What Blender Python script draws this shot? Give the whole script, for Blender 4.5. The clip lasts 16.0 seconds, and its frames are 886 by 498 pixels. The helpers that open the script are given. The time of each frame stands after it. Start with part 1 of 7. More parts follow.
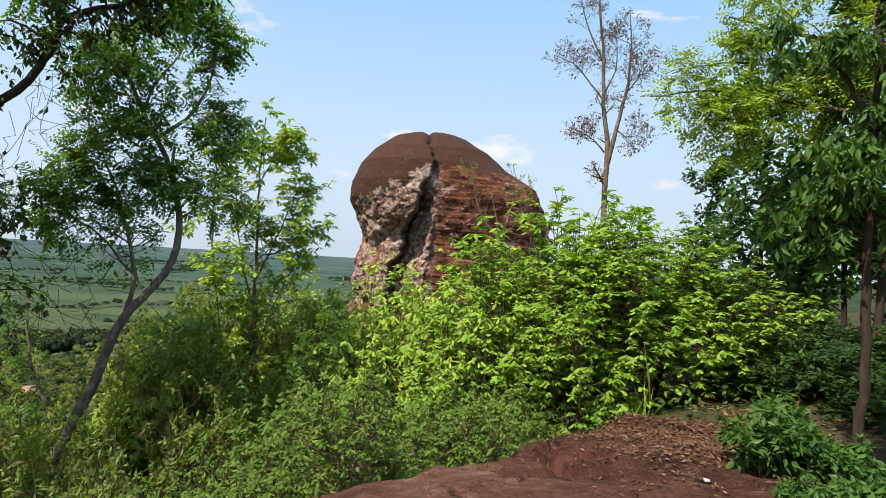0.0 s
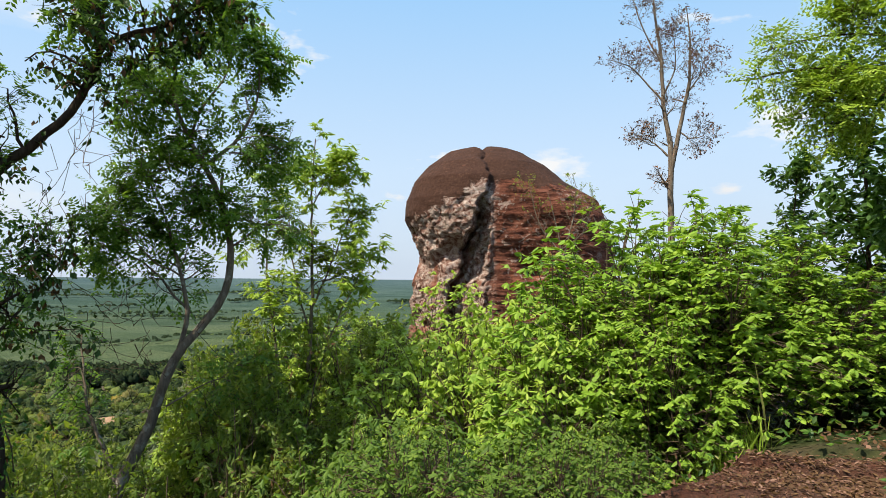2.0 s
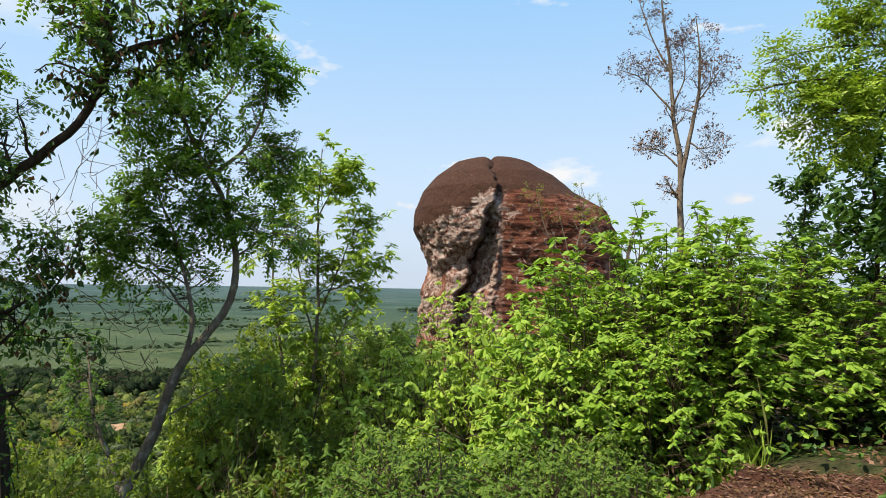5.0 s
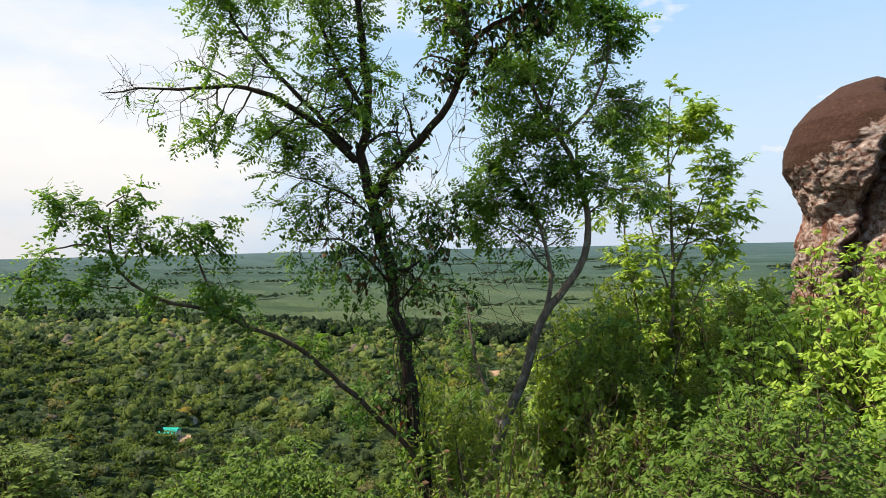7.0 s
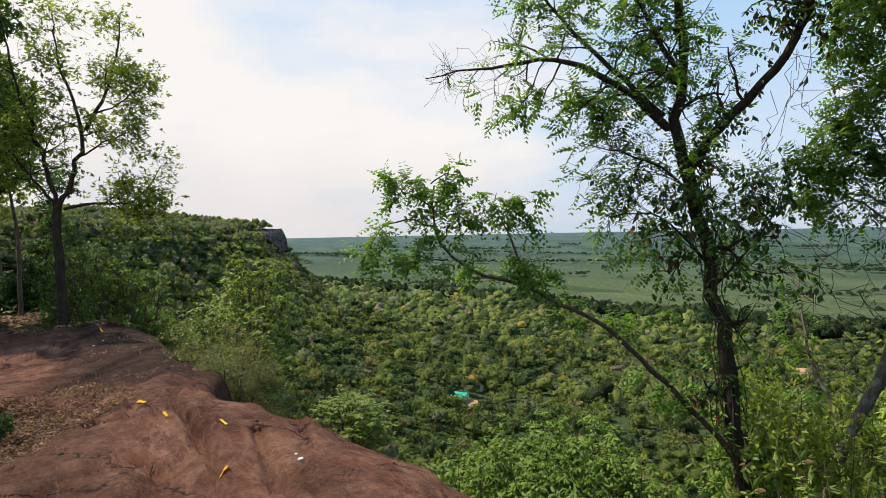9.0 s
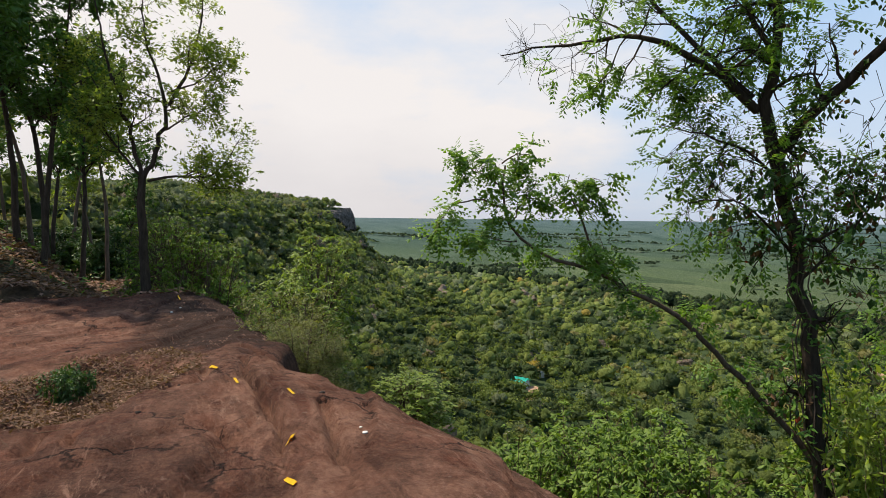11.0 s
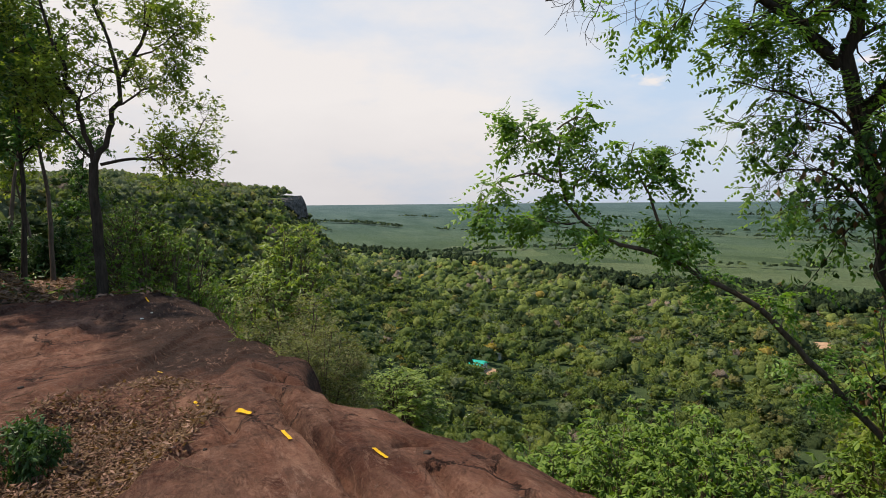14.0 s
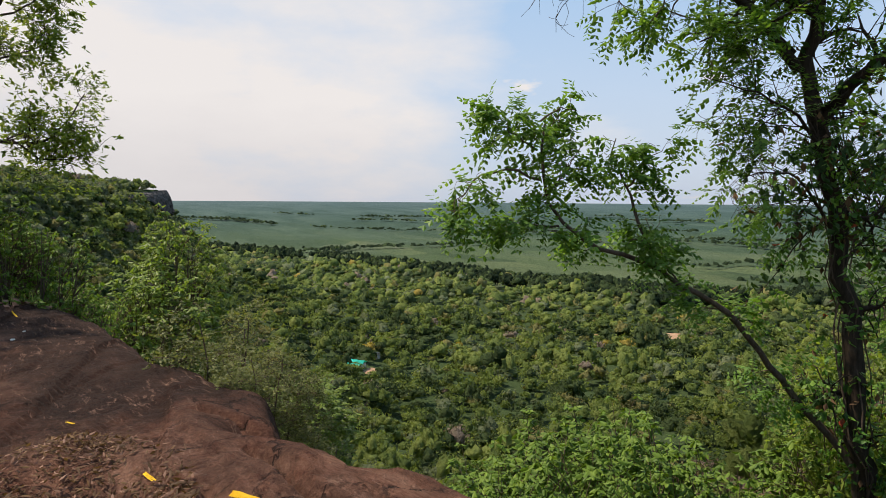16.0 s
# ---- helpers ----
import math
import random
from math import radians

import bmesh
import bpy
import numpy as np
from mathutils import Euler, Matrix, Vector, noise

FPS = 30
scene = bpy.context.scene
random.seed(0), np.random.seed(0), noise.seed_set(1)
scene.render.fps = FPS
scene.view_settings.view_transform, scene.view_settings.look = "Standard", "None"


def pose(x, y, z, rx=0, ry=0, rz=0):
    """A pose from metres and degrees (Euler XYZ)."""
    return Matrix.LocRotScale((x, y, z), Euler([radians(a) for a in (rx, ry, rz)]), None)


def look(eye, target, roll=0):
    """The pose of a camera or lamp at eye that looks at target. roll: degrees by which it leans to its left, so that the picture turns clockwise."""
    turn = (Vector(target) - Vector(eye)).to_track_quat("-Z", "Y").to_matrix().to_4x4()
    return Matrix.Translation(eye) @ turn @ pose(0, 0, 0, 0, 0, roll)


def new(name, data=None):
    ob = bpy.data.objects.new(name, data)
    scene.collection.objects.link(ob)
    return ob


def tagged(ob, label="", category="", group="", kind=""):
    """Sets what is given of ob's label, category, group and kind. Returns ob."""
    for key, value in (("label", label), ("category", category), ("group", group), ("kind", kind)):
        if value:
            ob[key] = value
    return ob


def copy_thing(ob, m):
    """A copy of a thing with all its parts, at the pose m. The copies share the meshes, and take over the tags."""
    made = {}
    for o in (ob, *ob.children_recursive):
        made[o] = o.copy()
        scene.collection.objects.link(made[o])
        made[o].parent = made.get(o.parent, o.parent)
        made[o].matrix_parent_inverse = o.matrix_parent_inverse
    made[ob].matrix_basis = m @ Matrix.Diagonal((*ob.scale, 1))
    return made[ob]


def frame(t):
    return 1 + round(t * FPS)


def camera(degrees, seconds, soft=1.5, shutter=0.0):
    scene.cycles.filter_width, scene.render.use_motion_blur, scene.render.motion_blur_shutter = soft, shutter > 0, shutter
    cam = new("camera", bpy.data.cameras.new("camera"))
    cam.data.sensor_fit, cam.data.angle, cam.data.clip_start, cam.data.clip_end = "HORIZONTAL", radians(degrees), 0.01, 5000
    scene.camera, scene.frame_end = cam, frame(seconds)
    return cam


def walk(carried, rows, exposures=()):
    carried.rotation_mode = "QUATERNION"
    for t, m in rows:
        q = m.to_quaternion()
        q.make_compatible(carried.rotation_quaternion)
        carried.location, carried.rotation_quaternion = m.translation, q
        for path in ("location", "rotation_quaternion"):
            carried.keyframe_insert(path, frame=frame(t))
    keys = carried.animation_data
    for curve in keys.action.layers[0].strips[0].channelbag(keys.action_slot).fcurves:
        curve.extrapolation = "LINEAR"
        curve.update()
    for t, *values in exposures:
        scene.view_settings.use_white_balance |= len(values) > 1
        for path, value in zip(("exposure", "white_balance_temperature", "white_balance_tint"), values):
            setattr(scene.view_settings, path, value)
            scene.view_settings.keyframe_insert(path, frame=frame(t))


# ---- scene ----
cam = camera(70.0, 16.0, soft=0.6)

# seconds, place, heading to the left of +y, pitch, roll
PATH = [
    (0, -0.000, -0.000, 1.750, 0.00, 0.98, 3.29),
    (0.5, -0.037, 0.326, 1.847, 1.54, 0.74, 3.16),
    (1, -0.110, 0.570, 1.807, 3.58, 1.17, 1.93),
    (1.5, -0.103, 0.796, 1.728, 5.64, 2.11, 0.59),
    (2, -0.166, 0.949, 1.745, 5.10, 2.54, 0.53),
    (2.5, -0.254, 1.044, 1.778, 3.70, 2.92, 1.11),
    (3, -0.315, 1.093, 1.773, 1.73, 3.38, 1.85),
    (5.5, 0.085, 0.928, 1.758, 10.27, 3.26, -0.14),
    (6, 0.191, 0.967, 1.698, 21.15, 2.05, -1.95),
    (6.5, 0.240, 0.942, 1.704, 30.12, 0.80, -1.97),
    (7, 0.006, 0.879, 1.696, 37.18, -0.26, -1.22),
    (7.5, -0.098, 0.850, 1.704, 45.00, -1.30, -0.18),
    (8, -0.222, 0.790, 1.706, 53.25, -2.18, -0.55),
    (8.5, -0.403, 0.777, 1.664, 59.49, -2.22, -0.19),
    (9, -0.607, 0.780, 1.623, 62.10, -1.53, -1.13),
    (9.5, -0.644, 0.794, 1.626, 66.25, -1.23, -0.01),
    (12, -1.085, 0.779, 1.509, 68.07, -3.34, 0.65),
    (12.5, -1.467, 0.665, 1.484, 67.45, -3.41, -0.15),
    (13, -1.936, 0.600, 1.481, 66.70, -3.77, -0.55),
    (13.5, -2.381, 0.498, 1.476, 65.50, -4.13, -0.57),
    (14, -2.801, 0.385, 1.494, 63.79, -4.34, -0.53),
    (14.5, -3.229, 0.333, 1.529, 62.47, -4.64, -0.80),
    (15, -3.594, 0.247, 1.482, 61.87, -4.63, -1.16),
    (15.5, -3.963, 0.142, 1.446, 59.47, -4.67, -0.66),
    (16, -4.290, 0.009, 1.491, 52.72, -4.49, 0.41),
]


def aim(x, y, z, yaw, pitch, roll):
    a, b = radians(yaw), radians(pitch)
    to = (x - math.sin(a) * math.cos(b), y + math.cos(a) * math.cos(b), z + math.sin(b))
    return look((x, y, z), to, roll)


walk(cam, [(row[0], aim(*row[1:])) for row in PATH],
     exposures=[(0.0, 0.00, 6750, 9), (5.5, 0.00, 6750, 9), (7.5, 0.05, 6800, 10), (9.5, -0.12, 6850, 12), (12.0, -0.17, 6850, 13), (16.0, -0.25, 6850, 13)])

# ---- sky and sun ----
SUN_YAW, SUN_HIGH = 132.0, 58.0   # degrees to the left of +y, degrees up
sun_way = Vector((-math.sin(radians(SUN_YAW)) * math.cos(radians(SUN_HIGH)),
                  math.cos(radians(SUN_YAW)) * math.cos(radians(SUN_HIGH)), math.sin(radians(SUN_HIGH))))
sun_data = bpy.data.lights.new("sun", "SUN")
sun_data.energy, sun_data.angle, sun_data.color = 7.8, radians(0.8), (1.0, 0.92, 0.77)
sun = new("sun", sun_data)
sun.matrix_world = look(sun_way * 100, (0, 0, 0))


def world_sky():
    w = bpy.data.worlds.new("world")
    scene.world = w
    w.use_nodes = True
    nt = w.node_tree
    nt.nodes.clear()
    out = nt.nodes.new("ShaderNodeOutputWorld")
    bg = nt.nodes.new("ShaderNodeBackground")
    sky = nt.nodes.new("ShaderNodeTexSky")
    sky.sky_type, sky.sun_disc = "NISHITA", False
    sky.sun_elevation, sky.sun_rotation = radians(SUN_HIGH), radians(-SUN_YAW)
    sky.air_density, sky.dust_density, sky.ozone_density = 1.0, 1.5, 1.2
    co = nt.nodes.new("ShaderNodeTexCoord")
    # thin bright cloud, thickest towards the valley and the sun, blue over the boulder
    sep = nt.nodes.new("ShaderNodeSeparateXYZ")
    nt.links.new(co.outputs["Generated"], sep.inputs[0])
    noise1 = nt.nodes.new("ShaderNodeTexNoise")
    noise1.inputs["Scale"].default_value, noise1.inputs["Detail"].default_value = 2.2, 7
    noise1.inputs["Roughness"].default_value = 0.55
    mp = nt.nodes.new("ShaderNodeMapping")
    mp.inputs["Scale"].default_value = (1.0, 1.0, 2.6)
    mp.inputs["Location"].default_value = (0.3, 0.1, 0.2)
    nt.links.new(co.outputs["Generated"], mp.inputs[0])
    nt.links.new(mp.outputs[0], noise1.inputs["Vector"])
    side = nt.nodes.new("ShaderNodeVectorMath")
    side.operation = "DOT_PRODUCT"
    side.inputs[1].default_value = (-0.95, -0.25, 0.1)
    nt.links.new(co.outputs["Generated"], side.inputs[0])
    add = nt.nodes.new("ShaderNodeMath")
    add.operation = "MULTIPLY_ADD"
    add.inputs[1].default_value = 0.62
    nt.links.new(side.outputs["Value"], add.inputs[0])
    nt.links.new(noise1.outputs["Fac"], add.inputs[2])
    ramp = nt.nodes.new("ShaderNodeMapRange")
    ramp.inputs["From Min"].default_value, ramp.inputs["From Max"].default_value = 0.62, 1.02
    nt.links.new(add.outputs[0], ramp.inputs["Value"])
    # small heaps of cloud low over the boulder
    noise2 = nt.nodes.new("ShaderNodeTexNoise")
    noise2.inputs["Scale"].default_value, noise2.inputs["Detail"].default_value = 7.5, 5
    mp2 = nt.nodes.new("ShaderNodeMapping")
    mp2.inputs["Scale"].default_value = (1.0, 1.0, 2.4)
    mp2.inputs["Location"].default_value = (0.37, 0.0, 0.13)
    nt.links.new(co.outputs["Generated"], mp2.inputs[0])
    nt.links.new(mp2.outputs[0], noise2.inputs["Vector"])
    puff = nt.nodes.new("ShaderNodeMapRange")
    puff.inputs["From Min"].default_value, puff.inputs["From Max"].default_value = 0.62, 0.72
    nt.links.new(noise2.outputs["Fac"], puff.inputs["Value"])
    # haze near the horizon
    low = nt.nodes.new("ShaderNodeMapRange")
    low.inputs["From Min"].default_value, low.inputs["From Max"].default_value = 0.42, 0.0
    low.inputs["To Max"].default_value = 0.60
    nt.links.new(sep.outputs["Z"], low.inputs["Value"])
    m1 = nt.nodes.new("ShaderNodeMath")
    m1.operation = "MAXIMUM"
    nt.links.new(ramp.outputs[0], m1.inputs[0])
    nt.links.new(low.outputs[0], m1.inputs[1])
    m2 = nt.nodes.new("ShaderNodeMath")
    m2.operation = "MAXIMUM"
    nt.links.new(m1.outputs[0], m2.inputs[0])
    heaps = puff.outputs[0]
    ruffle = nt.nodes.new("ShaderNodeTexNoise")
    ruffle.inputs["Scale"].default_value, ruffle.inputs["Detail"].default_value = 16.0, 6
    nt.links.new(mp2.outputs[0], ruffle.inputs["Vector"])
    for way, wide, flat in (((0.082, 0.981, 0.173), 0.060, 2.2), ((0.385, 0.896, 0.218), 0.062, 2.0), ((0.331, 0.935, 0.128), 0.030, 2.2)):
        off = nt.nodes.new("ShaderNodeVectorMath")
        off.operation = "SUBTRACT"
        off.inputs[1].default_value = way
        nt.links.new(co.outputs["Generated"], off.inputs[0])
        squash = nt.nodes.new("ShaderNodeVectorMath")
        squash.operation = "MULTIPLY"
        squash.inputs[1].default_value = (1.0, 1.0, flat)
        nt.links.new(off.outputs[0], squash.inputs[0])
        span = nt.nodes.new("ShaderNodeVectorMath")
        span.operation = "LENGTH"
        nt.links.new(squash.outputs[0], span.inputs[0])
        uneven = nt.nodes.new("ShaderNodeMath")
        uneven.operation = "MULTIPLY_ADD"
        uneven.inputs[1].default_value = -2.2 * wide
        nt.links.new(ruffle.outputs["Fac"], uneven.inputs[0])
        nt.links.new(span.outputs["Value"], uneven.inputs[2])
        heap = nt.nodes.new("ShaderNodeMapRange")
        heap.inputs["From Min"].default_value, heap.inputs["From Max"].default_value = -0.05 * wide, -0.75 * wide
        heap.inputs["To Max"].default_value = 0.9
        nt.links.new(uneven.outputs[0], heap.inputs["Value"])
        most = nt.nodes.new("ShaderNodeMath")
        most.operation = "MAXIMUM"
        nt.links.new(heaps, most.inputs[0])
        nt.links.new(heap.outputs[0], most.inputs[1])
        heaps = most.outputs[0]
    nt.links.new(heaps, m2.inputs[1])
    mix = nt.nodes.new("ShaderNodeMix")
    mix.data_type = "RGBA"
    # the cloud is greyer low down and in its thicker folds
    fold = nt.nodes.new("ShaderNodeMapRange")
    fold.inputs["From Min"].default_value, fold.inputs["From Max"].default_value = 0.0, 0.30
    nt.links.new(sep.outputs["Z"], fold.inputs["Value"])
    folds = nt.nodes.new("ShaderNodeMath")
    folds.operation = "MULTIPLY_ADD"
    folds.inputs[1].default_value = 0.9
    nt.links.new(noise1.outputs["Fac"], folds.inputs[0])
    nt.links.new(fold.outputs[0], folds.inputs[2])
    cloud = nt.nodes.new("ShaderNodeValToRGB")
    cloud.color_ramp.elements[0].position, cloud.color_ramp.elements[0].color = 0.35, (0.615, 0.620, 0.655, 1)
    cloud.color_ramp.elements[1].position, cloud.color_ramp.elements[1].color = 1.0, (0.80, 0.80, 0.81, 1)
    nt.links.new(folds.outputs[0], cloud.inputs[0])
    bright = nt.nodes.new("ShaderNodeVectorMath")
    bright.operation = "SCALE"
    bright.inputs["Scale"].default_value = 9.4
    nt.links.new(cloud.outputs[0], bright.inputs[0])
    nt.links.new(bright.outputs[0], mix.inputs["B"])
    nt.links.new(m2.outputs[0], mix.inputs["Factor"])
    lift = nt.nodes.new("ShaderNodeMix")
    lift.data_type = "RGBA"
    lift.inputs["Factor"].default_value = 0.75
    lift.inputs["B"].default_value = (3.2, 5.9, 9.3, 1)
    nt.links.new(sky.outputs[0], lift.inputs["A"])
    nt.links.new(lift.outputs["Result"], mix.inputs["A"])
    nt.links.new(mix.outputs["Result"], bg.inputs["Color"])
    bg.inputs["Strength"].default_value = 0.13
    nt.links.new(bg.outputs[0], out.inputs[0])


world_sky()

# ---- materials ----


class Mat:
    """A small builder for node materials."""

    def __init__(self, name, rough=0.8):
        self.m = bpy.data.materials.new(name)
        self.m.use_nodes = True
        self.t = self.m.node_tree
        self.b = self.t.nodes["Principled BSDF"]
        self.b.inputs["Roughness"].default_value = rough
        self.b.inputs["Specular IOR Level"].default_value = 0.1
        self.co = self.t.nodes.new("ShaderNodeTexCoord")

    def node(self, kind, **values):
        n = self.t.nodes.new(kind)
        for k, v in values.items():
            n.inputs[k].default_value = v
        return n

    def link(self, a, b):
        self.t.links.new(a, b)

    def noise(self, scale, detail=5, rough=0.6, stretch=None, space="Object", warp=0.0):
        n = self.node("ShaderNodeTexNoise", Scale=scale, Detail=detail, Roughness=rough, Distortion=warp)
        src = self.co.outputs[space]
        if stretch:
            mp = self.node("ShaderNodeMapping", Scale=stretch)
            self.link(src, mp.inputs[0])
            src = mp.outputs[0]
        self.link(src, n.inputs["Vector"])
        return n.outputs["Fac"]

    def ramp(self, fac, *stops):
        n = self.t.nodes.new("ShaderNodeValToRGB")
        e = n.color_ramp.elements
        while len(e) < len(stops):
            e.new(0.5)
        for el, (p, c) in zip(e, stops):
            el.position, el.color = p, (*c, 1)
        self.link(fac, n.inputs[0])
        return n.outputs[0]

    def span(self, fac, a, b, lo=0.0, hi=1.0):
        n = self.node("ShaderNodeMapRange", **{"From Min": a, "From Max": b, "To Min": lo, "To Max": hi})
        self.link(fac, n.inputs["Value"])
        return n.outputs[0]

    def mix(self, fac, a, b, blend="MIX"):
        n = self.t.nodes.new("ShaderNodeMix")
        n.data_type, n.blend_type = "RGBA", blend
        for sock, v in (("Factor", fac), ("A", a), ("B", b)):
            if isinstance(v, (int, float)):
                n.inputs[sock].default_value = v
            elif isinstance(v, tuple):
                n.inputs[sock].default_value = (*v, 1)
            else:
                self.link(v, n.inputs[sock])
        return n.outputs["Result"]

    def math(self, op, a, b=0.0):
        n = self.t.nodes.new("ShaderNodeMath")
        n.operation = op
        for i, v in enumerate((a, b)):
            if isinstance(v, (int, float)):
                n.inputs[i].default_value = v
            else:
                self.link(v, n.inputs[i])
        return n.outputs[0]

    def colour(self, c):
        if isinstance(c, tuple):
            self.b.inputs["Base Color"].default_value = (*c, 1)
        else:
            self.link(c, self.b.inputs["Base Color"])
        return self

    def bump(self, fac, strength=0.5, distance=0.02):
        n = self.node("ShaderNodeBump", Strength=strength, Distance=distance)
        self.link(fac, n.inputs["Height"])
        self.link(n.outputs[0], self.b.inputs["Normal"])
        return self


def leaf_mat(name, dark, mid, light, through_light=0.32, rough=0.45, crown=False):
    """Leaves: each one a little different, light shining through."""
    dark, mid, light = (tuple(c * 0.87 for c in shade) for shade in (dark, mid, light))
    k = Mat(name, rough)
    geo = k.t.nodes.new("ShaderNodeNewGeometry")
    big = k.noise(0.9, 3)
    f = k.math("ADD", k.math("MULTIPLY", geo.outputs["Random Per Island"], 0.6), k.math("MULTIPLY", k.span(big, 0.3, 0.7), 0.4))
    col = k.ramp(f, (0.0, dark), (0.5, mid), (1.0, light))
    k.colour(col)
    k.b.inputs["Specular IOR Level"].default_value = 0.05 if crown else 0.2
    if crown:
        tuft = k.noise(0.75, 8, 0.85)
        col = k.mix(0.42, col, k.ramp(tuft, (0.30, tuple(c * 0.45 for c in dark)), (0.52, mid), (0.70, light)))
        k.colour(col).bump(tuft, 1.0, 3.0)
    tr = k.node("ShaderNodeBsdfTranslucent")
    tint = k.mix(1.0, col, (1.25, 1.3, 0.55), "MULTIPLY")
    k.link(tint, tr.inputs["Color"])
    sh = k.node("ShaderNodeMixShader", Fac=through_light)
    k.link(k.b.outputs[0], sh.inputs[1])
    k.link(tr.outputs[0], sh.inputs[2])
    k.link(sh.outputs[0], k.t.nodes["Material Output"].inputs["Surface"])
    return k.m


def bark_mat(name, a, b, scale=14, lichen=None):
    k = Mat(name, 0.9)
    f = k.noise(scale, 6, 0.7, (1, 1, 0.22))
    col = k.ramp(f, (0.3, a), (0.7, b))
    if lichen:
        col = k.mix(k.span(k.noise(5, 4), 0.55, 0.66), col, lichen)
    k.colour(col).bump(f, 0.7, 0.03)
    return k.m


LEAF_SLOPE = leaf_mat("leaf_slope", (0.085, 0.13, 0.03), (0.17, 0.245, 0.05), (0.30, 0.37, 0.085), 0.45)
LEAF_BUSH = leaf_mat("leaf_bright", (0.106, 0.201, 0.0242), (0.218, 0.362, 0.0418), (0.378, 0.517, 0.077))
LEAF_FRESH = leaf_mat("leaf_fresh", (0.055, 0.105, 0.016), (0.110, 0.190, 0.026), (0.210, 0.300, 0.045), rough=0.55)
LEAF_LIME = leaf_mat("leaf_lime", (0.17, 0.27, 0.035), (0.31, 0.44, 0.06), (0.46, 0.57, 0.10))
LEAF_MID = leaf_mat("leaf_mid", (0.045, 0.11, 0.022), (0.09, 0.20, 0.03), (0.17, 0.30, 0.045))
LEAF_FEATHER = leaf_mat("leaf_feathery", (0.06, 0.125, 0.024), (0.125, 0.24, 0.042), (0.24, 0.37, 0.07), 0.48)
# shrubs under the trees use it too, with their shade put into this colour
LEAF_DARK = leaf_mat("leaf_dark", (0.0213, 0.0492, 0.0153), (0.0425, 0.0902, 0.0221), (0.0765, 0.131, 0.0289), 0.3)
LEAF_OLIVE = leaf_mat("leaf_olive", (0.10, 0.155, 0.03), (0.20, 0.27, 0.05), (0.34, 0.39, 0.09), 0.55)
LEAF_BRINK = leaf_mat("leaf_pale_olive", (0.075, 0.09, 0.03), (0.15, 0.165, 0.055), (0.28, 0.28, 0.11), 0.45)
# leaf_mid darkened, so that the shade of close trees is in the colour
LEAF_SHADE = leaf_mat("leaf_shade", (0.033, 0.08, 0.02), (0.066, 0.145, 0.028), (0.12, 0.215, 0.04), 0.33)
LEAF_DRY = leaf_mat("leaf_dry", (0.06, 0.035, 0.0198), (0.12, 0.065, 0.033), (0.21, 0.12, 0.055), 0.25, 0.7)
LEAF_TAN = leaf_mat("leaf_tan", (0.085, 0.043, 0.028), (0.190, 0.098, 0.066), (0.34, 0.205, 0.150), 0.1, 0.75)
LEAF_RED = leaf_mat("leaf_red", (0.30, 0.04, 0.02), (0.42, 0.07, 0.03), (0.5, 0.14, 0.06), 0.3)
GRASS = leaf_mat("grass_straw", (0.14, 0.16, 0.04), (0.25, 0.26, 0.08), (0.40, 0.36, 0.15), 0.35)
BARK_DARK = bark_mat("bark_dark", (0.022, 0.016, 0.012), (0.07, 0.05, 0.036))
BARK_BROWN = bark_mat("bark_brown", (0.05, 0.035, 0.025), (0.15, 0.105, 0.075))
BARK_GREY = bark_mat("bark_grey", (0.08, 0.06, 0.045), (0.21, 0.165, 0.125), 16, (0.27, 0.24, 0.20))
BARK_RED = bark_mat("bark_red_brown", (0.07, 0.04, 0.026), (0.20, 0.12, 0.075))


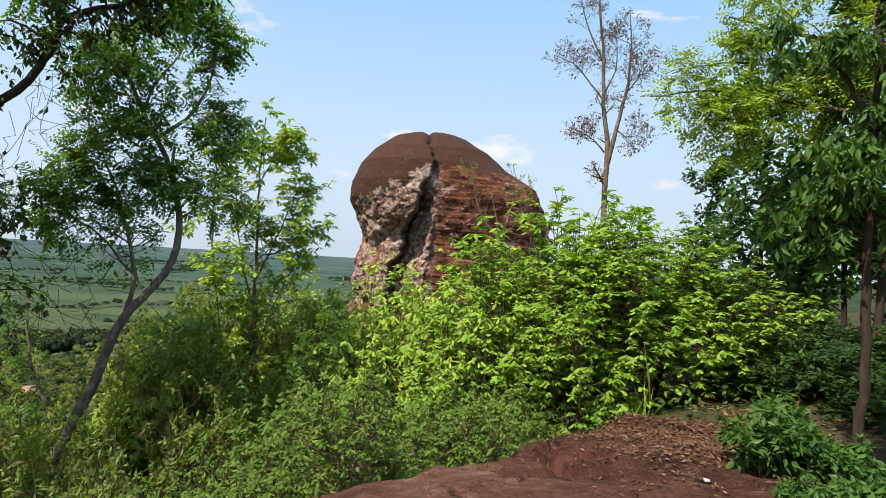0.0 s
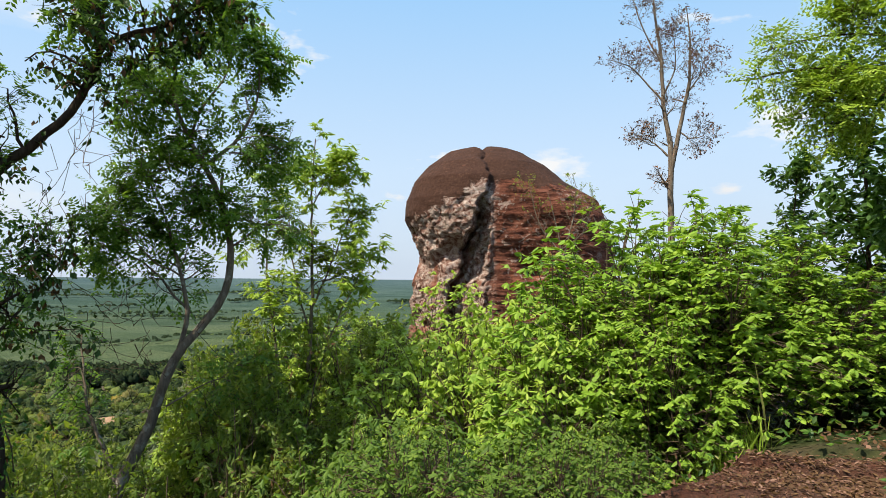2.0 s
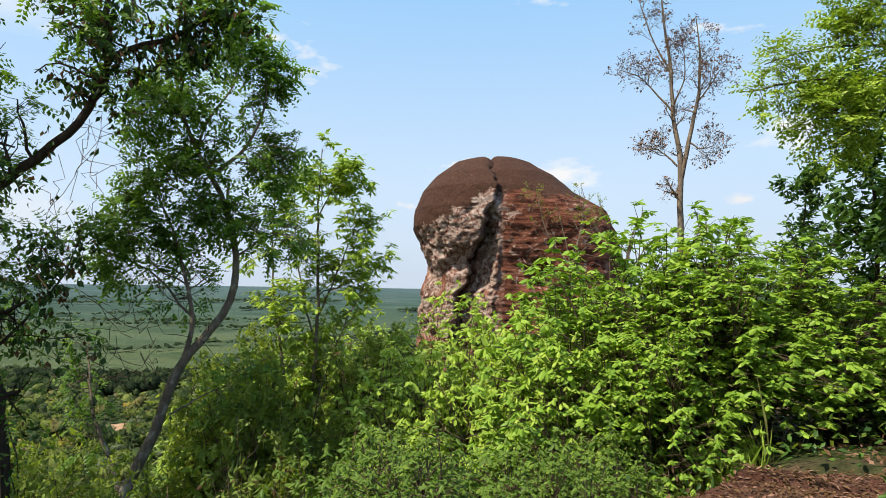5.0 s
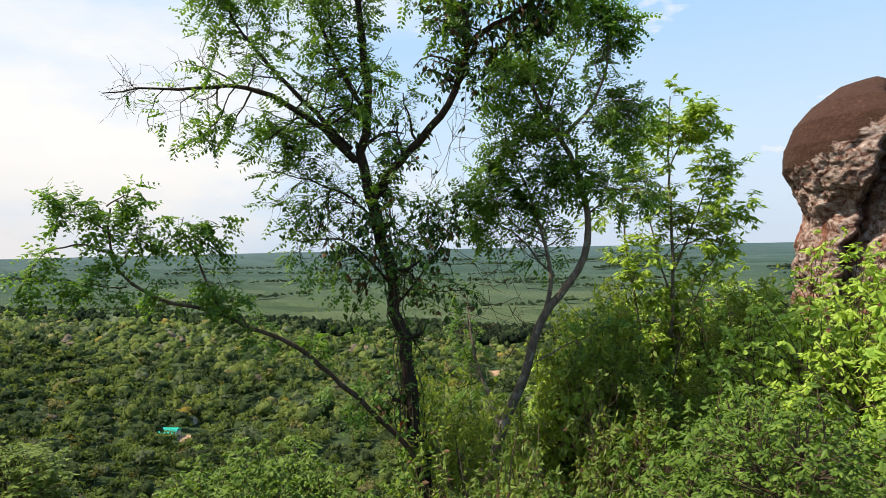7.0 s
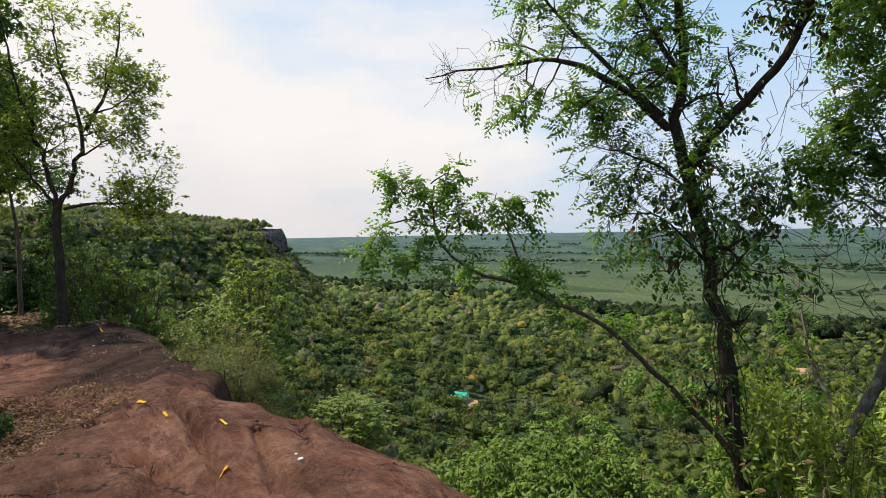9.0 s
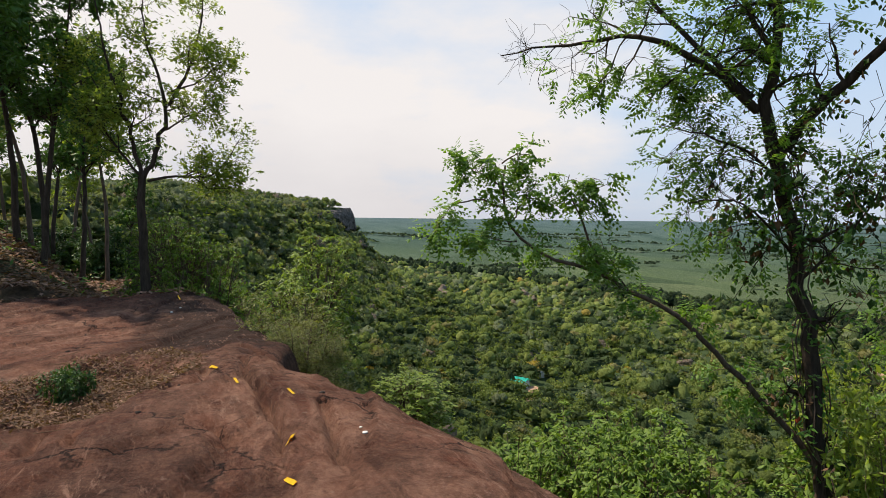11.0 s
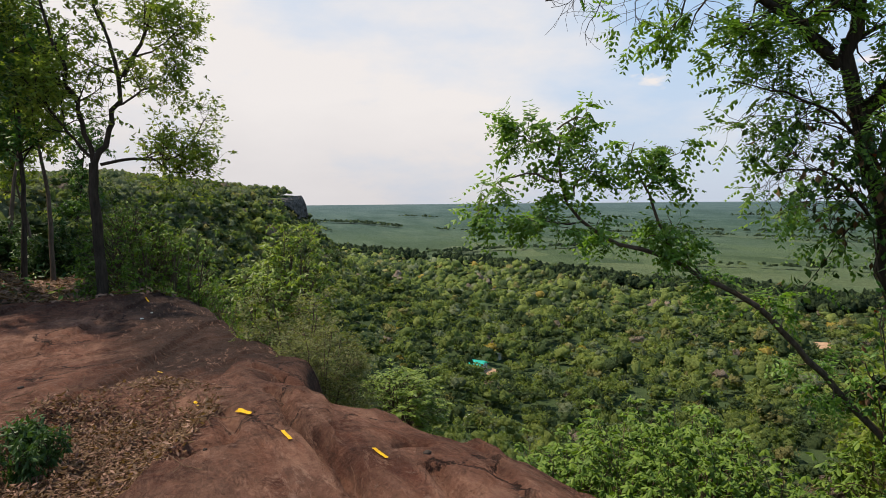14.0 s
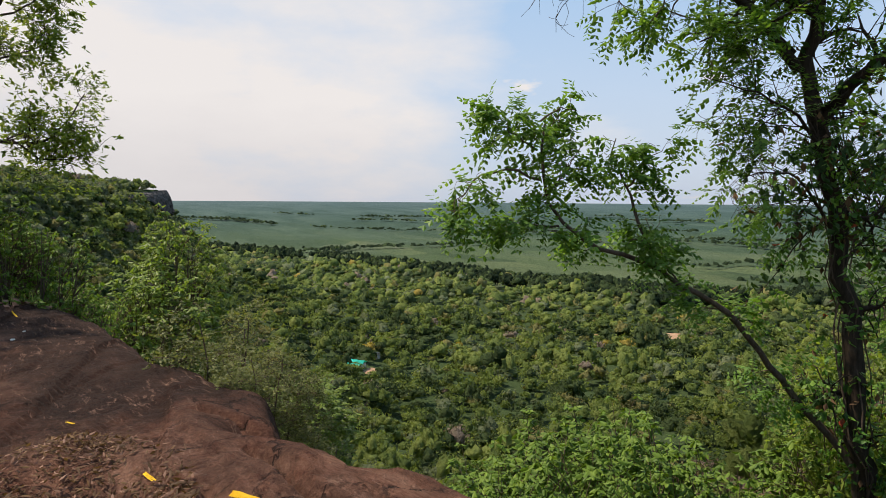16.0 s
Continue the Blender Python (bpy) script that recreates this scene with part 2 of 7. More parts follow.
def rock_mat():
    k = Mat("red_sandstone", 0.93)
    k.b.inputs["Specular IOR Level"].default_value = 0.15
    big = k.noise(0.55, 5, 0.6, (1, 1, 1), warp=0.6)
    grain = k.noise(38, 6, 0.7)
    turn = k.node("ShaderNodeMapping", Rotation=(0, 0, 3.457), Scale=(2.6, 0.55, 1.0))
    k.link(k.co.outputs["Object"], turn.inputs[0])
    bands = k.node("ShaderNodeTexNoise", Scale=1.5, Detail=9, Roughness=0.7, Distortion=1.0)
    k.link(turn.outputs[0], bands.inputs["Vector"])
    band = bands.outputs["Fac"]
    col = k.ramp(band, (0.27, (0.0429, 0.0173, 0.0123)), (0.46, (0.0983, 0.0372, 0.0234)), (0.60, (0.158, 0.0641, 0.0404)), (0.74, (0.252, 0.125, 0.0859)))
    # dark growth on the stone, worn pale places, specks
    dark = k.span(big, 0.50, 0.62)
    col = k.mix(k.math("MULTIPLY", dark, 0.8), col, k.ramp(grain, (0.35, (0.0177, 0.00957, 0.00781)), (0.7, (0.0568, 0.0256, 0.0182))))
    worn = k.math("MULTIPLY", k.span(k.noise(1.7, 9, 0.75, (0.7, 1.4, 1.0), warp=0.8), 0.38, 0.60), k.span(k.noise(0.33, 4, 0.5), 0.38, 0.54))
    col = k.mix(k.math("MULTIPLY", worn, 0.85), col, (0.34, 0.20, 0.145))
    spots = k.span(k.noise(8.5, 5, 0.65), 0.64, 0.70)
    col = k.mix(k.math("MULTIPLY", spots, 0.55), col, (0.316, 0.231, 0.188))
    pits = k.span(k.noise(15, 5, 0.7), 0.36, 0.30)
    col = k.mix(k.math("MULTIPLY", pits, 0.7), col, (0.0202, 0.0116, 0.00911))
    col = k.mix(0.3, col, k.ramp(grain, (0.3, (0.0189, 0.00769, 0.0052)), (0.5, (0.107, 0.0437, 0.0286)), (0.72, (0.252, 0.135, 0.0937))))
    # hairline cracks that come and go
    warp = k.node("ShaderNodeTexNoise", Scale=1.6, Detail=6, Roughness=0.65)
    k.link(k.co.outputs["Object"], warp.inputs["Vector"])
    moved = k.node("ShaderNodeVectorMath")
    moved.operation = "MULTIPLY_ADD"
    moved.inputs[1].default_value = (0.9, 0.9, 0.2)
    k.link(warp.outputs["Color"], moved.inputs[0])
    k.link(k.co.outputs["Object"], moved.inputs[2])
    cell = k.node("ShaderNodeTexVoronoi", Scale=0.95)
    cell.feature = "DISTANCE_TO_EDGE"
    k.link(moved.outputs[0], cell.inputs["Vector"])
    crack = k.math("MULTIPLY", k.span(cell.outputs["Distance"], 0.022, 0.004), k.span(k.noise(0.9, 3), 0.45, 0.56))
    col = k.mix(k.math("MULTIPLY", crack, 0.85), col, (0.010, 0.006, 0.005))
    # tree shade painted into the colour, beyond the hollow towards the brink
    sep = k.t.nodes.new("ShaderNodeSeparateXYZ")
    k.link(k.co.outputs["Object"], sep.inputs[0])
    ragged = k.span(k.noise(0.8, 6, 0.65, (0.6, 1.6, 1.0), warp=0.5), 0.3, 0.7, -0.8, 0.8)
    crest_shade = k.math("MULTIPLY", k.span(k.math("ADD", k.math("MULTIPLY", sep.outputs["X"], -1.0), ragged), 8.6, 9.9), k.span(k.math("ADD", sep.outputs["Y"], k.math("MULTIPLY", ragged, 0.5)), -0.35, 0.65))
    col = k.mix(k.math("MULTIPLY", crest_shade, 0.90), col, k.ramp(grain, (0.3, (0.016, 0.009, 0.007)), (0.7, (0.050, 0.027, 0.020))))
    # mottling and scuffs a hand's width across
    mottle = k.span(k.noise(4.2, 9, 0.78, (0.8, 1.3, 1.0), warp=0.9), 0.47, 0.58)
    col = k.mix(k.math("MULTIPLY", mottle, 0.5), col, k.mix(1.0, col, (0.40, 0.38, 0.38), "MULTIPLY"))
    scuff = k.math("MULTIPLY", k.span(k.noise(5.5, 8, 0.8, (0.5, 2.0, 1.0), warp=0.6), 0.55, 0.64), k.span(k.noise(0.6, 4), 0.40, 0.58))
    col = k.mix(k.math("MULTIPLY", scuff, 0.6), col, (0.36, 0.225, 0.17))
    patch = k.span(k.noise(0.75, 8, 0.7, (0.55, 1.5, 1.0), warp=1.1), 0.45, 0.58)
    col = k.mix(k.math("MULTIPLY", patch, 0.5), col, k.mix(1.0, col, (0.34, 0.32, 0.32), "MULTIPLY"))
    k.colour(k.mix(1.0, col, (1.30, 1.20, 1.14), "MULTIPLY"))
    h = k.math("ADD", k.math("MULTIPLY", grain, 0.6), k.math("MULTIPLY", band, 1.0))
    h = k.math("ADD", h, k.math("MULTIPLY", k.noise(13, 6, 0.75, (1.6, 0.8, 1), warp=0.5), 0.6))
    h = k.math("SUBTRACT", h, k.math("MULTIPLY", crack, 0.5))
    h = k.math("ADD", h, k.math("MULTIPLY", k.noise(5, 8, 0.75, warp=0.9), 1.1))
    k.bump(h, 1.0, 0.12)
    return k.m


def boulder_mat():
    k = Mat("weathered_boulder", 0.93)
    k.b.inputs["Specular IOR Level"].default_value = 0.15
    sep = k.t.nodes.new("ShaderNodeSeparateXYZ")
    k.link(k.co.outputs["Object"], sep.inputs[0])
    x, z = sep.outputs["X"], sep.outputs["Z"]
    wob = k.span(k.noise(0.9, 7, 0.65, (1, 1, 1.6), warp=0.6), 0.3, 0.7, -1, 1)
    # the smooth brown cap comes lower at the outer side of the lobe
    edge = k.math("ADD", z, k.math("MULTIPLY", wob, 0.55))
    edge = k.math("SUBTRACT", edge, k.math("MULTIPLY", k.math("MINIMUM", k.math("ADD", x, 1.0), 0.0), 0.45))
    cap = k.span(edge, 7.30, 7.48)
    g = k.noise(9, 8, 0.75)
    fine = k.noise(34, 5, 0.7)
    brown = k.ramp(g, (0.3, (0.026, 0.013, 0.010)), (0.55, (0.054, 0.026, 0.018)), (0.8, (0.120, 0.060, 0.043)))
    fleck = k.span(k.noise(3.2, 6, 0.8, (1.0, 1.0, 3.0)), 0.64, 0.70)
    brown = k.mix(k.math("MULTIPLY", fleck, 0.6), brown, (0.24, 0.10, 0.065))
    # layered red wall with pale flecks
    lay = k.noise(1.7, 9, 0.75, (0.8, 0.8, 7.0), warp=0.5)
    red = k.ramp(lay, (0.34, (0.030, 0.011, 0.008)), (0.46, (0.120, 0.042, 0.027)), (0.56, (0.195, 0.072, 0.046)), (0.68, (0.300, 0.145, 0.105)))
    crust = k.noise(2.3, 11, 0.72, (1, 1, 1.3), warp=1.4)
    pale = k.math("MULTIPLY", k.span(crust, 0.55, 0.58), k.span(k.noise(0.7, 4), 0.46, 0.56))
    red = k.mix(k.math("MULTIPLY", pale, 0.8), red, (0.40, 0.31, 0.27))
    # pale crust on the lobe, broken by red and black
    lichen = k.ramp(crust, (0.34, (0.024, 0.012, 0.010)), (0.41, (0.110, 0.045, 0.033)), (0.46, (0.230, 0.120, 0.092)), (0.50, (0.330, 0.230, 0.195)), (0.62, (0.52, 0.43, 0.39)))
    pocks = k.span(k.noise(7.5, 7, 0.75, (1, 1, 1.6), warp=0.8), 0.56, 0.62)
    lichen = k.mix(k.math("MULTIPLY", pocks, 0.8), lichen, (0.045, 0.020, 0.016))
    right = k.span(k.math("ADD", x, k.math("MULTIPLY", wob, 0.25)), -0.75, -0.35)
    low = k.mix(right, lichen, red)
    # bare orange-red stone where the face has broken away
    raw = k.math("MULTIPLY", k.span(k.noise(0.75, 5, 0.6, (1, 1, 0.6)), 0.53, 0.58), k.span(z, 4.9, 4.2))
    low = k.mix(k.math("MULTIPLY", raw, 0.85), low, k.ramp(fine, (0.3, (0.15, 0.052, 0.032)), (0.7, (0.30, 0.115, 0.07))))
    low = k.mix(k.math("MULTIPLY", k.span(k.math("ADD", z, k.math("MULTIPLY", wob, 0.3)), 1.5, 1.2), 0.8), low, (0.26, 0.10, 0.065))
    k.colour(k.mix(cap, low, brown))
    h = k.math("ADD", k.math("MULTIPLY", crust, 0.6), k.math("MULTIPLY", lay, 0.45))
    h = k.math("ADD", h, k.math("ADD", k.math("MULTIPLY", fine, 0.25), k.math("MULTIPLY", k.noise(11, 6, 0.7), 0.35)))
    h = k.math("MULTIPLY", h, k.span(cap, 0.0, 1.0, 1.0, 0.25))
    k.bump(h, 0.9, 0.22)
    return k.m


def soil_mat():
    k = Mat("forest_floor", 0.95)
    a = k.noise(6, 8, 0.75)
    b = k.noise(0.35, 4)
    col = k.ramp(a, (0.3, (0.0217, 0.0156, 0.0108)), (0.55, (0.0744, 0.051, 0.033)), (0.75, (0.149, 0.099, 0.066)))
    col = k.mix(k.span(b, 0.45, 0.6), col, k.ramp(a, (0.3, (0.0124, 0.021, 0.0072)), (0.7, (0.0434, 0.06, 0.018))))
    k.colour(col).bump(a, 0.8, 0.06)
    return k.m


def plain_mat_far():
    """The plain: plantations in broad plots, greener near, with distance haze painted into the colour."""
    k = Mat("plain_green", 0.95)
    cell = k.t.nodes.new("ShaderNodeTexVoronoi")
    cell.inputs["Scale"].default_value = 0.0042
    mp = k.node("ShaderNodeMapping", Rotation=(0, 0, 0.6), Scale=(1.0, 2.4, 1.0))
    k.link(k.co.outputs["Object"], mp.inputs[0])
    k.link(mp.outputs[0], cell.inputs["Vector"])
    sep = k.t.nodes.new("ShaderNodeSeparateColor")
    k.link(cell.outputs["Color"], sep.inputs[0])
    tuft = k.noise(0.13, 8, 0.8)
    broad = k.noise(0.004, 5, 0.6, (1.0, 2.2, 1.0))
    field = k.ramp(sep.outputs[0], (0.0, (0.036, 0.060, 0.028)), (0.4, (0.060, 0.090, 0.041)), (0.75, (0.080, 0.113, 0.052)), (1.0, (0.116, 0.138, 0.070)))
    field = k.mix(k.span(broad, 0.42, 0.62, 0.0, 0.45), field, (0.075, 0.098, 0.044))
    near = k.mix(k.span(tuft, 0.40, 0.62, 0.0, 0.65), field, (0.022, 0.038, 0.017))
    haze_mid = k.ramp(broad, (0.36, (0.026, 0.053, 0.043)), (0.5, (0.040, 0.071, 0.055)), (0.62, (0.062, 0.094, 0.064)))
    haze_mid = k.mix(k.span(k.noise(0.02, 6, 0.75), 0.42, 0.62, 0.0, 0.5), haze_mid, (0.022, 0.046, 0.040))
    haze_far = k.ramp(k.noise(0.0016, 6, 0.65), (0.35, (0.042, 0.074, 0.080)), (0.65, (0.064, 0.100, 0.104)))
    # base colour turns bluer with distance from the origin, in place of haze
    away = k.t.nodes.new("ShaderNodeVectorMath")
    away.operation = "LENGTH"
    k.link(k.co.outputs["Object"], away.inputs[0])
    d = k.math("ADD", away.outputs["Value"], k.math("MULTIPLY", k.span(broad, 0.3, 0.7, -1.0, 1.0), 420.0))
    col = k.mix(k.span(d, 1700, 2900), near, haze_mid)
    col = k.mix(k.span(d, 3000, 4400), col, haze_far)
    k.colour(col).bump(tuft, 1.0, 5.0)
    return k.m


def underwood_mat():
    k = Mat("underwood", 0.95)
    a, b = k.noise(0.5, 7, 0.75), k.noise(0.03, 4, 0.6)
    col = k.ramp(a, (0.3, (0.018, 0.030, 0.012)), (0.6, (0.042, 0.064, 0.024)), (0.8, (0.085, 0.105, 0.040)))
    col = k.mix(k.span(b, 0.68, 0.74), col, k.ramp(a, (0.3, (0.15, 0.104, 0.052)), (0.7, (0.36, 0.256, 0.13))))
    k.colour(col).bump(a, 1.0, 0.8)
    return k.m


UNDERWOOD = underwood_mat()
ROCK, BOULDER, SOIL = rock_mat(), boulder_mat(), soil_mat()
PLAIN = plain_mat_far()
# these leaf colours carry some extra blue to stand in for haze
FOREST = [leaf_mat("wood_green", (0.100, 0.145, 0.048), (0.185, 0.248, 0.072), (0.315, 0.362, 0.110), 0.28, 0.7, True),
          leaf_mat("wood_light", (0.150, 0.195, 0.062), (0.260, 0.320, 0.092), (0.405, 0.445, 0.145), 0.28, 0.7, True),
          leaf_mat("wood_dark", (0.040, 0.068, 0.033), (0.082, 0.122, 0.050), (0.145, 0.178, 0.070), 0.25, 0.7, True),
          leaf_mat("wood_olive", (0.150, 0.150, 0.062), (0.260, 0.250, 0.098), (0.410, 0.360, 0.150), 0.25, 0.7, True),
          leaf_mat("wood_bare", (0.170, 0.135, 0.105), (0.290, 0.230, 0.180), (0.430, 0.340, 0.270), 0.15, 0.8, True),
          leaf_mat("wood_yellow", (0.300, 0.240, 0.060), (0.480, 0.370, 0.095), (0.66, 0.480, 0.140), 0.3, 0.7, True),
          # paler and greyer, with the far hill's haze put into the colour
          leaf_mat("wood_hazed", (0.120, 0.150, 0.085), (0.210, 0.250, 0.140), (0.330, 0.370, 0.215), 0.28, 0.75, True),
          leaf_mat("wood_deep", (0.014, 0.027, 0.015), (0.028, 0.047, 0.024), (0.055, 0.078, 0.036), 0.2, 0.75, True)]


def plain_mat(name, colour, rough=0.7, vary=0.25, scale=20):
    k = Mat(name, rough)
    f = k.noise(scale, 5, 0.7)
    k.colour(k.ramp(f, (0.3, tuple(c * (1 - vary) for c in colour)), (0.7, tuple(min(1, c * (1 + vary)) for c in colour))))
    k.bump(f, 0.3, 0.01)
    return k.m


# ---- mesh helpers ----


def mesh_of(name, verts, faces, mats, smooth=False, slots=None):
    """A mesh from an (n, 3) array and an (m, 3 or 4) array of corners."""
    verts, faces = np.asarray(verts, np.float32), np.asarray(faces, np.int32)
    me = bpy.data.meshes.new(name)
    me.vertices.add(len(verts))
    me.vertices.foreach_set("co", verts.ravel())
    k = faces.shape[1]
    me.loops.add(faces.size)
    me.loops.foreach_set("vertex_index", faces.ravel())
    me.polygons.add(len(faces))
    me.polygons.foreach_set("loop_start", np.arange(0, faces.size, k, dtype=np.int32))
    for m in (mats if isinstance(mats, (list, tuple)) else [mats]):
        me.materials.append(m)
    if slots is not None:
        me.polygons.foreach_set("material_index", np.asarray(slots, np.int32))
    me.polygons.foreach_set("use_smooth", np.full(len(faces), smooth))
    me.update(calc_edges=True)
    return me


def part_np(name, verts, faces, mats, parent, label="", smooth=False):
    ob = new(name, mesh_of(name, verts, faces, mats, smooth))
    ob.parent = parent
    if parent is not None and parent.type == "EMPTY":
        ob.matrix_parent_inverse = Matrix.Translation(-parent.location)
    if label:
        tagged(ob, label)
    return ob


def unit(v):
    v = np.asarray(v, float)
    return v / np.maximum(np.linalg.norm(v, axis=-1, keepdims=True), 1e-9)


def tubes(branches):
    """Tubes round polylines: a list of (points (k, 3), radii (k,), sides)."""
    vs, fs, base = [], [], 0
    for pts, rad, sides in branches:
        pts = np.asarray(pts, float)
        k = len(pts)
        tan = unit(np.gradient(pts, axis=0))
        ref = np.array([0.31, 0.95, 0.05]) if abs(tan[0][2]) > 0.8 else np.array([0.05, 0.1, 1.0])
        u = unit(np.cross(tan, ref))
        w = np.cross(tan, u)
        a = np.linspace(0, 2 * np.pi, sides, endpoint=False)
        ring = pts[:, None] + np.asarray(rad)[:, None, None] * (np.cos(a)[None, :, None] * u[:, None] + np.sin(a)[None, :, None] * w[:, None])
        vs.append(ring.reshape(-1, 3))
        i = np.arange(k - 1)[:, None] * sides + np.arange(sides)[None]
        j = np.arange(k - 1)[:, None] * sides + (np.arange(sides)[None] + 1) % sides
        fs.append(np.stack([i, j, j + sides, i + sides], -1).reshape(-1, 4) + base)
        base += k * sides
    return np.concatenate(vs), np.concatenate(fs)


def smooth_line(pts, n, rng=None, wob=0.0):
    """A polyline through pts, made finer and slightly uneven."""
    pts = np.asarray(pts, float)
    d = np.r_[0, np.cumsum(np.linalg.norm(np.diff(pts, axis=0), axis=1))]
    t = np.linspace(0, d[-1], n)
    out = np.stack([np.interp(t, d, pts[:, i]) for i in range(3)], 1)
    for _ in range(2):
        out[1:-1] = (out[:-2] + 2 * out[1:-1] + out[2:]) / 4
    if rng is not None and wob:
        out[1:-1] += rng.normal(0, wob, (n - 2, 3))
    return out


def leaf_quads(base, way, up, length, width, fold=0.25):
    """Folded diamond leaves."""
    way = unit(way)
    side = unit(np.cross(way, up))
    nor = np.cross(side, way)
    L, W = np.asarray(length)[:, None], np.asarray(width)[:, None]
    a = base + way * L * 0.45 + side * W * 0.5 - nor * W * fold
    b = base + way * L - nor * L * 0.12
    c = base + way * L * 0.45 - side * W * 0.5 - nor * W * fold
    return np.stack([base, a, b, c], 1).reshape(-1, 3)


def leaf_ovals(base, way, up, length, width, fold=0.22):
    """Rounded leaves folded along the midrib, six corners each."""
    way = unit(way)
    side = unit(np.cross(way, up))
    nor = np.cross(side, way)
    L, W = np.asarray(length)[:, None], np.asarray(width)[:, None]
    rows = [base]
    for at, half, sag in ((0.30, 0.46, 0.02), (0.72, 0.42, 0.08)):
        rows.append(base + way * L * at + side * W * half - nor * (W * fold + L * sag))
    rows.append(base + way * L - nor * L * 0.18)
    for at, half, sag in ((0.72, 0.42, 0.08), (0.30, 0.46, 0.02)):
        rows.append(base + way * L * at - side * W * half - nor * (W * fold + L * sag))
    return np.stack(rows, 1).reshape(-1, 3)


def ovals_of(v):
    i = np.arange(0, len(v), 6, dtype=np.int32)[:, None]
    return np.concatenate([i + np.array([0, 1, 2, 3]), i + np.array([0, 3, 4, 5])])


def quads_of(v):
    return np.arange(len(v), dtype=np.int32).reshape(-1, 4)


def palmate(rng, base, way, size, n=5, droop=0.5, slim=0.36, form=leaf_quads):
    """Clusters of n drooping leaflets at each base."""
    m = len(base)
    ang = np.tile(np.arange(n) / n * 2 * np.pi, (m, 1)) + rng.uniform(0, 6.28, (m, 1)) + rng.normal(0, 0.25, (m, n))
    out = np.stack([np.cos(ang), np.sin(ang), -droop + rng.normal(0, 0.25, (m, n))], -1)
    d = unit(out + 0.45 * unit(way)[:, None])
    b = np.repeat(base[:, None], n, 1) + rng.normal(0, 0.012, (m, n, 3))
    L = (np.asarray(size)[:, None] * rng.uniform(0.7, 1.15, (m, n))).ravel()
    up = np.array([0, 0, 1.0]) + rng.normal(0, 0.35, (m * n, 3))
    return form(b.reshape(-1, 3), d.reshape(-1, 3), up, L, L * slim)


def pinnate(rng, base, way, size, pairs=6, slim=0.34, droop=0.35):
    """Feathered leaves: pairs of leaflets along a drooping stalk."""
    m = len(base)
    way = unit(unit(way) + rng.normal(0, 0.55, (m, 3)) + np.array([0, 0, -droop]) * rng.uniform(0.0, 1.2, (m, 1)))
    up = unit(np.array([0, 0, 1.0]) + rng.normal(0, 0.4, (m, 3)))
    side = unit(np.cross(way, up))
    s = np.linspace(0.2, 1.0, pairs)
    size = np.asarray(size)
    bs, ds, us, ls = [], [], [], []
    for k in (-1, 1):
        b = base[:, None] + way[:, None] * (s[None, :, None] * size[:, None, None])
        b = b - np.array([0, 0, 1.0]) * (s[None, :, None] ** 2 * size[:, None, None] * 0.15)
        d = side[:, None] * k + way[:, None] * 0.55 + rng.normal(0, 0.15, (m, pairs, 3)) + np.array([0, 0, -0.25])
        bs.append(b.reshape(-1, 3)), ds.append(d.reshape(-1, 3)), us.append(np.repeat(up, pairs, 0))
        ls.append((size[:, None] * 0.36 * (1.05 - 0.35 * s[None]) * rng.uniform(0.8, 1.1, (m, pairs))).ravel())
    L = np.concatenate(ls)
    return leaf_quads(np.concatenate(bs), np.concatenate(ds), np.concatenate(us), L, L * slim)


def single(rng, base, way, size, n=3, slim=0.45, droop=0.3):
    """Plain leaves scattered round each base."""
    m = len(base)
    b = np.repeat(base, n, 0) + rng.normal(0, 0.03, (m * n, 3))
    d = 0.5 * unit(np.repeat(way, n, 0)) + rng.normal(0, 0.7, (m * n, 3)) * np.array([1, 1, 0.6]) + np.array([0, 0, -droop])
    L = np.repeat(np.asarray(size), n) * rng.uniform(0.7, 1.2, m * n)
    return leaf_quads(b, d, np.array([0, 0, 1.0]) + rng.normal(0, 0.5, (m * n, 3)), L, L * slim)


def sprout(rng, parents, count, length, spread, lift, start=0.25, pts=5, bend=0.25, taper=0.45, sides=4, thin=0.004):
    """Side branches on a list of (points, radii, sides)."""
    out = []
    for p, r, _ in parents:
        p = np.asarray(p)
        k = len(p)
        n = count if isinstance(count, int) else rng.integers(count[0], count[1] + 1)
        for u in rng.uniform(start, 1.0, n):
            x = u * (k - 1)
            i = min(int(x), k - 2)
            o = p[i] + (p[i + 1] - p[i]) * (x - i)
            tan = unit(p[i + 1] - p[i])
            away = unit(np.cross(tan, rng.normal(size=3)))
            d = unit(tan * (1 - spread) + away * spread + np.array([0, 0, lift]))
            L = length * rng.uniform(0.55, 1.15) * (1.1 - 0.5 * u)
            pp = [o]
            for _ in range(pts - 1):
                d = unit(d + rng.normal(0, bend, 3) + np.array([0, 0, lift * 0.15]))
                pp.append(pp[-1] + d * L / (pts - 1))
            r0 = max(np.interp(x, np.arange(k), r) * taper, thin)
            out.append((np.array(pp), np.linspace(r0, max(r0 * 0.35, thin * 0.6), pts), sides))
    return out


def tips(rng, branches, per, start=0.3):
    """Places along the branches for leaves, with the way the branch runs there."""
    P, D = [], []
    for p, r, _ in branches:
        p = np.asarray(p)
        k = len(p)
        x = np.r_[rng.uniform(start, 1, per - 1), 1.0] * (k - 1) * 0.999
        i = x.astype(int)
        P.append(p[i] + (p[i + 1] - p[i]) * (x - i)[:, None])
        D.append(p[i + 1] - p[i])
    return np.concatenate(P), np.concatenate(D)


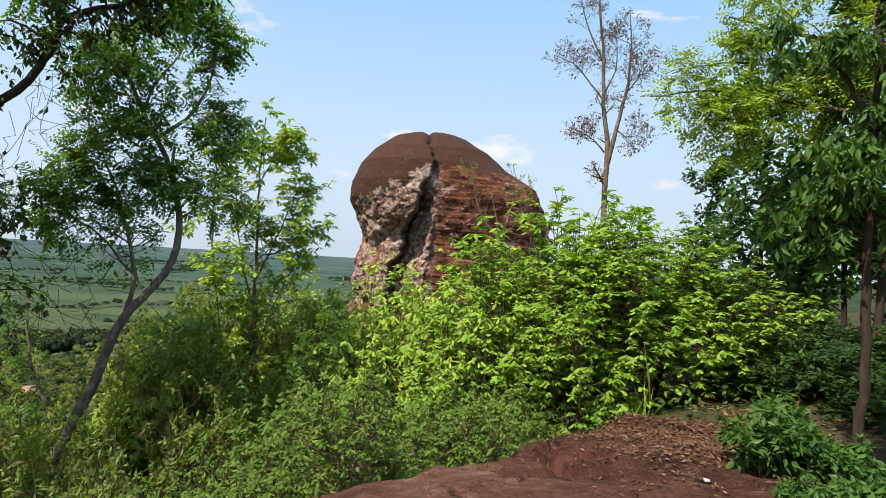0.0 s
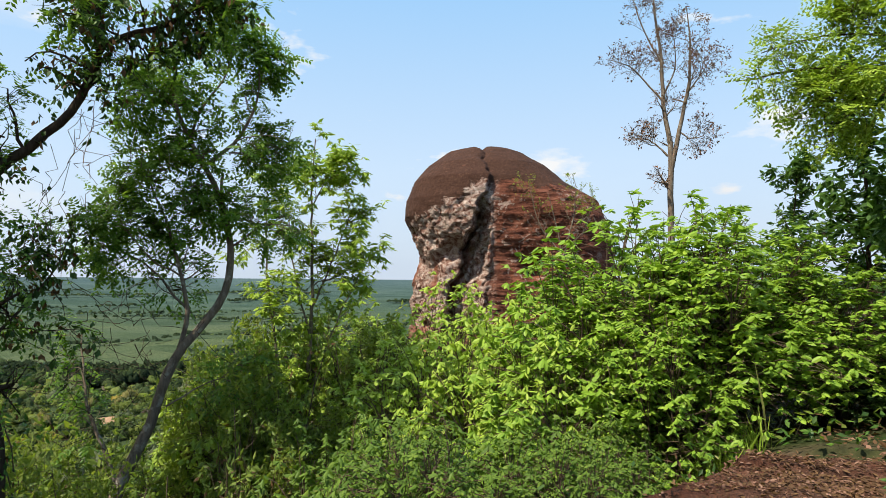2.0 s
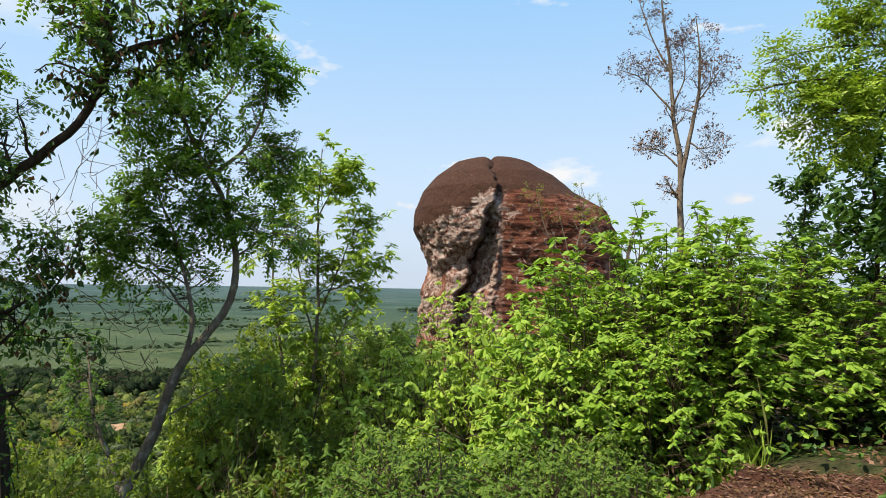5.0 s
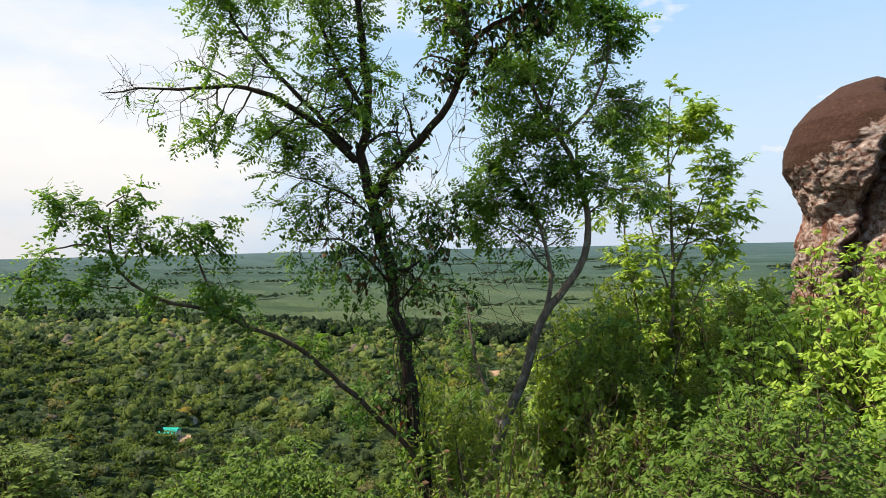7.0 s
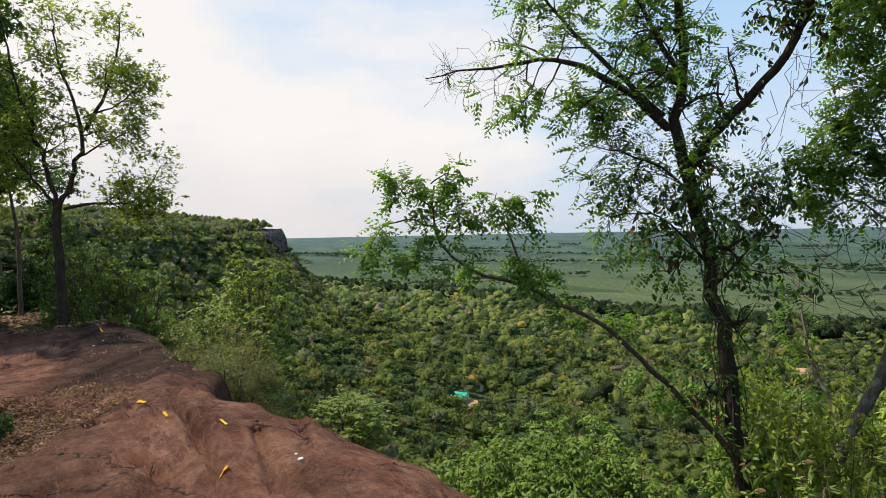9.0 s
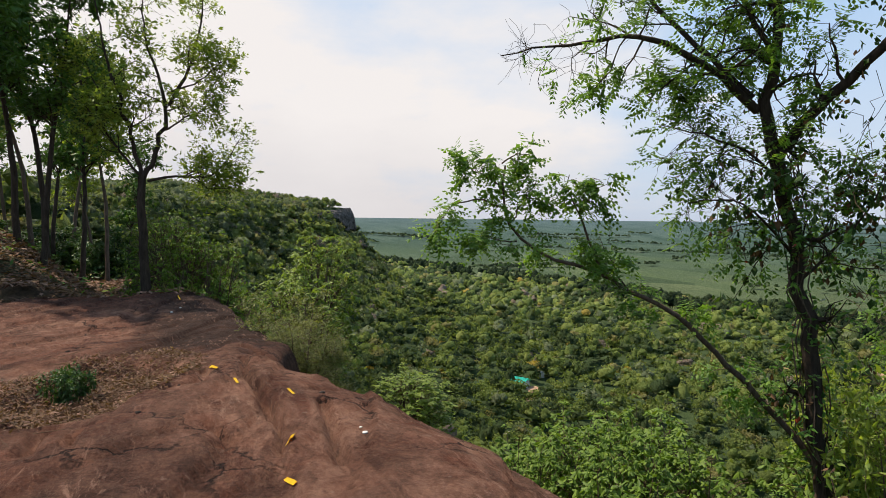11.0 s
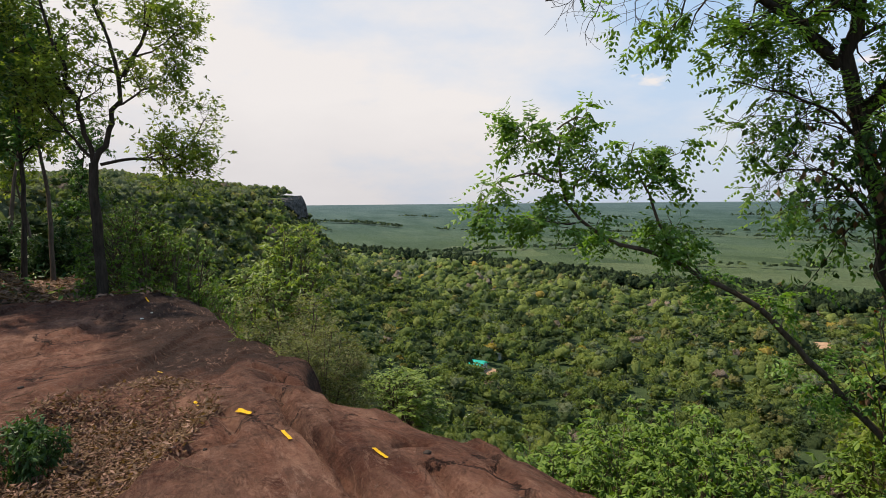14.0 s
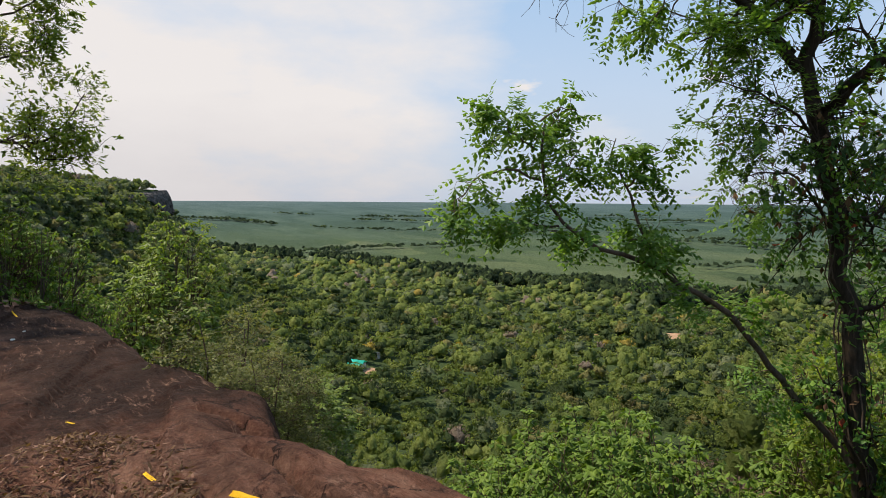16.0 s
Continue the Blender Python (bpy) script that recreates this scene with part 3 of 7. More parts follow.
def plant(name, base, wood, crowns, bark, label, category, group=""):
    """A tree or shrub: an empty at its foot, trunk and one crown for each kind of leaf."""
    e = tagged(new(name), label, category, group)
    e.location = base
    bpy.context.view_layer.update()
    if wood:
        v, f = tubes(wood)
        part_np("trunk", v, f, bark, e, smooth=True)
    for v, mat, note, *oval in crowns:
        part_np("crown", v, ovals_of(v) if oval else quads_of(v), mat, e, note)
    return e


# ---- the shape of the land ----
EDGE = np.array([(-1050, -900), (-885, 212), (-700, 105), (-500, 0), (-300, -70), (-150, -45), (-80, -16), (-40, -3.5), (-22, 0.4), (-15, 1.55),
                 (-9.7, 2.0), (-8.5, 1.72), (-7.7, 1.85), (-7.2, 2.2), (-5.2, 2.45), (-2.2, 3.2), (-0.7, 4.6), (-1.2, 8), (-2.6, 14), (-5.3, 22), (-6.2, 32),
                 (-4, 60), (60, 400), (260, 1800)], float)
FLOOR = -158.0


def off_edge(x, y):
    """Metres beyond the brink, towards the valley; negative on the hill."""
    p = np.stack([np.ravel(x), np.ravel(y)], 1).astype(float)
    best = np.full(len(p), 1e9)
    inside = np.zeros(len(p), bool)
    for a, b in zip(EDGE[:-1], EDGE[1:]):
        ab = b - a
        t = np.clip(((p - a) @ ab) / (ab @ ab), 0, 1)
        best = np.minimum(best, np.linalg.norm(p - a - t[:, None] * ab, axis=1))
    ring = np.concatenate([EDGE, [(3000, 1800), (3000, -4000), (-1050, -4000)]])
    for a, b in zip(ring, np.roll(ring, -1, 0)):
        hit = (a[1] > p[:, 1]) != (b[1] > p[:, 1])
        with np.errstate(divide="ignore", invalid="ignore"):
            cross = p[:, 0] < (b[0] - a[0]) * (p[:, 1] - a[1]) / (b[1] - a[1]) + a[0]
        inside ^= hit & cross
    return np.where(inside, -best, best).reshape(np.shape(x))


def ease(v, a, b):
    t = np.clip((v - a) / (b - a), 0, 1)
    return t * t * (3 - 2 * t)


def waves(x, y, seed, scale, octaves=4):
    """Cheap smooth noise from sines."""
    r = np.random.default_rng(seed)
    out, amp = 0.0, 1.0
    for _ in range(octaves):
        for _ in range(3):
            a = r.uniform(0, 6.28)
            f = scale * r.uniform(0.7, 1.4)
            out = out + amp * np.sin((x * np.cos(a) + y * np.sin(a)) * f + r.uniform(0, 6.28) + 1.3 * np.sin((x * np.sin(a) - y * np.cos(a)) * f * 0.7)) / 3
        scale, amp = scale * 2.1, amp * 0.5
    return out


def height(x, y):
    """The ground without the bare rock."""
    x, y = np.asarray(x, float), np.asarray(y, float)
    s = off_edge(x, y)
    r = np.hypot(x, y)
    top = 1.6 * ease(-x, 16.5, 24.5) * ease(-y, -0.9, 1.3) + 9 * ease(-x, 60, 400) + 4 * ease(-x, 700, 860) + 6 * ease(-s, 10, 150) * ease(-x, 100, 300)
    top = top + (11 * ease(-s, 2, 115) + 2.5 * waves(x, y, 8, 0.03, 2)) * ease(-x, 420, 800)
    top = top - ease(y - 0.5 * x, 5.6, 11) * (0.6 + 2.3 * (1 - ease(x, 0, 4))) + 0.9 * ease(x, 4, 12) * (1 - ease(y, 10, 20))
    top = top - 0.8 * ease(y - 1.1 * np.clip(x, -0.15, 2.3), 4.9, 6.6) * (1 - ease(x, 1.2, 3.0)) * ease(x, -3, -1)
    cliff = (1.6 + 2.6 * ease(-x, 3, 9)) * (1 - np.exp(-np.maximum(s, 0) / 1.3)) + 26 * ease(s, 0, 6) * ease(-x, 720, 850)
    down = cliff + 152 * (1 - np.exp(-np.maximum(s - 8, 0) / (112.0 - 12 * ease(-x, 150, 350))))
    hills = top - np.where(s > 0, down, 0) + 0.12 * waves(x, y, 4, 0.9) * ease(r, 3, 12)
    far = FLOOR + 136 * ease(r, 1300, 4900) ** 1.2
    hills = np.maximum(hills + waves(x, y, 9, 0.02, 3) * 4 * ease(s, 30, 200), far)
    return np.where(s > 0, hills, top + 0.12 * waves(x, y, 4, 0.9) * ease(r, 3, 12))


def wood_end(x, y):
    """How far the natural woodland reaches before the plantations begin."""
    az = np.degrees(np.arctan2(-x, y))
    return np.interp(az, [-10, 20, 32, 42, 52, 68, 76, 100], [1080, 1060, 1040, 1150, 1280, 1750, 2150, 2400]) + 90 * waves(x, y, 6, 0.006, 3)


def ground_sheet():
    rings = np.r_[np.linspace(0.0, 30, 50), np.geomspace(31, 1300, 140), np.geomspace(1340, 4900, 50)]
    # closer spokes over the valley
    a = np.r_[np.linspace(0, np.radians(80), 40, endpoint=False), np.linspace(np.radians(80), np.radians(200), 440, endpoint=False), np.linspace(np.radians(200), 2 * np.pi, 80, endpoint=False)]
    n = len(a)
    x, y = rings[:, None] * np.cos(a), rings[:, None] * np.sin(a)
    z = height(x, y)
    # beneath the bare rock the sheet lies lower
    z = z - 1.2 * bare(x, y)
    v = np.stack([x, y, z], -1).reshape(-1, 3)
    i = np.arange(len(rings) - 1)[:, None] * n + np.arange(n)
    j = np.arange(len(rings) - 1)[:, None] * n + (np.arange(n) + 1) % n
    f = np.stack([i, j, j + n, i + n], -1).reshape(-1, 4)
    mid = (rings[:-1] + rings[1:]) / 2
    mx, my = mid[:, None] * np.cos(a), mid[:, None] * np.sin(a)
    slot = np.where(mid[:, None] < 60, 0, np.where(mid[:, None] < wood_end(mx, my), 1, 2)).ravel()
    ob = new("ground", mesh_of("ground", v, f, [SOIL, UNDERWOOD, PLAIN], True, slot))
    tagged(ob, "wooded hillside falling to a wide green plain", "ground", kind="structure")


# pieces of bare rock in plan: where the stone shows
PIT = ((-7.39, 0.04), 0.72)


def in_pit(x, y):
    """Distance from the hollow's middle, measured so that it is longer one way."""
    (cx, cy), _ = PIT
    u, w = -0.95 * (x - cx) + 0.31 * (y - cy), 0.31 * (x - cx) + 0.95 * (y - cy)
    return np.hypot(u / 2.2, w)


def bare(x, y):
    s = off_edge(x, y)
    west = ease(x, -17.5, -16.0) * ease(y, -6.5 - 0.0, -5.0)
    east = 1 - ease(x + 0.5 * y, 6.6, 8.2)
    north = 1 - ease(y - 1.1 * np.clip(x, -0.15, 2.3) + 0.15 * waves(x, y, 24, 2.0, 2), 4.75, 5.2)
    return ease(-s, -1.6, -0.6) * west * east * north


CRACKS = [[(-7.91, 1.34), (-6.85, 1.29), (-5.96, 1.38), (-5.32, 1.39), (-4.83, 1.31)],
          [(-5.77, 1.82), (-5.27, 1.76), (-4.78, 1.71), (-4.53, 1.67)],
          [(-6.02, -0.14), (-5.72, -0.21), (-5.37, -0.23)],
          [(-5.75, 0.03), (-5.44, 0.05), (-5.21, 0.05)],
          [(-7.45, 0.90), (-7.03, 0.86), (-6.67, 0.83)],
          [(-6.84, 0.31), (-6.63, 0.56), (-6.71, 0.74)],
          [(-5.50, 0.96), (-5.24, 1.03), (-5.05, 0.98)],
          [(-9.28, 1.42), (-8.96, 1.62), (-8.05, 1.67)],
          [(0.41, 5.25), (0.53, 5.01), (0.62, 4.76)], [(0.67, 4.89), (0.92, 5.23), (1.17, 5.31), (1.52, 5.21)],
          [(1.18, 6.01), (1.05, 5.58), (1.09, 5.23)], [(1.89, 5.81), (2.13, 5.47), (2.41, 5.45)]]

HOLES = [((-6.24, 1.86), 0.09, 0.3), ((-8.58, 1.64), 0.2, 0.2), ((-8.37, 1.72), 0.16, 0.22)]


def rock_height(x, y):
    s = off_edge(x, y)
    z = 0.07 * waves(x, y, 21, 0.7, 2) + 0.020 * waves(x, y, 22, 2.6, 3) + 0.009 * waves(x, y, 23, 11, 3)
    z = z * ease(np.hypot(x + 1, y), 0.5, 4)
    # low ledges that run with the layers of the stone
    lay = np.sin(1.1 * x + 3.0 * y + 1.8 * waves(x, y, 31, 0.5, 2))
    z = z + 0.055 * ease(lay, -0.05, 0.05) + 0.028 * ease(np.sin(2.3 * x + 5.1 * y + 2.4 * waves(x, y, 34, 0.9, 2)), 0.0, 0.15)
    r = PIT[1]
    d = in_pit(x, y) + 0.08 * waves(x, y, 33, 2.2, 2)
    z = z - 0.16 * (1 - ease(d, r * 0.55, r))
    for line in CRACKS:
        best = np.full(np.shape(x), 9.0)
        for a, b in zip(line[:-1], line[1:]):
            a, b = np.array(a), np.array(b)
            ab = b - a
            wx, wy = x + 0.05 * waves(x, y, 41, 4, 2), y + 0.05 * waves(x, y, 42, 4, 2)
            t = np.clip(((wx - a[0]) * ab[0] + (wy - a[1]) * ab[1]) / (ab @ ab), 0, 1)
            best = np.minimum(best, np.hypot(wx - a[0] - t * ab[0], wy - a[1] - t * ab[1]))
        z = z - 0.11 * np.exp(-(best / 0.042) ** 2)
    # rounded brink, then the drop
    e = s + 0.16 * waves(x, y, 51, 1.1, 2)
    z = z - 0.25 * np.maximum(e + 0.75, 0) ** 2 - 2.8 * np.maximum(e - 0.1, 0) ** 1.3
    # the slab beyond the long crack stands higher
    line = np.array(sorted(CRACKS[0]))
    up = y - np.interp(x, line[:, 0], line[:, 1])
    z = z + 0.05 * ease(up, -0.02, 0.09) * ease(x, line[0, 0] - 0.3, line[0, 0] + 0.5) * (1 - ease(x, -3.6, -1.5))
    # a dark hollow under the brink, and a small hole
    for (hx, hy), hr, hd in HOLES:
        z = z - hd * np.exp(-((x - hx) ** 2 + (y - hy) ** 2) / hr ** 2)
    z = z - 0.05 * np.clip(-x - 5.5, 0, 6) - 0.1 * ease(-x, 9, 15)
    z = z - 1.0 * (1 - ease(bare(x, y), 0.05, 0.6)) * (s < 0.2)
    return z


def rock_ledge():
    xs, ys = np.arange(-18, 7.01, 0.042), np.arange(-7, 9.01, 0.042)
    x, y = np.meshgrid(xs, ys, indexing="ij")
    s = off_edge(x, y)
    z = rock_height(x, y)
    n, m = x.shape
    idx = np.arange(n * m).reshape(n, m)
    f = np.stack([idx[:-1, :-1], idx[1:, :-1], idx[1:, 1:], idx[:-1, 1:]], -1).reshape(-1, 4)
    keep = ((s < 1.5) & (bare(x, y) > 0.0)).ravel()
    f = f[keep[f].all(1)]
    used, inv = np.unique(f, return_inverse=True)
    v = np.stack([x, y, z], -1).reshape(-1, 3)[used]
    ob = new("rock_ledge", mesh_of("rock_ledge", v, inv.reshape(-1, 4), ROCK, True))
    tagged(ob, "bare reddish-brown sandstone ledge, cracked and weathered, at the brink", "rock ledge", kind="structure")


def land(x, y):
    """What a thing at (x, y) stands on."""
    x, y = np.asarray(x, float), np.asarray(y, float)
    b = bare(x, y)
    return np.where(b > 0.6, rock_height(x, y), height(x, y))


ground_sheet()
rock_ledge()


# ---- the boulder ----
def boulder():
    cx, cy, zb = (0.12, 31.00, -1.83)
    zs = np.array([-2.5, 1.0, 3.16, 4.2, 4.8, 5.5, 6.23, 7.0, 7.87, 8.6, 9.27, 9.5, 9.62])
    xl = np.array([-4.6, -4.5, -4.45, -4.15, -4.12, -4.42, -4.72, -4.65, -4.29, -3.70, -2.85, -2.2, -1.0])
    xr = np.array([5.3, 5.1, 5.0, 4.95, 4.9, 4.8, 4.6, 4.2, 2.75, 1.95, 0.9, 0.3, -0.7])
    deep = np.array([4.6, 4.5, 4.5, 4.4, 4.4, 4.5, 4.6, 4.5, 4.1, 3.4, 2.3, 1.6, 0.3])
    zz = np.r_[np.linspace(-2.5, 8.4, 250), 9.62 - 1.22 * (1 - np.linspace(0, 1, 61)[1:]) ** 2]
    a = np.r_[np.linspace(0, np.pi, 140, endpoint=False), np.linspace(np.pi, 2 * np.pi, 420, endpoint=False)]
    n = len(a)
    Z, A = np.meshgrid(zz, a, indexing="ij")
    Xl, Xr, Dp = (np.interp(Z, zs, w) for w in (xl, xr, deep))
    c, s = np.cos(A), np.sin(A)
    ex = 2 / 2.5
    X = (Xl + Xr) / 2 + np.sign(c) * np.abs(c) ** ex * (Xr - Xl) / 2
    Y = np.sign(s) * np.abs(s) ** ex * Dp
    front = ease(-Y, 0.3, 1.5)
    # the lobe ends in a ragged lip; behind it a deep hollow, then the layered wall
    lip = np.interp(Z, [0, 1.5, 3.2, 3.9, 4.6, 5.5, 6.05, 6.7, 7.25, 8.3, 9.2, 9.6], [-2.9, -2.75, -2.4, -2.05, -1.95, -1.55, -1.38, -1.10, -0.78, -0.86, -1.0, -1.2])
    lip = lip + 0.09 * np.sin(Z * 3.3 + 1) + 0.05 * np.sin(Z * 9.1) + 0.03 * np.sin(Z * 17)
    wall_at = np.maximum(lip + 0.10, -0.60 - 0.25 * ease(4.2 - Z, 0, 1.5))
    e = X - lip
    reach = np.maximum(wall_at - lip, 0.05)
    inner = 1.45 * ease(7.6 - Z, 0, 1.6) * (1 - 0.72 * np.clip(e / reach, 0, 1) ** 1.5)
    shelf = 0.12 + 0.36 * ease(9.3 - Z, 0, 1.8)
    back = np.maximum(np.where(X < wall_at, inner, 0), shelf * (1 - 0.85 * ease(X, 0.2, 3.6)))
    Y = Y + front * ease(e, -0.03, 0.09) * back * ease(9.62 - Z, 0.05, 0.5)
    # folds of stone hanging in the hollow
    in_hollow = front * ease(e, 0.05, 0.2) * (1 - ease(X - wall_at, -0.1, 0.1)) * ease(7.2 - Z, 0, 1)
    Y = Y - in_hollow * 0.22 * np.abs(np.sin(e * 7 + 1.3 * Z + np.sin(Z * 2.1)))
    # the pillar under the lobe stands back
    under = ease(5.15 - Z + 0.35 * np.sin(X * 2.3), 0, 0.8) * (1 - ease(e, -0.05, 0.1))
    Y = Y + front * under * 0.50
    Y = Y - front * under * 0.30 * np.exp(-((X + 2.65) / 0.28) ** 2) * ease(4.6 - Z, 0, 0.6)
    # the joint over the crown
    Z2 = Z - 0.16 * np.exp(-((X - lip - 0.05) / 0.16) ** 2) * ease(Z, 8.0, 9.0)
    # thin beds on the wall, broken crust on the lobe
    wall = ease(X - wall_at, 0.0, 0.15) * front * ease(7.9 - Z, 0, 0.9)
    lay = np.sin(Z * 19 + 0.9 * np.sin(X * 1.3) + 0.5 * np.sin(X * 4.1)) * 0.5 + np.sin(Z * 41 + 2 * X) * 0.35
    Y = Y + wall * 0.018 * lay
    crust = ease(7.35 + 0.45 * np.minimum(X + 1.0, 0) - Z, 0, 0.35) * (1 - 0.55 * wall)
    P = np.stack([X, Y, Z2 * 1.3], -1).reshape(-1, 3)
    nv = np.array([noise.fractal(Vector(p * 0.9), 0.9, 2.1, 5) for p in P]).reshape(Z.shape)
    nf = np.array([noise.turbulence(Vector(p * 2.3), 4, False) for p in P]).reshape(Z.shape) - 0.75
    push = 0.05 * nv + crust * (0.09 * nv + 0.10 * nf) + 0.012 * nf
    X, Y = X + c * push, Y + s * push
    # two small caves low on the pillar, a niche at the foot of the wall
    for hx, hz, hr, hd in ((-4.0, 1.75, 0.22, 0.7), (-3.45, 1.5, 0.2, 0.6), (1.15, 3.9, 0.45, 0.9)):
        Y = Y + front * hd * np.exp(-(np.hypot(X - hx, Z - hz) / hr) ** 2)
    v = np.stack([X, Y, Z2], -1).reshape(-1, 3)
    i = np.arange(len(zz) - 1)[:, None] * n + np.arange(n)
    j = np.arange(len(zz) - 1)[:, None] * n + (np.arange(n) + 1) % n
    f = np.stack([i, j, j + n, i + n], -1).reshape(-1, 4)
    top = np.arange(n // 2 - 1) + (len(zz) - 1) * n
    other = (len(zz) - 1) * n + n - 1 - np.arange(n // 2 - 1)
    f = np.concatenate([f, np.stack([top, top + 1, other - 1, other], -1)])
    ob = new("boulder", mesh_of("boulder", v, f, BOULDER, True))
    ob.location = (cx, cy, zb)
    tagged(ob, "huge dome-shaped boulder with brown cap, overhanging lobe and pale lichen crust", "boulder")


boulder()


# ---- far woodland ----
def lobes(rng, x, y, z, r, h, fine):
    """Lumpy closed masses of foliage."""
    el = np.radians([[-10, 55], [-25, 20, 68], [-32, 6, 42, 74]][fine])
    n, m, k = len(x), len(el), (5, 5, 7)[fine]
    az = np.linspace(0, 2 * np.pi, k, endpoint=False)
    ce, se = np.cos(el)[None, :, None], np.sin(el)[None, :, None]
    spin = rng.uniform(0, 6.28, (n, 1, 1))
    lump = rng.uniform(0.4, 1.35, (n, m, k))
    rr = r[:, None, None] * lump
    X = x[:, None, None] + rr * ce * np.cos(az[None, None] + spin)
    Y = y[:, None, None] + rr * ce * np.sin(az[None, None] + spin)
    Z = z[:, None, None] + h[:, None, None] * se * lump
    v = np.stack([X, Y, Z], -1).reshape(-1, 3)
    i = np.arange(m - 1)[:, None] * k + np.arange(k)
    j = np.arange(m - 1)[:, None] * k + (np.arange(k) + 1) % k
    f = np.stack([i, j, j + k, i + k], -1).reshape(-1, 4)
    b = (m - 1) * k
    f = np.concatenate([f, np.array([[b, b + 1, b + 2, b + 3]] + ([[b, b + 3, b + 4, b + 6]] if fine == 2 else []))])
    return v, (f[None] + (np.arange(n) * m * k)[:, None, None]).reshape(-1, 4), len(f)


def sprays(rng, x, y, z, r, h, size, count):
    """Tufts of leaves standing out of the foliage."""
    n = len(x) * count
    t = np.repeat(np.arange(len(x)), count)
    d = unit(rng.normal(size=(n, 3)))
    d[:, 2] = np.abs(d[:, 2]) * 1.1 - 0.25
    k = rng.uniform(0.85, 1.2, n)
    c = np.stack([x[t] + d[:, 0] * r[t] * k, y[t] + d[:, 1] * r[t] * k, z[t] + h[t] * d[:, 2] * k], 1)
    nor = unit(d + rng.normal(0, 0.6, (n, 3)))
    u = unit(np.cross(nor, rng.normal(size=(n, 3))))
    w = np.cross(nor, u)
    s = (size[t] * rng.uniform(0.5, 1.3, n))[:, None]
    return np.stack([c - u * s, c - w * s * 0.6, c + u * s, c + w * s * 0.6], 1).reshape(-1, 3), t


def woodland():
    rng = np.random.default_rng(11)
    V, S, F, base = [], [], [], [0]

    def sow(x, y, r, h, picks, many, tufts, fine):
        """Trees at (x, y): crown radius r, height h, each of several lobes."""
        if not len(x):
            return
        ground = height(x, y)
        slot = rng.choice(len(picks), len(x), p=np.array(picks) / sum(picks))
        t = np.repeat(np.arange(len(x)), many)
        share = {1: 1.0, 2: 0.8, 3: 0.68, 4: 0.62, 6: 0.5}[many] * rng.uniform(0.8, 1.2, len(t))
        out = 0 if many == 1 else 1
        a, q = rng.uniform(0, 6.28, len(t)), rng.uniform(0.2, 0.75, len(t)) * out
        lr = r[t] * share
        lx, ly = x[t] + np.cos(a) * q * r[t], y[t] + np.sin(a) * q * r[t]
        lh = h[t] * 0.40 * np.minimum(share * 1.15, 1)
        lz = ground[t] + h[t] * (0.58 + out * rng.uniform(-0.18, 0.22, len(t)) * (1.1 - q))
        core = 0.42 if tufts > 40 else 0.62 if tufts > 20 else 0.74 if tufts > 10 else 0.9
        v, f, k = lobes(rng, lx, ly, lz, lr * core, lh * core, fine)
        V.append(v), S.append(np.repeat(slot[t], k)), F.append(f + base[0])
        base[0] += len(v)
        if tufts:
            size = np.clip(np.hypot(lx, ly) * 0.0026, 0.22, 2.0)
            v, w = sprays(rng, lx, ly, lz, lr, lh, size, tufts)
            V.append(v), S.append(slot[t][w]), F.append(quads_of(v) + base[0])
            base[0] += len(v)

    # the bowl below the brink: bands of distance, fewer lobes far off
    for d0, d1, room, many, tufts, fine in ((22, 130, 26, 6, 60, 1), (130, 260, 44, 4, 36, 1), (260, 480, 60, 3, 24, 1), (480, 820, 92, 2, 16, 1), (820, 1500, 110, 1, 6, 1), (1500, 2300, 170, 1, 0, 0)):
        n = int(0.96 * (d1 ** 2 - d0 ** 2) / room)
        a = np.radians(90 + rng.uniform(-6, 104, n))
        d = np.sqrt(rng.uniform(d0 ** 2, d1 ** 2, n))
        x, y = d * np.cos(a), d * np.sin(a)
        patch = waves(x, y, 61, 0.013, 3)
        ok = (off_edge(x, y) > 13) & (np.hypot(x - HOUSE[0], y - HOUSE[1]) > 14)
        for toward in (0.975, 0.95, 0.93):
            ok &= np.hypot(x - HOUSE[0] * toward, y - HOUSE[1] * toward) > 8.5
        ok &= d < wood_end(x, y)
        for cx, cy, long, broad in CLEARINGS:
            ok &= np.hypot(x - cx * 0.985, y - cy * 0.985) > broad * 1.1
        ok &= rng.uniform(0, 1, n) < 0.92 + 0.25 * waves(x, y, 65, 0.045, 3)
        x, y, d, patch = x[ok], y[ok], d[ok], patch[ok]
        r = (1 + 0.3 * waves(x, y, 66, 0.03, 2)) * np.clip(rng.lognormal(1.30, 0.52, len(x)), 1.5, 7.5) * (0.55 + 0.75 * ease(d, 30, 240)) * (1 + 0.15 * ease(d, 800, 1400))
        h = r * rng.uniform(1.15, 2.3, len(x))
        for mask, picks in ((patch > 0.42, [0.38, 0.36, 0.08, 0.07, 0.012, 0.003, 0.09]), ((patch <= 0.42) & (patch > -0.1), [0.44, 0.16, 0.22, 0.06, 0.018, 0.004, 0.10]), (patch <= -0.1, [0.32, 0.07, 0.47, 0.05, 0.012, 0.003, 0.07])):
            sow(x[mask], y[mask], r[mask], h[mask], picks, many, tufts, fine)
    # the wooded far hill: its slope and its top
    n = 8200
    x = rng.uniform(-1010, -110, n)
    y = np.interp(x, EDGE[1:8, 0], EDGE[1:8, 1]) + rng.uniform(-190, 60, n)
    s = off_edge(x, y)
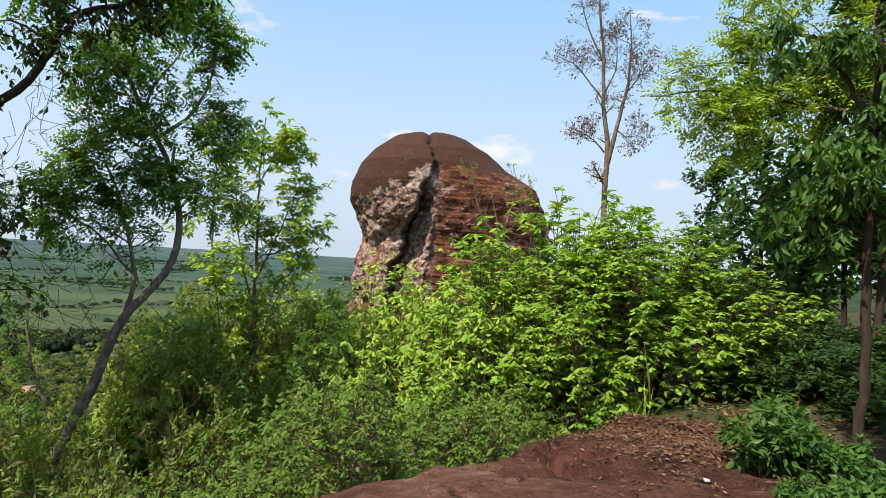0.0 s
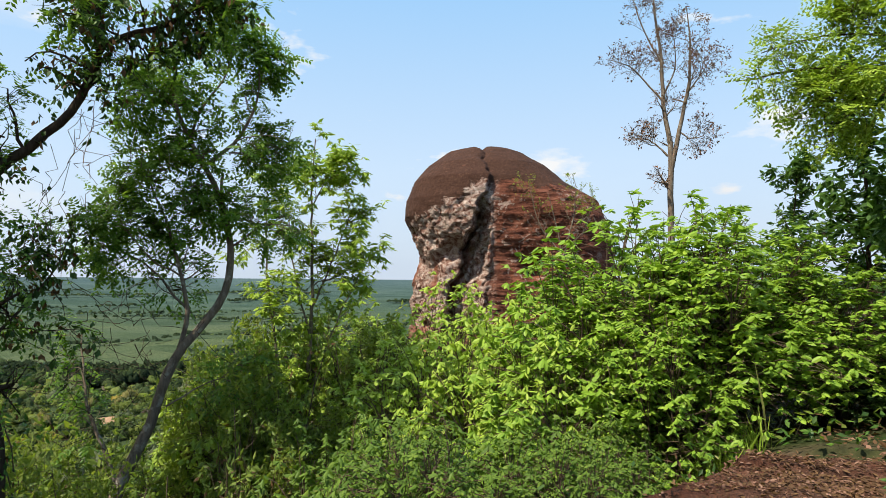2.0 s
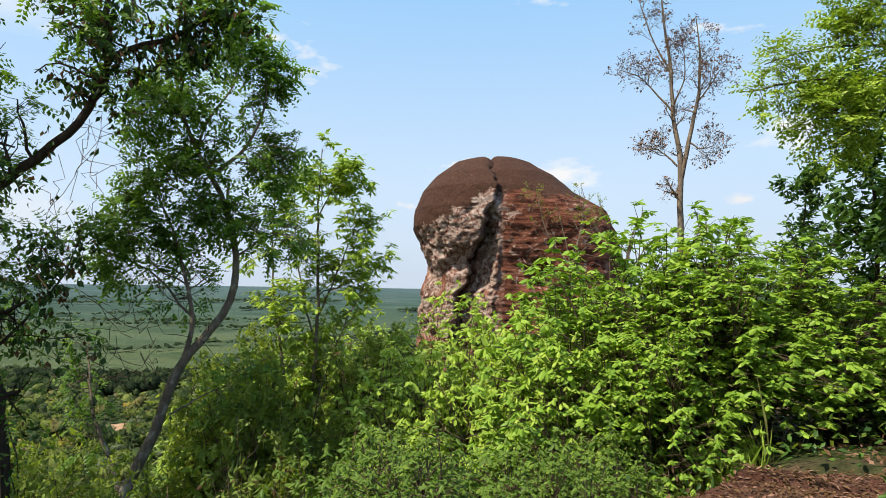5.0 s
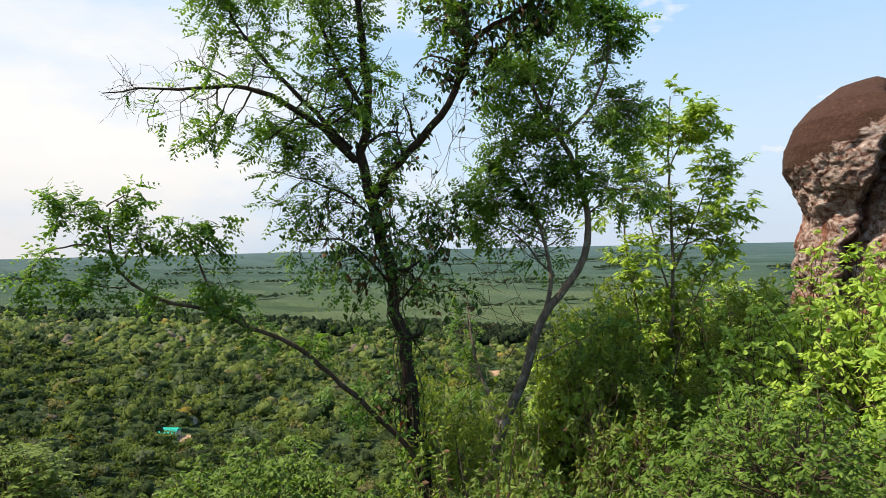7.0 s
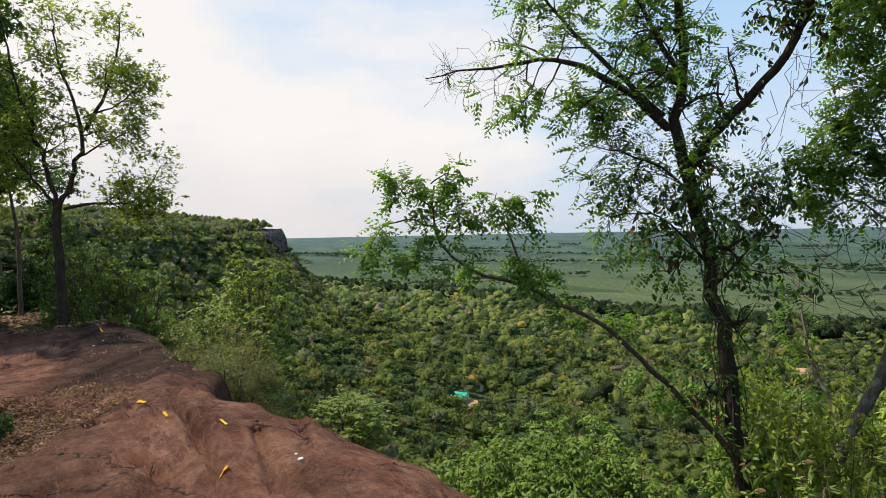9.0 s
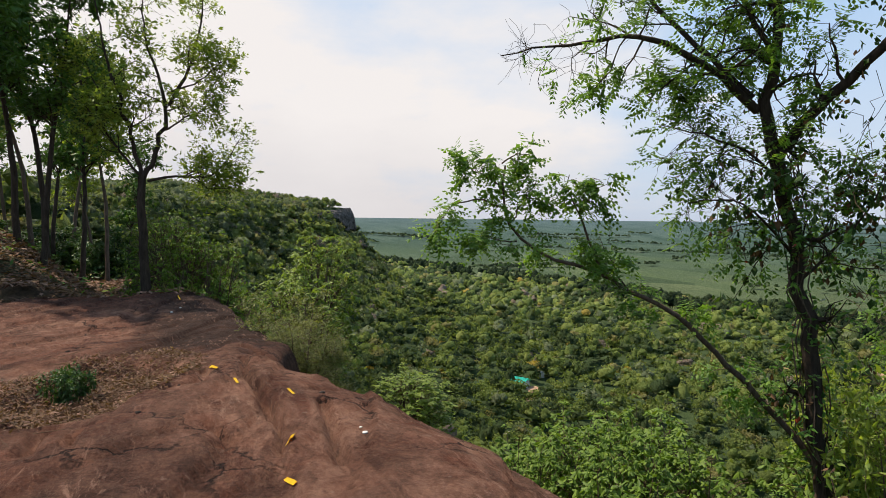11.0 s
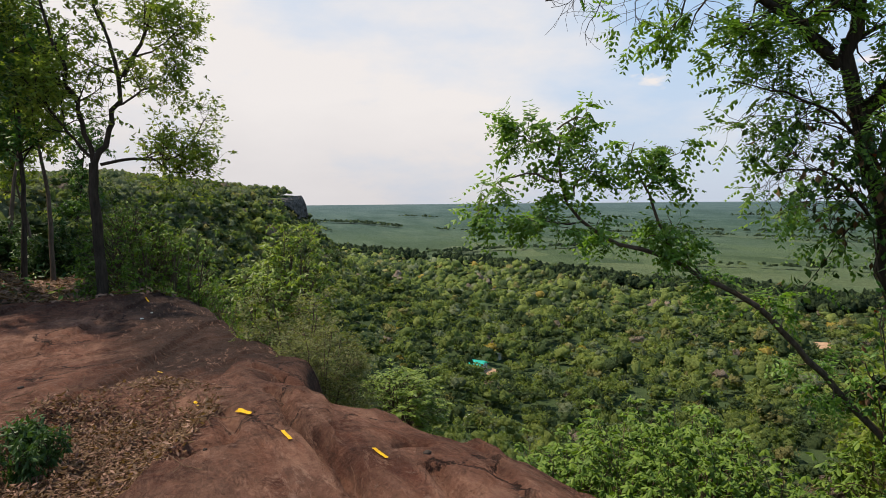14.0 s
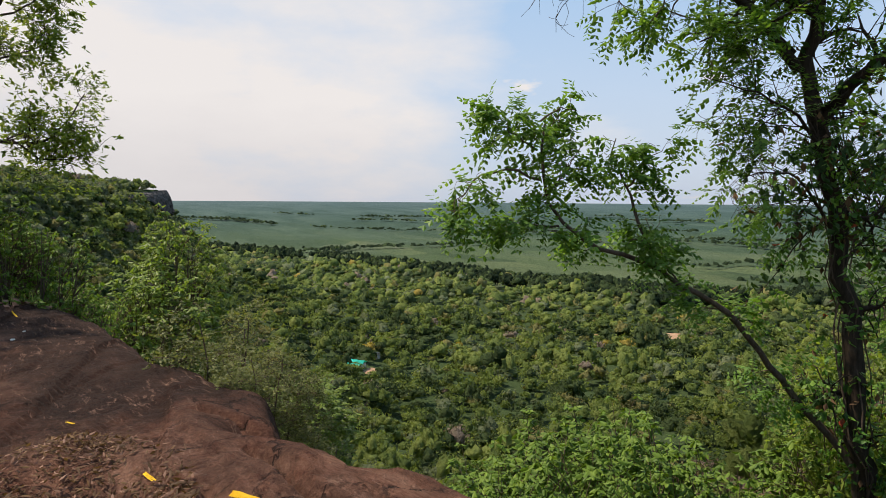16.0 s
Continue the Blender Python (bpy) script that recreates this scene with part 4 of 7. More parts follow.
    keep = (np.hypot(x, y) > 110) & (s < 22) & ~((s > -5) & (s < 17) & (x < -800)) & ~((s > 0) & (s < 5) & (waves(x, y, 63, 0.03, 2) > 0.4))
    x, y = x[keep], y[keep]
    r = rng.uniform(2.6, 5.6, len(x))
    far = np.hypot(x, y) > 420
    for m, many, tufts in ((far, 2, 7), (~far, 3, 12)):
        # about half take the greyed leaf colour that holds the haze
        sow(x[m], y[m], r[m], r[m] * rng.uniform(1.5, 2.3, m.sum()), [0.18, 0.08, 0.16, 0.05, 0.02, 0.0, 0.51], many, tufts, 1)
    # its steep side
    n = 7000
    x = rng.uniform(-960, -120, n)
    y = np.interp(x, EDGE[1:8, 0], EDGE[1:8, 1]) + rng.uniform(6, 150, n)
    s = off_edge(x, y)
    keep = (np.hypot(x, y) > 130) & (s > 6) & (s < 120) & ~((s < 17) & (x < -800))
    x, y = x[keep], y[keep]
    r = rng.uniform(2.4, 5.0, len(x))
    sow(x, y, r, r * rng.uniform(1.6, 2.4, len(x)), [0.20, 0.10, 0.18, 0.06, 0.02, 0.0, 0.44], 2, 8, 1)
    # trees on the hill behind the end of the ledge
    n = 420
    x, y = rng.uniform(-150, -52, n), rng.uniform(-75, 4, n)
    keep = off_edge(x, y) < -1.0
    x, y = x[keep], y[keep]
    r = rng.uniform(1.6, 3.4, len(x))
    sow(x, y, r, r * rng.uniform(1.7, 2.6, len(x)), [0.42, 0.26, 0.14, 0.14, 0.04, 0.0, 0.0], 4, 26, 1)
    # the dark edge of the woodland towards the plantations
    n = 5200
    az = np.radians(rng.uniform(-4, 84, n))
    out = wood_end(-np.sin(az) * 1300, np.cos(az) * 1300)
    d = out + rng.uniform(-70, 45, n)
    x, y = -np.sin(az) * d, np.cos(az) * d
    keep = waves(x, y, 67, 0.006, 2) > -0.55
    x, y = x[keep], y[keep]
    r = rng.uniform(5.0, 9.5, len(x))
    sow(x, y, r, r * rng.uniform(1.8, 2.8, len(x)), [0, 0, 0.30, 0, 0, 0, 0, 0.70], 2, 4, 1)
    # narrow belts of trees between the plantations
    n = 60000
    a = np.radians(90 + rng.uniform(-6, 90, n))
    d = np.sqrt(rng.uniform(1250 ** 2, 3400 ** 2, n))
    x, y = d * np.cos(a), d * np.sin(a)
    u, w = 0.80 * x + 0.60 * y, -0.60 * x + 0.80 * y
    belt = np.abs(waves(u * 0.35, w * 1.2, 64, 0.0055, 2))
    keep = (belt < 0.05) & (off_edge(x, y) > 60) & (d > wood_end(x, y) + 60) & (waves(x, y, 68, 0.004, 2) > -0.2)
    x, y, d = x[keep], y[keep], d[keep]
    r = rng.uniform(6.0, 11, len(x))
    sow(x, y, r, r * rng.uniform(1.4, 2.0, len(x)), [0, 0, 0.15, 0, 0, 0, 0, 0.85], 1, 0, 0)
    v = np.concatenate(V)
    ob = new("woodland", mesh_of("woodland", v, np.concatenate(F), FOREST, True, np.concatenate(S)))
    tagged(ob, "dense mixed green woodland covering the valley and far hill", "woodland", kind="stuff")


HOUSE = (-451.2, 252.4)
CLEARINGS = ((-405.0, 622.0, 30.0, 17.0), (-441.0, 262.0, 9.0, 7.0))   # place, length and breadth of bare earth
woodland()


# ---- the far cliff face on the hill ----
def far_cliff():
    k = plain_mat("cliff_stone", (0.090, 0.080, 0.074), 0.95, 0.7, 0.25)
    n, m = 220, 26
    line = np.array([(-740, 128), (-780, 151), (-820, 175), (-872, 204), (-886, 205), (-892, 180), (-905, 90)], float)
    d = np.r_[0, np.cumsum(np.linalg.norm(np.diff(line, axis=0), axis=1))]
    t = np.linspace(0, 1, n)
    px, py = (np.interp(t * d[-1], d, line[:, i]) for i in (0, 1))
    T, Q = np.meshgrid(np.arange(n), np.linspace(0, 1, m), indexing="ij")
    out = unit(np.stack([np.gradient(py), -np.gradient(px)], 1))
    flip = np.where(off_edge(px + out[:, 0] * 6, py + out[:, 1] * 6) > off_edge(px - out[:, 0] * 6, py - out[:, 1] * 6), 1, -1)
    out = out * flip[:, None]
    bulge = -2 * (1 - ease(Q, 0, 0.16)) + 1.6 * waves(T * 2.2, Q * 26, 81, 0.35, 4) + 6 * Q + 9.0 + 2.2 * np.abs(np.sin(T * 0.55 + 1.4 * np.sin(T * 0.21))) * ease(Q, 0.05, 0.4)
    X, Y = px[T] + out[T, 0] * bulge, py[T] + out[T, 1] * bulge
    top = height(px - out[:, 0] * 5, py - out[:, 1] * 5) - 0.6
    fall = (5 + 25 * ease(t, 0.1, 0.5)) * (0.95 + 0.15 * waves(t * 100, 0 * t, 82, 0.25, 2))
    Z = top[T] - Q * fall[T] - 0.9 * waves(T * 2.0, Q * 3, 83, 0.5, 2) * (1 - Q)
    v = np.stack([X, Y, Z], -1).reshape(-1, 3)
    idx = np.arange(n * m).reshape(n, m)
    f = np.stack([idx[:-1, :-1], idx[1:, :-1], idx[1:, 1:], idx[:-1, 1:]], -1).reshape(-1, 4)
    ob = new("far_cliff", mesh_of("far_cliff", v, f, k, False))
    tagged(ob, "dark weathered cliff band below the far wooded hilltop", "cliff", kind="structure")


far_cliff()


# ---- trees with their own shape ----
def limb_of(rng, pts, r0, r1, n=16, sides=8, wob=0.015):
    p = smooth_line(pts, n, rng, wob)
    return (p, np.linspace(r0, r1, n) * (1 + rng.normal(0, 0.03, n)), sides)


def foot(p, drop=0.4):
    """A root point under p, in the ground."""
    return (p[0], p[1], float(land(p[0], p[1])) - drop)


def tree_vine():
    """The forked tree with hanging dry leaves."""
    rng = np.random.default_rng(101)
    stem = [(-7.53, 10.22, -3.06), (-7.71, 10.07, -1.77), (-7.85, 9.95, 0.06), (-8.03, 9.79, 1.03), (-8.18, 9.65, 2.26), (-8.30, 9.54, 2.80)]
    stem = [foot(stem[0])] + stem
    main = [limb_of(rng, stem, 0.15, 0.11, 22, 10, 0.03)]
    main.append(limb_of(rng, [(-8.30, 9.54, 2.80), (-8.43, 9.41, 3.30), (-8.30, 9.54, 3.91), (-8.24, 9.60, 4.55), (-8.34, 9.50, 5.40), (-8.38, 9.46, 6.35), (-8.40, 9.44, 7.94), (-8.51, 9.34, 9.52)], 0.10, 0.03, 20))
    main.append(limb_of(rng, [(-8.22, 9.61, 2.62), (-7.78, 9.74, 3.25), (-7.18, 9.85, 3.69), (-6.59, 9.93, 4.15), (-6.32, 9.88, 4.88), (-6.12, 9.78, 5.26), (-5.59, 9.88, 5.35), (-5.05, 9.97, 5.53), (-4.43, 10.07, 6.07)], 0.09, 0.03, 20))
    main.append(limb_of(rng, [(-6.12, 9.78, 5.26), (-6.21, 9.71, 5.88), (-6.03, 9.84, 7.02), (-5.89, 9.93, 7.97)], 0.05, 0.015, 10, 6))
    main.append(limb_of(rng, [(-8.46, 9.39, 3.33), (-8.65, 8.60, 3.99), (-8.79, 7.97, 4.26), (-8.89, 7.35, 4.45), (-9.09, 7.06, 4.40), (-9.42, 6.55, 4.30), (-9.59, 6.26, 4.36), (-9.78, 5.91, 4.26), (-9.98, 5.48, 4.15)], 0.075, 0.008, 18, 6))
    main.append(limb_of(rng, [(-8.51, 9.33, 3.54), (-8.88, 8.95, 4.07), (-9.20, 8.57, 4.63), (-9.63, 8.03, 5.32), (-9.90, 7.65, 6.00), (-10.00, 7.50, 6.79)], 0.06, 0.012, 14, 6))
    main.append(limb_of(rng, [(-8.31, 9.53, 4.23), (-8.65, 9.19, 5.07), (-8.92, 8.90, 6.01), (-9.04, 8.77, 7.15)], 0.05, 0.012, 12, 6))
    main.append(limb_of(rng, [(-8.03, 9.79, 1.03), (-8.13, 9.15, 1.68), (-8.18, 8.52, 1.94), (-8.41, 7.96, 1.80)], 0.03, 0.006, 10, 5))
    main.append(limb_of(rng, [(-8.18, 9.65, 2.26), (-8.26, 9.02, 2.61), (-8.36, 8.32, 2.88), (-8.74, 7.55, 3.04)], 0.03, 0.005, 10, 5))
    main.append(limb_of(rng, [(-7.96, 9.86, 0.60), (-7.70, 10.59, 1.32), (-7.58, 11.19, 2.10), (-7.59, 11.43, 2.80)], 0.03, 0.006, 10, 5))
    b1 = sprout(rng, main[1:], (15, 19), 1.25, 0.7, 0.12, 0.08, 6, 0.3)
    b1 += sprout(rng, main[:1], 10, 0.9, 0.85, 0.1, 0.35, 5, 0.35)
    b2 = sprout(rng, b1, (8, 10), 0.6, 0.65, 0.05, 0.12, 4, 0.35, 0.45, 3)
    P, D = tips(rng, b2, 4, 0.3)
    keep = (rng.uniform(0, 1, len(P)) < np.where(P[:, 2] > stem[-1][2] + 0.5, 0.78, 0.3)) & ~((P[:, 0] < main[4][0][12][0]) & (P[:, 2] < main[4][0][12][2] + 0.8))
    P, D = P[keep], D[keep]
    green = pinnate(rng, P, D, rng.uniform(0.25, 0.38, len(P)), 5, 0.52, 0.25)
    # larger hanging leaves of the climber round the fork and along the leader
    Q, E = tips(rng, [main[2], main[3], main[1]] + [b for b in b1 if rng.uniform() < 0.5 and b[0][0][0] > stem[-1][0] + 0.1], 34, 0.05)
    Q = Q + rng.normal(0, 0.2, Q.shape)
    big = single(rng, Q, E * 0.2 + np.array([0, 0, -1.0]), rng.uniform(0.10, 0.17, len(Q)), 2, 0.6, 0.5)
    dry = single(rng, Q[::3] + rng.normal(0, 0.1, Q[::3].shape), np.array([0, 0, -1.0]) + 0 * E[::3], rng.uniform(0.1, 0.16, len(Q[::3])), 2, 0.55, 0.5)
    # a thick drooping mass of them on the limb that reaches back over the slope
    hang = sprout(rng, [main[2]], 26, 1.1, 0.7, -0.25, 0.45, 6, 0.3) + sprout(rng, [main[3]], 12, 0.9, 0.7, -0.2, 0.2, 6, 0.3)
    H, G = tips(rng, hang, 16, 0.1)
    H = H + rng.normal(0, 0.09, H.shape)
    pick = rng.uniform(0, 1, len(H)) < 0.72
    big = np.concatenate([big, single(rng, H[pick], np.array([0, 0, -1.0]) + 0.3 * G[pick], rng.uniform(0.09, 0.15, pick.sum()), 3, 0.55, 0.5)])
    dry = np.concatenate([dry, single(rng, H[~pick], np.array([0, 0, -1.0]) + 0.3 * G[~pick], rng.uniform(0.09, 0.15, (~pick).sum()), 2, 0.5, 0.5)])
    b1 = b1 + hang
    # climber leaves and hanging stems along the trunk
    W, F = tips(rng, [main[0]], 420, 0.05)
    W = W + rng.normal(0, 0.27, W.shape) * np.array([1, 1, 0.8])
    low = single(rng, W, F * 0.1 + rng.normal(0, 0.5, W.shape), rng.uniform(0.08, 0.16, len(W)), 4, 0.5)
    red = single(rng, W[::30], F[::30] * 0.1 + np.array([0, 0, -0.8]), rng.uniform(0.12, 0.18, len(W[::30])), 1, 0.7)
    dry = np.concatenate([dry, single(rng, W[::4], F[::4] * 0.1 + np.array([0, 0, -0.8]), rng.uniform(0.08, 0.15, len(W[::4])), 2, 0.5)])
    vines = []
    for _ in range(34):
        src = main[rng.integers(1, 4)][0]
        o = src[rng.integers(2, len(src) - 2)] + rng.normal(0, 0.2, 3)
        L = rng.uniform(0.8, 2.4)
        turn = rng.uniform(2, 9)
        pts = np.array([o + np.array([0.3 * np.sin(q * turn + o[0] * 9), 0.3 * np.cos(q * turn * 0.8 + o[1] * 7), -q * L]) for q in np.linspace(0, 1, 12)]) + rng.normal(0, 0.07, (12, 3))
        vines.append((pts, np.full(12, 0.005), 3))
    for _ in range(9):
        p = main[0][0][4:] + rng.normal(0, 0.05, 3)
        q = p + 0.17 * np.stack([np.cos(np.linspace(0, 9, len(p)) + rng.uniform(0, 6)), np.sin(np.linspace(0, 9, len(p)) + rng.uniform(0, 6)), 0 * np.linspace(0, 1, len(p))], 1)
        vines.append((q, np.full(len(q), 0.012), 4))
    e = plant("forked_tree", stem[0], main + b1 + b2,
              [(green, LEAF_FEATHER, "feathery green leaves"), (big, LEAF_DARK, "large dark hanging leaves"),
               (dry, LEAF_DRY, "withered brown leaves"), (low, LEAF_MID, "climber leaves on the trunk"), (red, LEAF_RED, "a few red leaves")],
              BARK_DARK, "forked dark tree hung with climbers and withered leaves at the brink", "tree")
    v, f = tubes(vines)
    part_np("vine", v, f, BARK_BROWN, e, "thin hanging climber stems")


def tree_limb():
    """The low slanting tree that reaches out over the valley."""
    rng = np.random.default_rng(102)
    stem = [(-7.64, 10.13, -2.31), (-8.23, 9.61, -1.47), (-8.45, 8.82, -0.76), (-8.50, 8.16, -0.05), (-8.61, 7.71, 0.17), (-8.78, 7.17, 0.45), (-8.85, 6.70, 0.71), (-9.03, 6.23, 0.88), (-9.21, 5.71, 1.03), (-9.23, 5.43, 1.20), (-9.29, 5.31, 1.45), (-9.34, 5.21, 1.77), (-9.36, 5.17, 2.05), (-9.32, 5.26, 2.34)]
    stem = [foot(stem[0])] + stem
    main = [limb_of(rng, stem, 0.085, 0.014, 40, 8, 0.018)]
    main.append(limb_of(rng, [(-8.83, 6.74, 0.70), (-8.96, 6.54, 1.21), (-9.04, 6.40, 1.65), (-9.15, 6.22, 2.01), (-9.12, 6.27, 2.23)], 0.028, 0.006, 10, 6))
    main.append(limb_of(rng, [(-9.33, 5.23, 1.72), (-9.45, 4.96, 1.85), (-9.56, 4.70, 1.80), (-9.67, 4.40, 1.67), (-9.71, 4.29, 1.32)], 0.018, 0.004, 10, 5))
    main.append(limb_of(rng, [(-9.35, 5.18, 2.05), (-9.42, 4.98, 2.18), (-9.47, 4.82, 2.28), (-9.51, 4.68, 2.30)], 0.016, 0.004, 10, 5))
    main.append(limb_of(rng, [(-9.34, 5.21, 2.37), (-9.25, 5.39, 2.54), (-9.15, 5.59, 2.50)], 0.014, 0.004, 8, 5))
    main.append(limb_of(rng, [(-9.23, 5.43, 1.20), (-9.31, 5.27, 1.15), (-9.42, 5.04, 1.29), (-9.46, 4.94, 1.17)], 0.014, 0.004, 8, 5))
    main.append(limb_of(rng, [(-9.04, 6.40, 1.65), (-8.93, 6.59, 2.00), (-8.81, 6.76, 2.09)], 0.014, 0.004, 8, 5))
    main.append(limb_of(rng, [(-8.78, 7.17, 0.45), (-8.97, 6.89, 1.00), (-9.04, 6.79, 1.28)], 0.014, 0.004, 8, 5))
    main.append(limb_of(rng, [(-9.38, 5.35, 1.45), (-9.27, 5.59, 1.84), (-9.19, 5.74, 2.13)], 0.014, 0.004, 8, 5))
    b1 = sprout(rng, main[1:], (6, 8), 0.38, 0.75, -0.02, 0.2, 5, 0.3, 0.6, 4, 0.0035)
    b1 += sprout(rng, main[:1], 26, 0.36, 0.85, 0.0, 0.5, 5, 0.3, 0.2, 4, 0.0035)
    b2 = sprout(rng, b1, 2, 0.22, 0.6, -0.05, 0.3, 4, 0.3, 0.6, 3, 0.003)
    P, D = tips(rng, b1 + b2, 4, 0.35)
    green = pinnate(rng, P, D * np.array([1, 1, 0.4]), rng.uniform(0.22, 0.34, len(P)), 4, 0.62, 0.7)
    plant("leaning_tree", stem[0], main + b1 + b2, [(green, LEAF_FEATHER, "")], BARK_BROWN,
          "slender tree leaning out level over the valley, drooping feathery leaves", "tree")


def tree_bent():
    """The grey tree with the S-bend."""
    rng = np.random.default_rng(103)
    stem = [(-7.02, 11.81, -3.36), (-6.76, 11.98, -2.08), (-6.45, 12.16, -1.38), (-6.21, 12.30, -0.75), (-6.16, 12.32, -0.14), (-5.92, 12.45, 0.32), (-5.46, 12.67, 0.91), (-5.17, 12.81, 1.41), (-5.07, 12.85, 2.03), (-5.20, 12.79, 2.71), (-5.28, 12.75, 3.26), (-5.59, 12.61, 3.83), (-5.85, 12.49, 4.26), (-6.09, 12.36, 4.92), (-6.22, 12.29, 5.73)]
    stem = [foot(stem[0])] + stem
    main = [limb_of(rng, stem, 0.15, 0.03, 44, 10, 0.008)]
    main.append(limb_of(rng, [(-5.59, 12.61, 3.83), (-5.40, 12.70, 4.06), (-5.20, 12.79, 4.11), (-4.84, 12.94, 4.71), (-4.68, 13.01, 5.36), (-4.71, 12.99, 6.14)], 0.045, 0.012, 12, 6))
    main.append(limb_of(rng, [(-5.28, 12.75, 3.26), (-5.16, 12.81, 3.39), (-5.05, 12.86, 3.45)], 0.04, 0.03, 5, 6))
    main.append(limb_of(rng, [(-5.29, 12.75, 3.28), (-5.30, 12.75, 3.51), (-5.29, 12.75, 3.64)], 0.035, 0.025, 4, 6))
    main.append(limb_of(rng, [(-5.92, 12.45, 0.32), (-5.76, 12.53, 0.97), (-5.90, 12.46, 1.71), (-6.04, 12.39, 2.29), (-6.32, 12.24, 3.22), (-6.65, 12.05, 3.92)], 0.05, 0.01, 16, 6))
    main.append(limb_of(rng, [(-5.76, 12.53, 1.03), (-6.34, 12.68, 1.60), (-7.04, 12.51, 2.22), (-7.76, 12.28, 2.31)], 0.03, 0.008, 12, 5))
    main.append(limb_of(rng, [(-5.15, 12.81, 2.26), (-4.72, 12.99, 2.63), (-4.32, 13.14, 2.78), (-3.98, 13.25, 2.71)], 0.025, 0.006, 10, 5))
    main.append(limb_of(rng, [(-6.09, 12.36, -0.69), (-5.58, 12.62, -0.34), (-5.18, 12.80, -0.22), (-4.87, 12.93, 0.12)], 0.02, 0.005, 10, 5))
    main.append(limb_of(rng, [(-6.76, 11.98, -2.08), (-7.15, 12.09, -1.34), (-7.60, 12.16, -0.31), (-7.85, 12.47, 0.63)], 0.05, 0.01, 12, 6))
    main.append(limb_of(rng, [(-5.85, 12.49, 4.26), (-5.69, 12.57, 4.89), (-5.27, 12.76, 5.54), (-5.16, 12.81, 6.31)], 0.03, 0.01, 12, 6))
    main.append(limb_of(rng, [(-6.09, 12.36, 4.92), (-6.48, 12.14, 5.18), (-6.78, 11.97, 4.97)], 0.02, 0.006, 8, 5))
    main.append(limb_of(rng, [(-5.70, 12.56, 4.01), (-6.16, 12.32, 3.73), (-6.66, 12.04, 3.40), (-6.91, 11.88, 2.90)], 0.02, 0.006, 10, 5))
    main.append(limb_of(rng, [(-5.20, 12.79, 4.11), (-4.80, 12.96, 4.09), (-4.44, 13.09, 4.34), (-4.25, 13.16, 4.21)], 0.02, 0.006, 8, 5))
    main.append(limb_of(rng, [(-6.04, 12.39, 2.29), (-5.72, 12.55, 2.85), (-5.62, 12.60, 3.18)], 0.02, 0.006, 8, 5))
    main.append(limb_of(rng, [(-5.90, 12.46, 1.71), (-6.44, 12.17, 2.07), (-6.82, 11.94, 2.66), (-7.01, 11.83, 3.25)], 0.02, 0.006, 10, 5))
    b1 = sprout(rng, [main[1], main[4], main[5], main[6], *main[9:]], (11, 14), 0.85, 0.7, 0.15, 0.2, 5, 0.3)
    b1 += sprout(rng, main[:1], 22, 0.9, 0.8, 0.2, 0.8, 5, 0.3)
    b1 += sprout(rng, [main[8], main[7]], 7, 0.7, 0.8, 0.1, 0.3, 5, 0.35)
    b2 = sprout(rng, b1, (7, 9), 0.45, 0.65, 0.05, 0.15, 4, 0.3)
    P, D = tips(rng, b2, 4, 0.25)
    clump = np.array([noise.noise(Vector(q) * 1.1) for q in P])
    keep = rng.uniform(0, 1, len(P)) < np.where(P[:, 2] > main[0][0][30][2], 0.46, 0.30) * (1 + 2.4 * clump)
    P, D = P[keep], D[keep]
    green = pinnate(rng, P, D, rng.uniform(0.28, 0.42, len(P)), 5, 0.55, 0.55)
    tang = []
    for _ in range(46):
        o = np.array((-7.03, 12.40, 0.18)) + rng.normal(0, 1, 3) * np.array([0.8, 0.5, 0.6])
        pts = [o]
        d = unit(rng.normal(size=3) + np.array([0, 0, -0.4]))
        for _ in range(7):
            d = unit(d + rng.normal(0, 0.5, 3))
            pts.append(pts[-1] + d * 0.22)
        tang.append((np.array(pts), np.full(8, 0.006), 3))
    e = plant("bent_tree", stem[0], main + b1 + b2, [(green, LEAF_FEATHER, "")], BARK_GREY,
              "grey smooth-barked tree with a strongly S-bent trunk on the slope", "tree")
    v, f = tubes(tang)
    part_np("vine", v, f, BARK_DARK, e, "tangle of bare climber stems")
    e.location += Vector((-0.2, -0.1, 0))


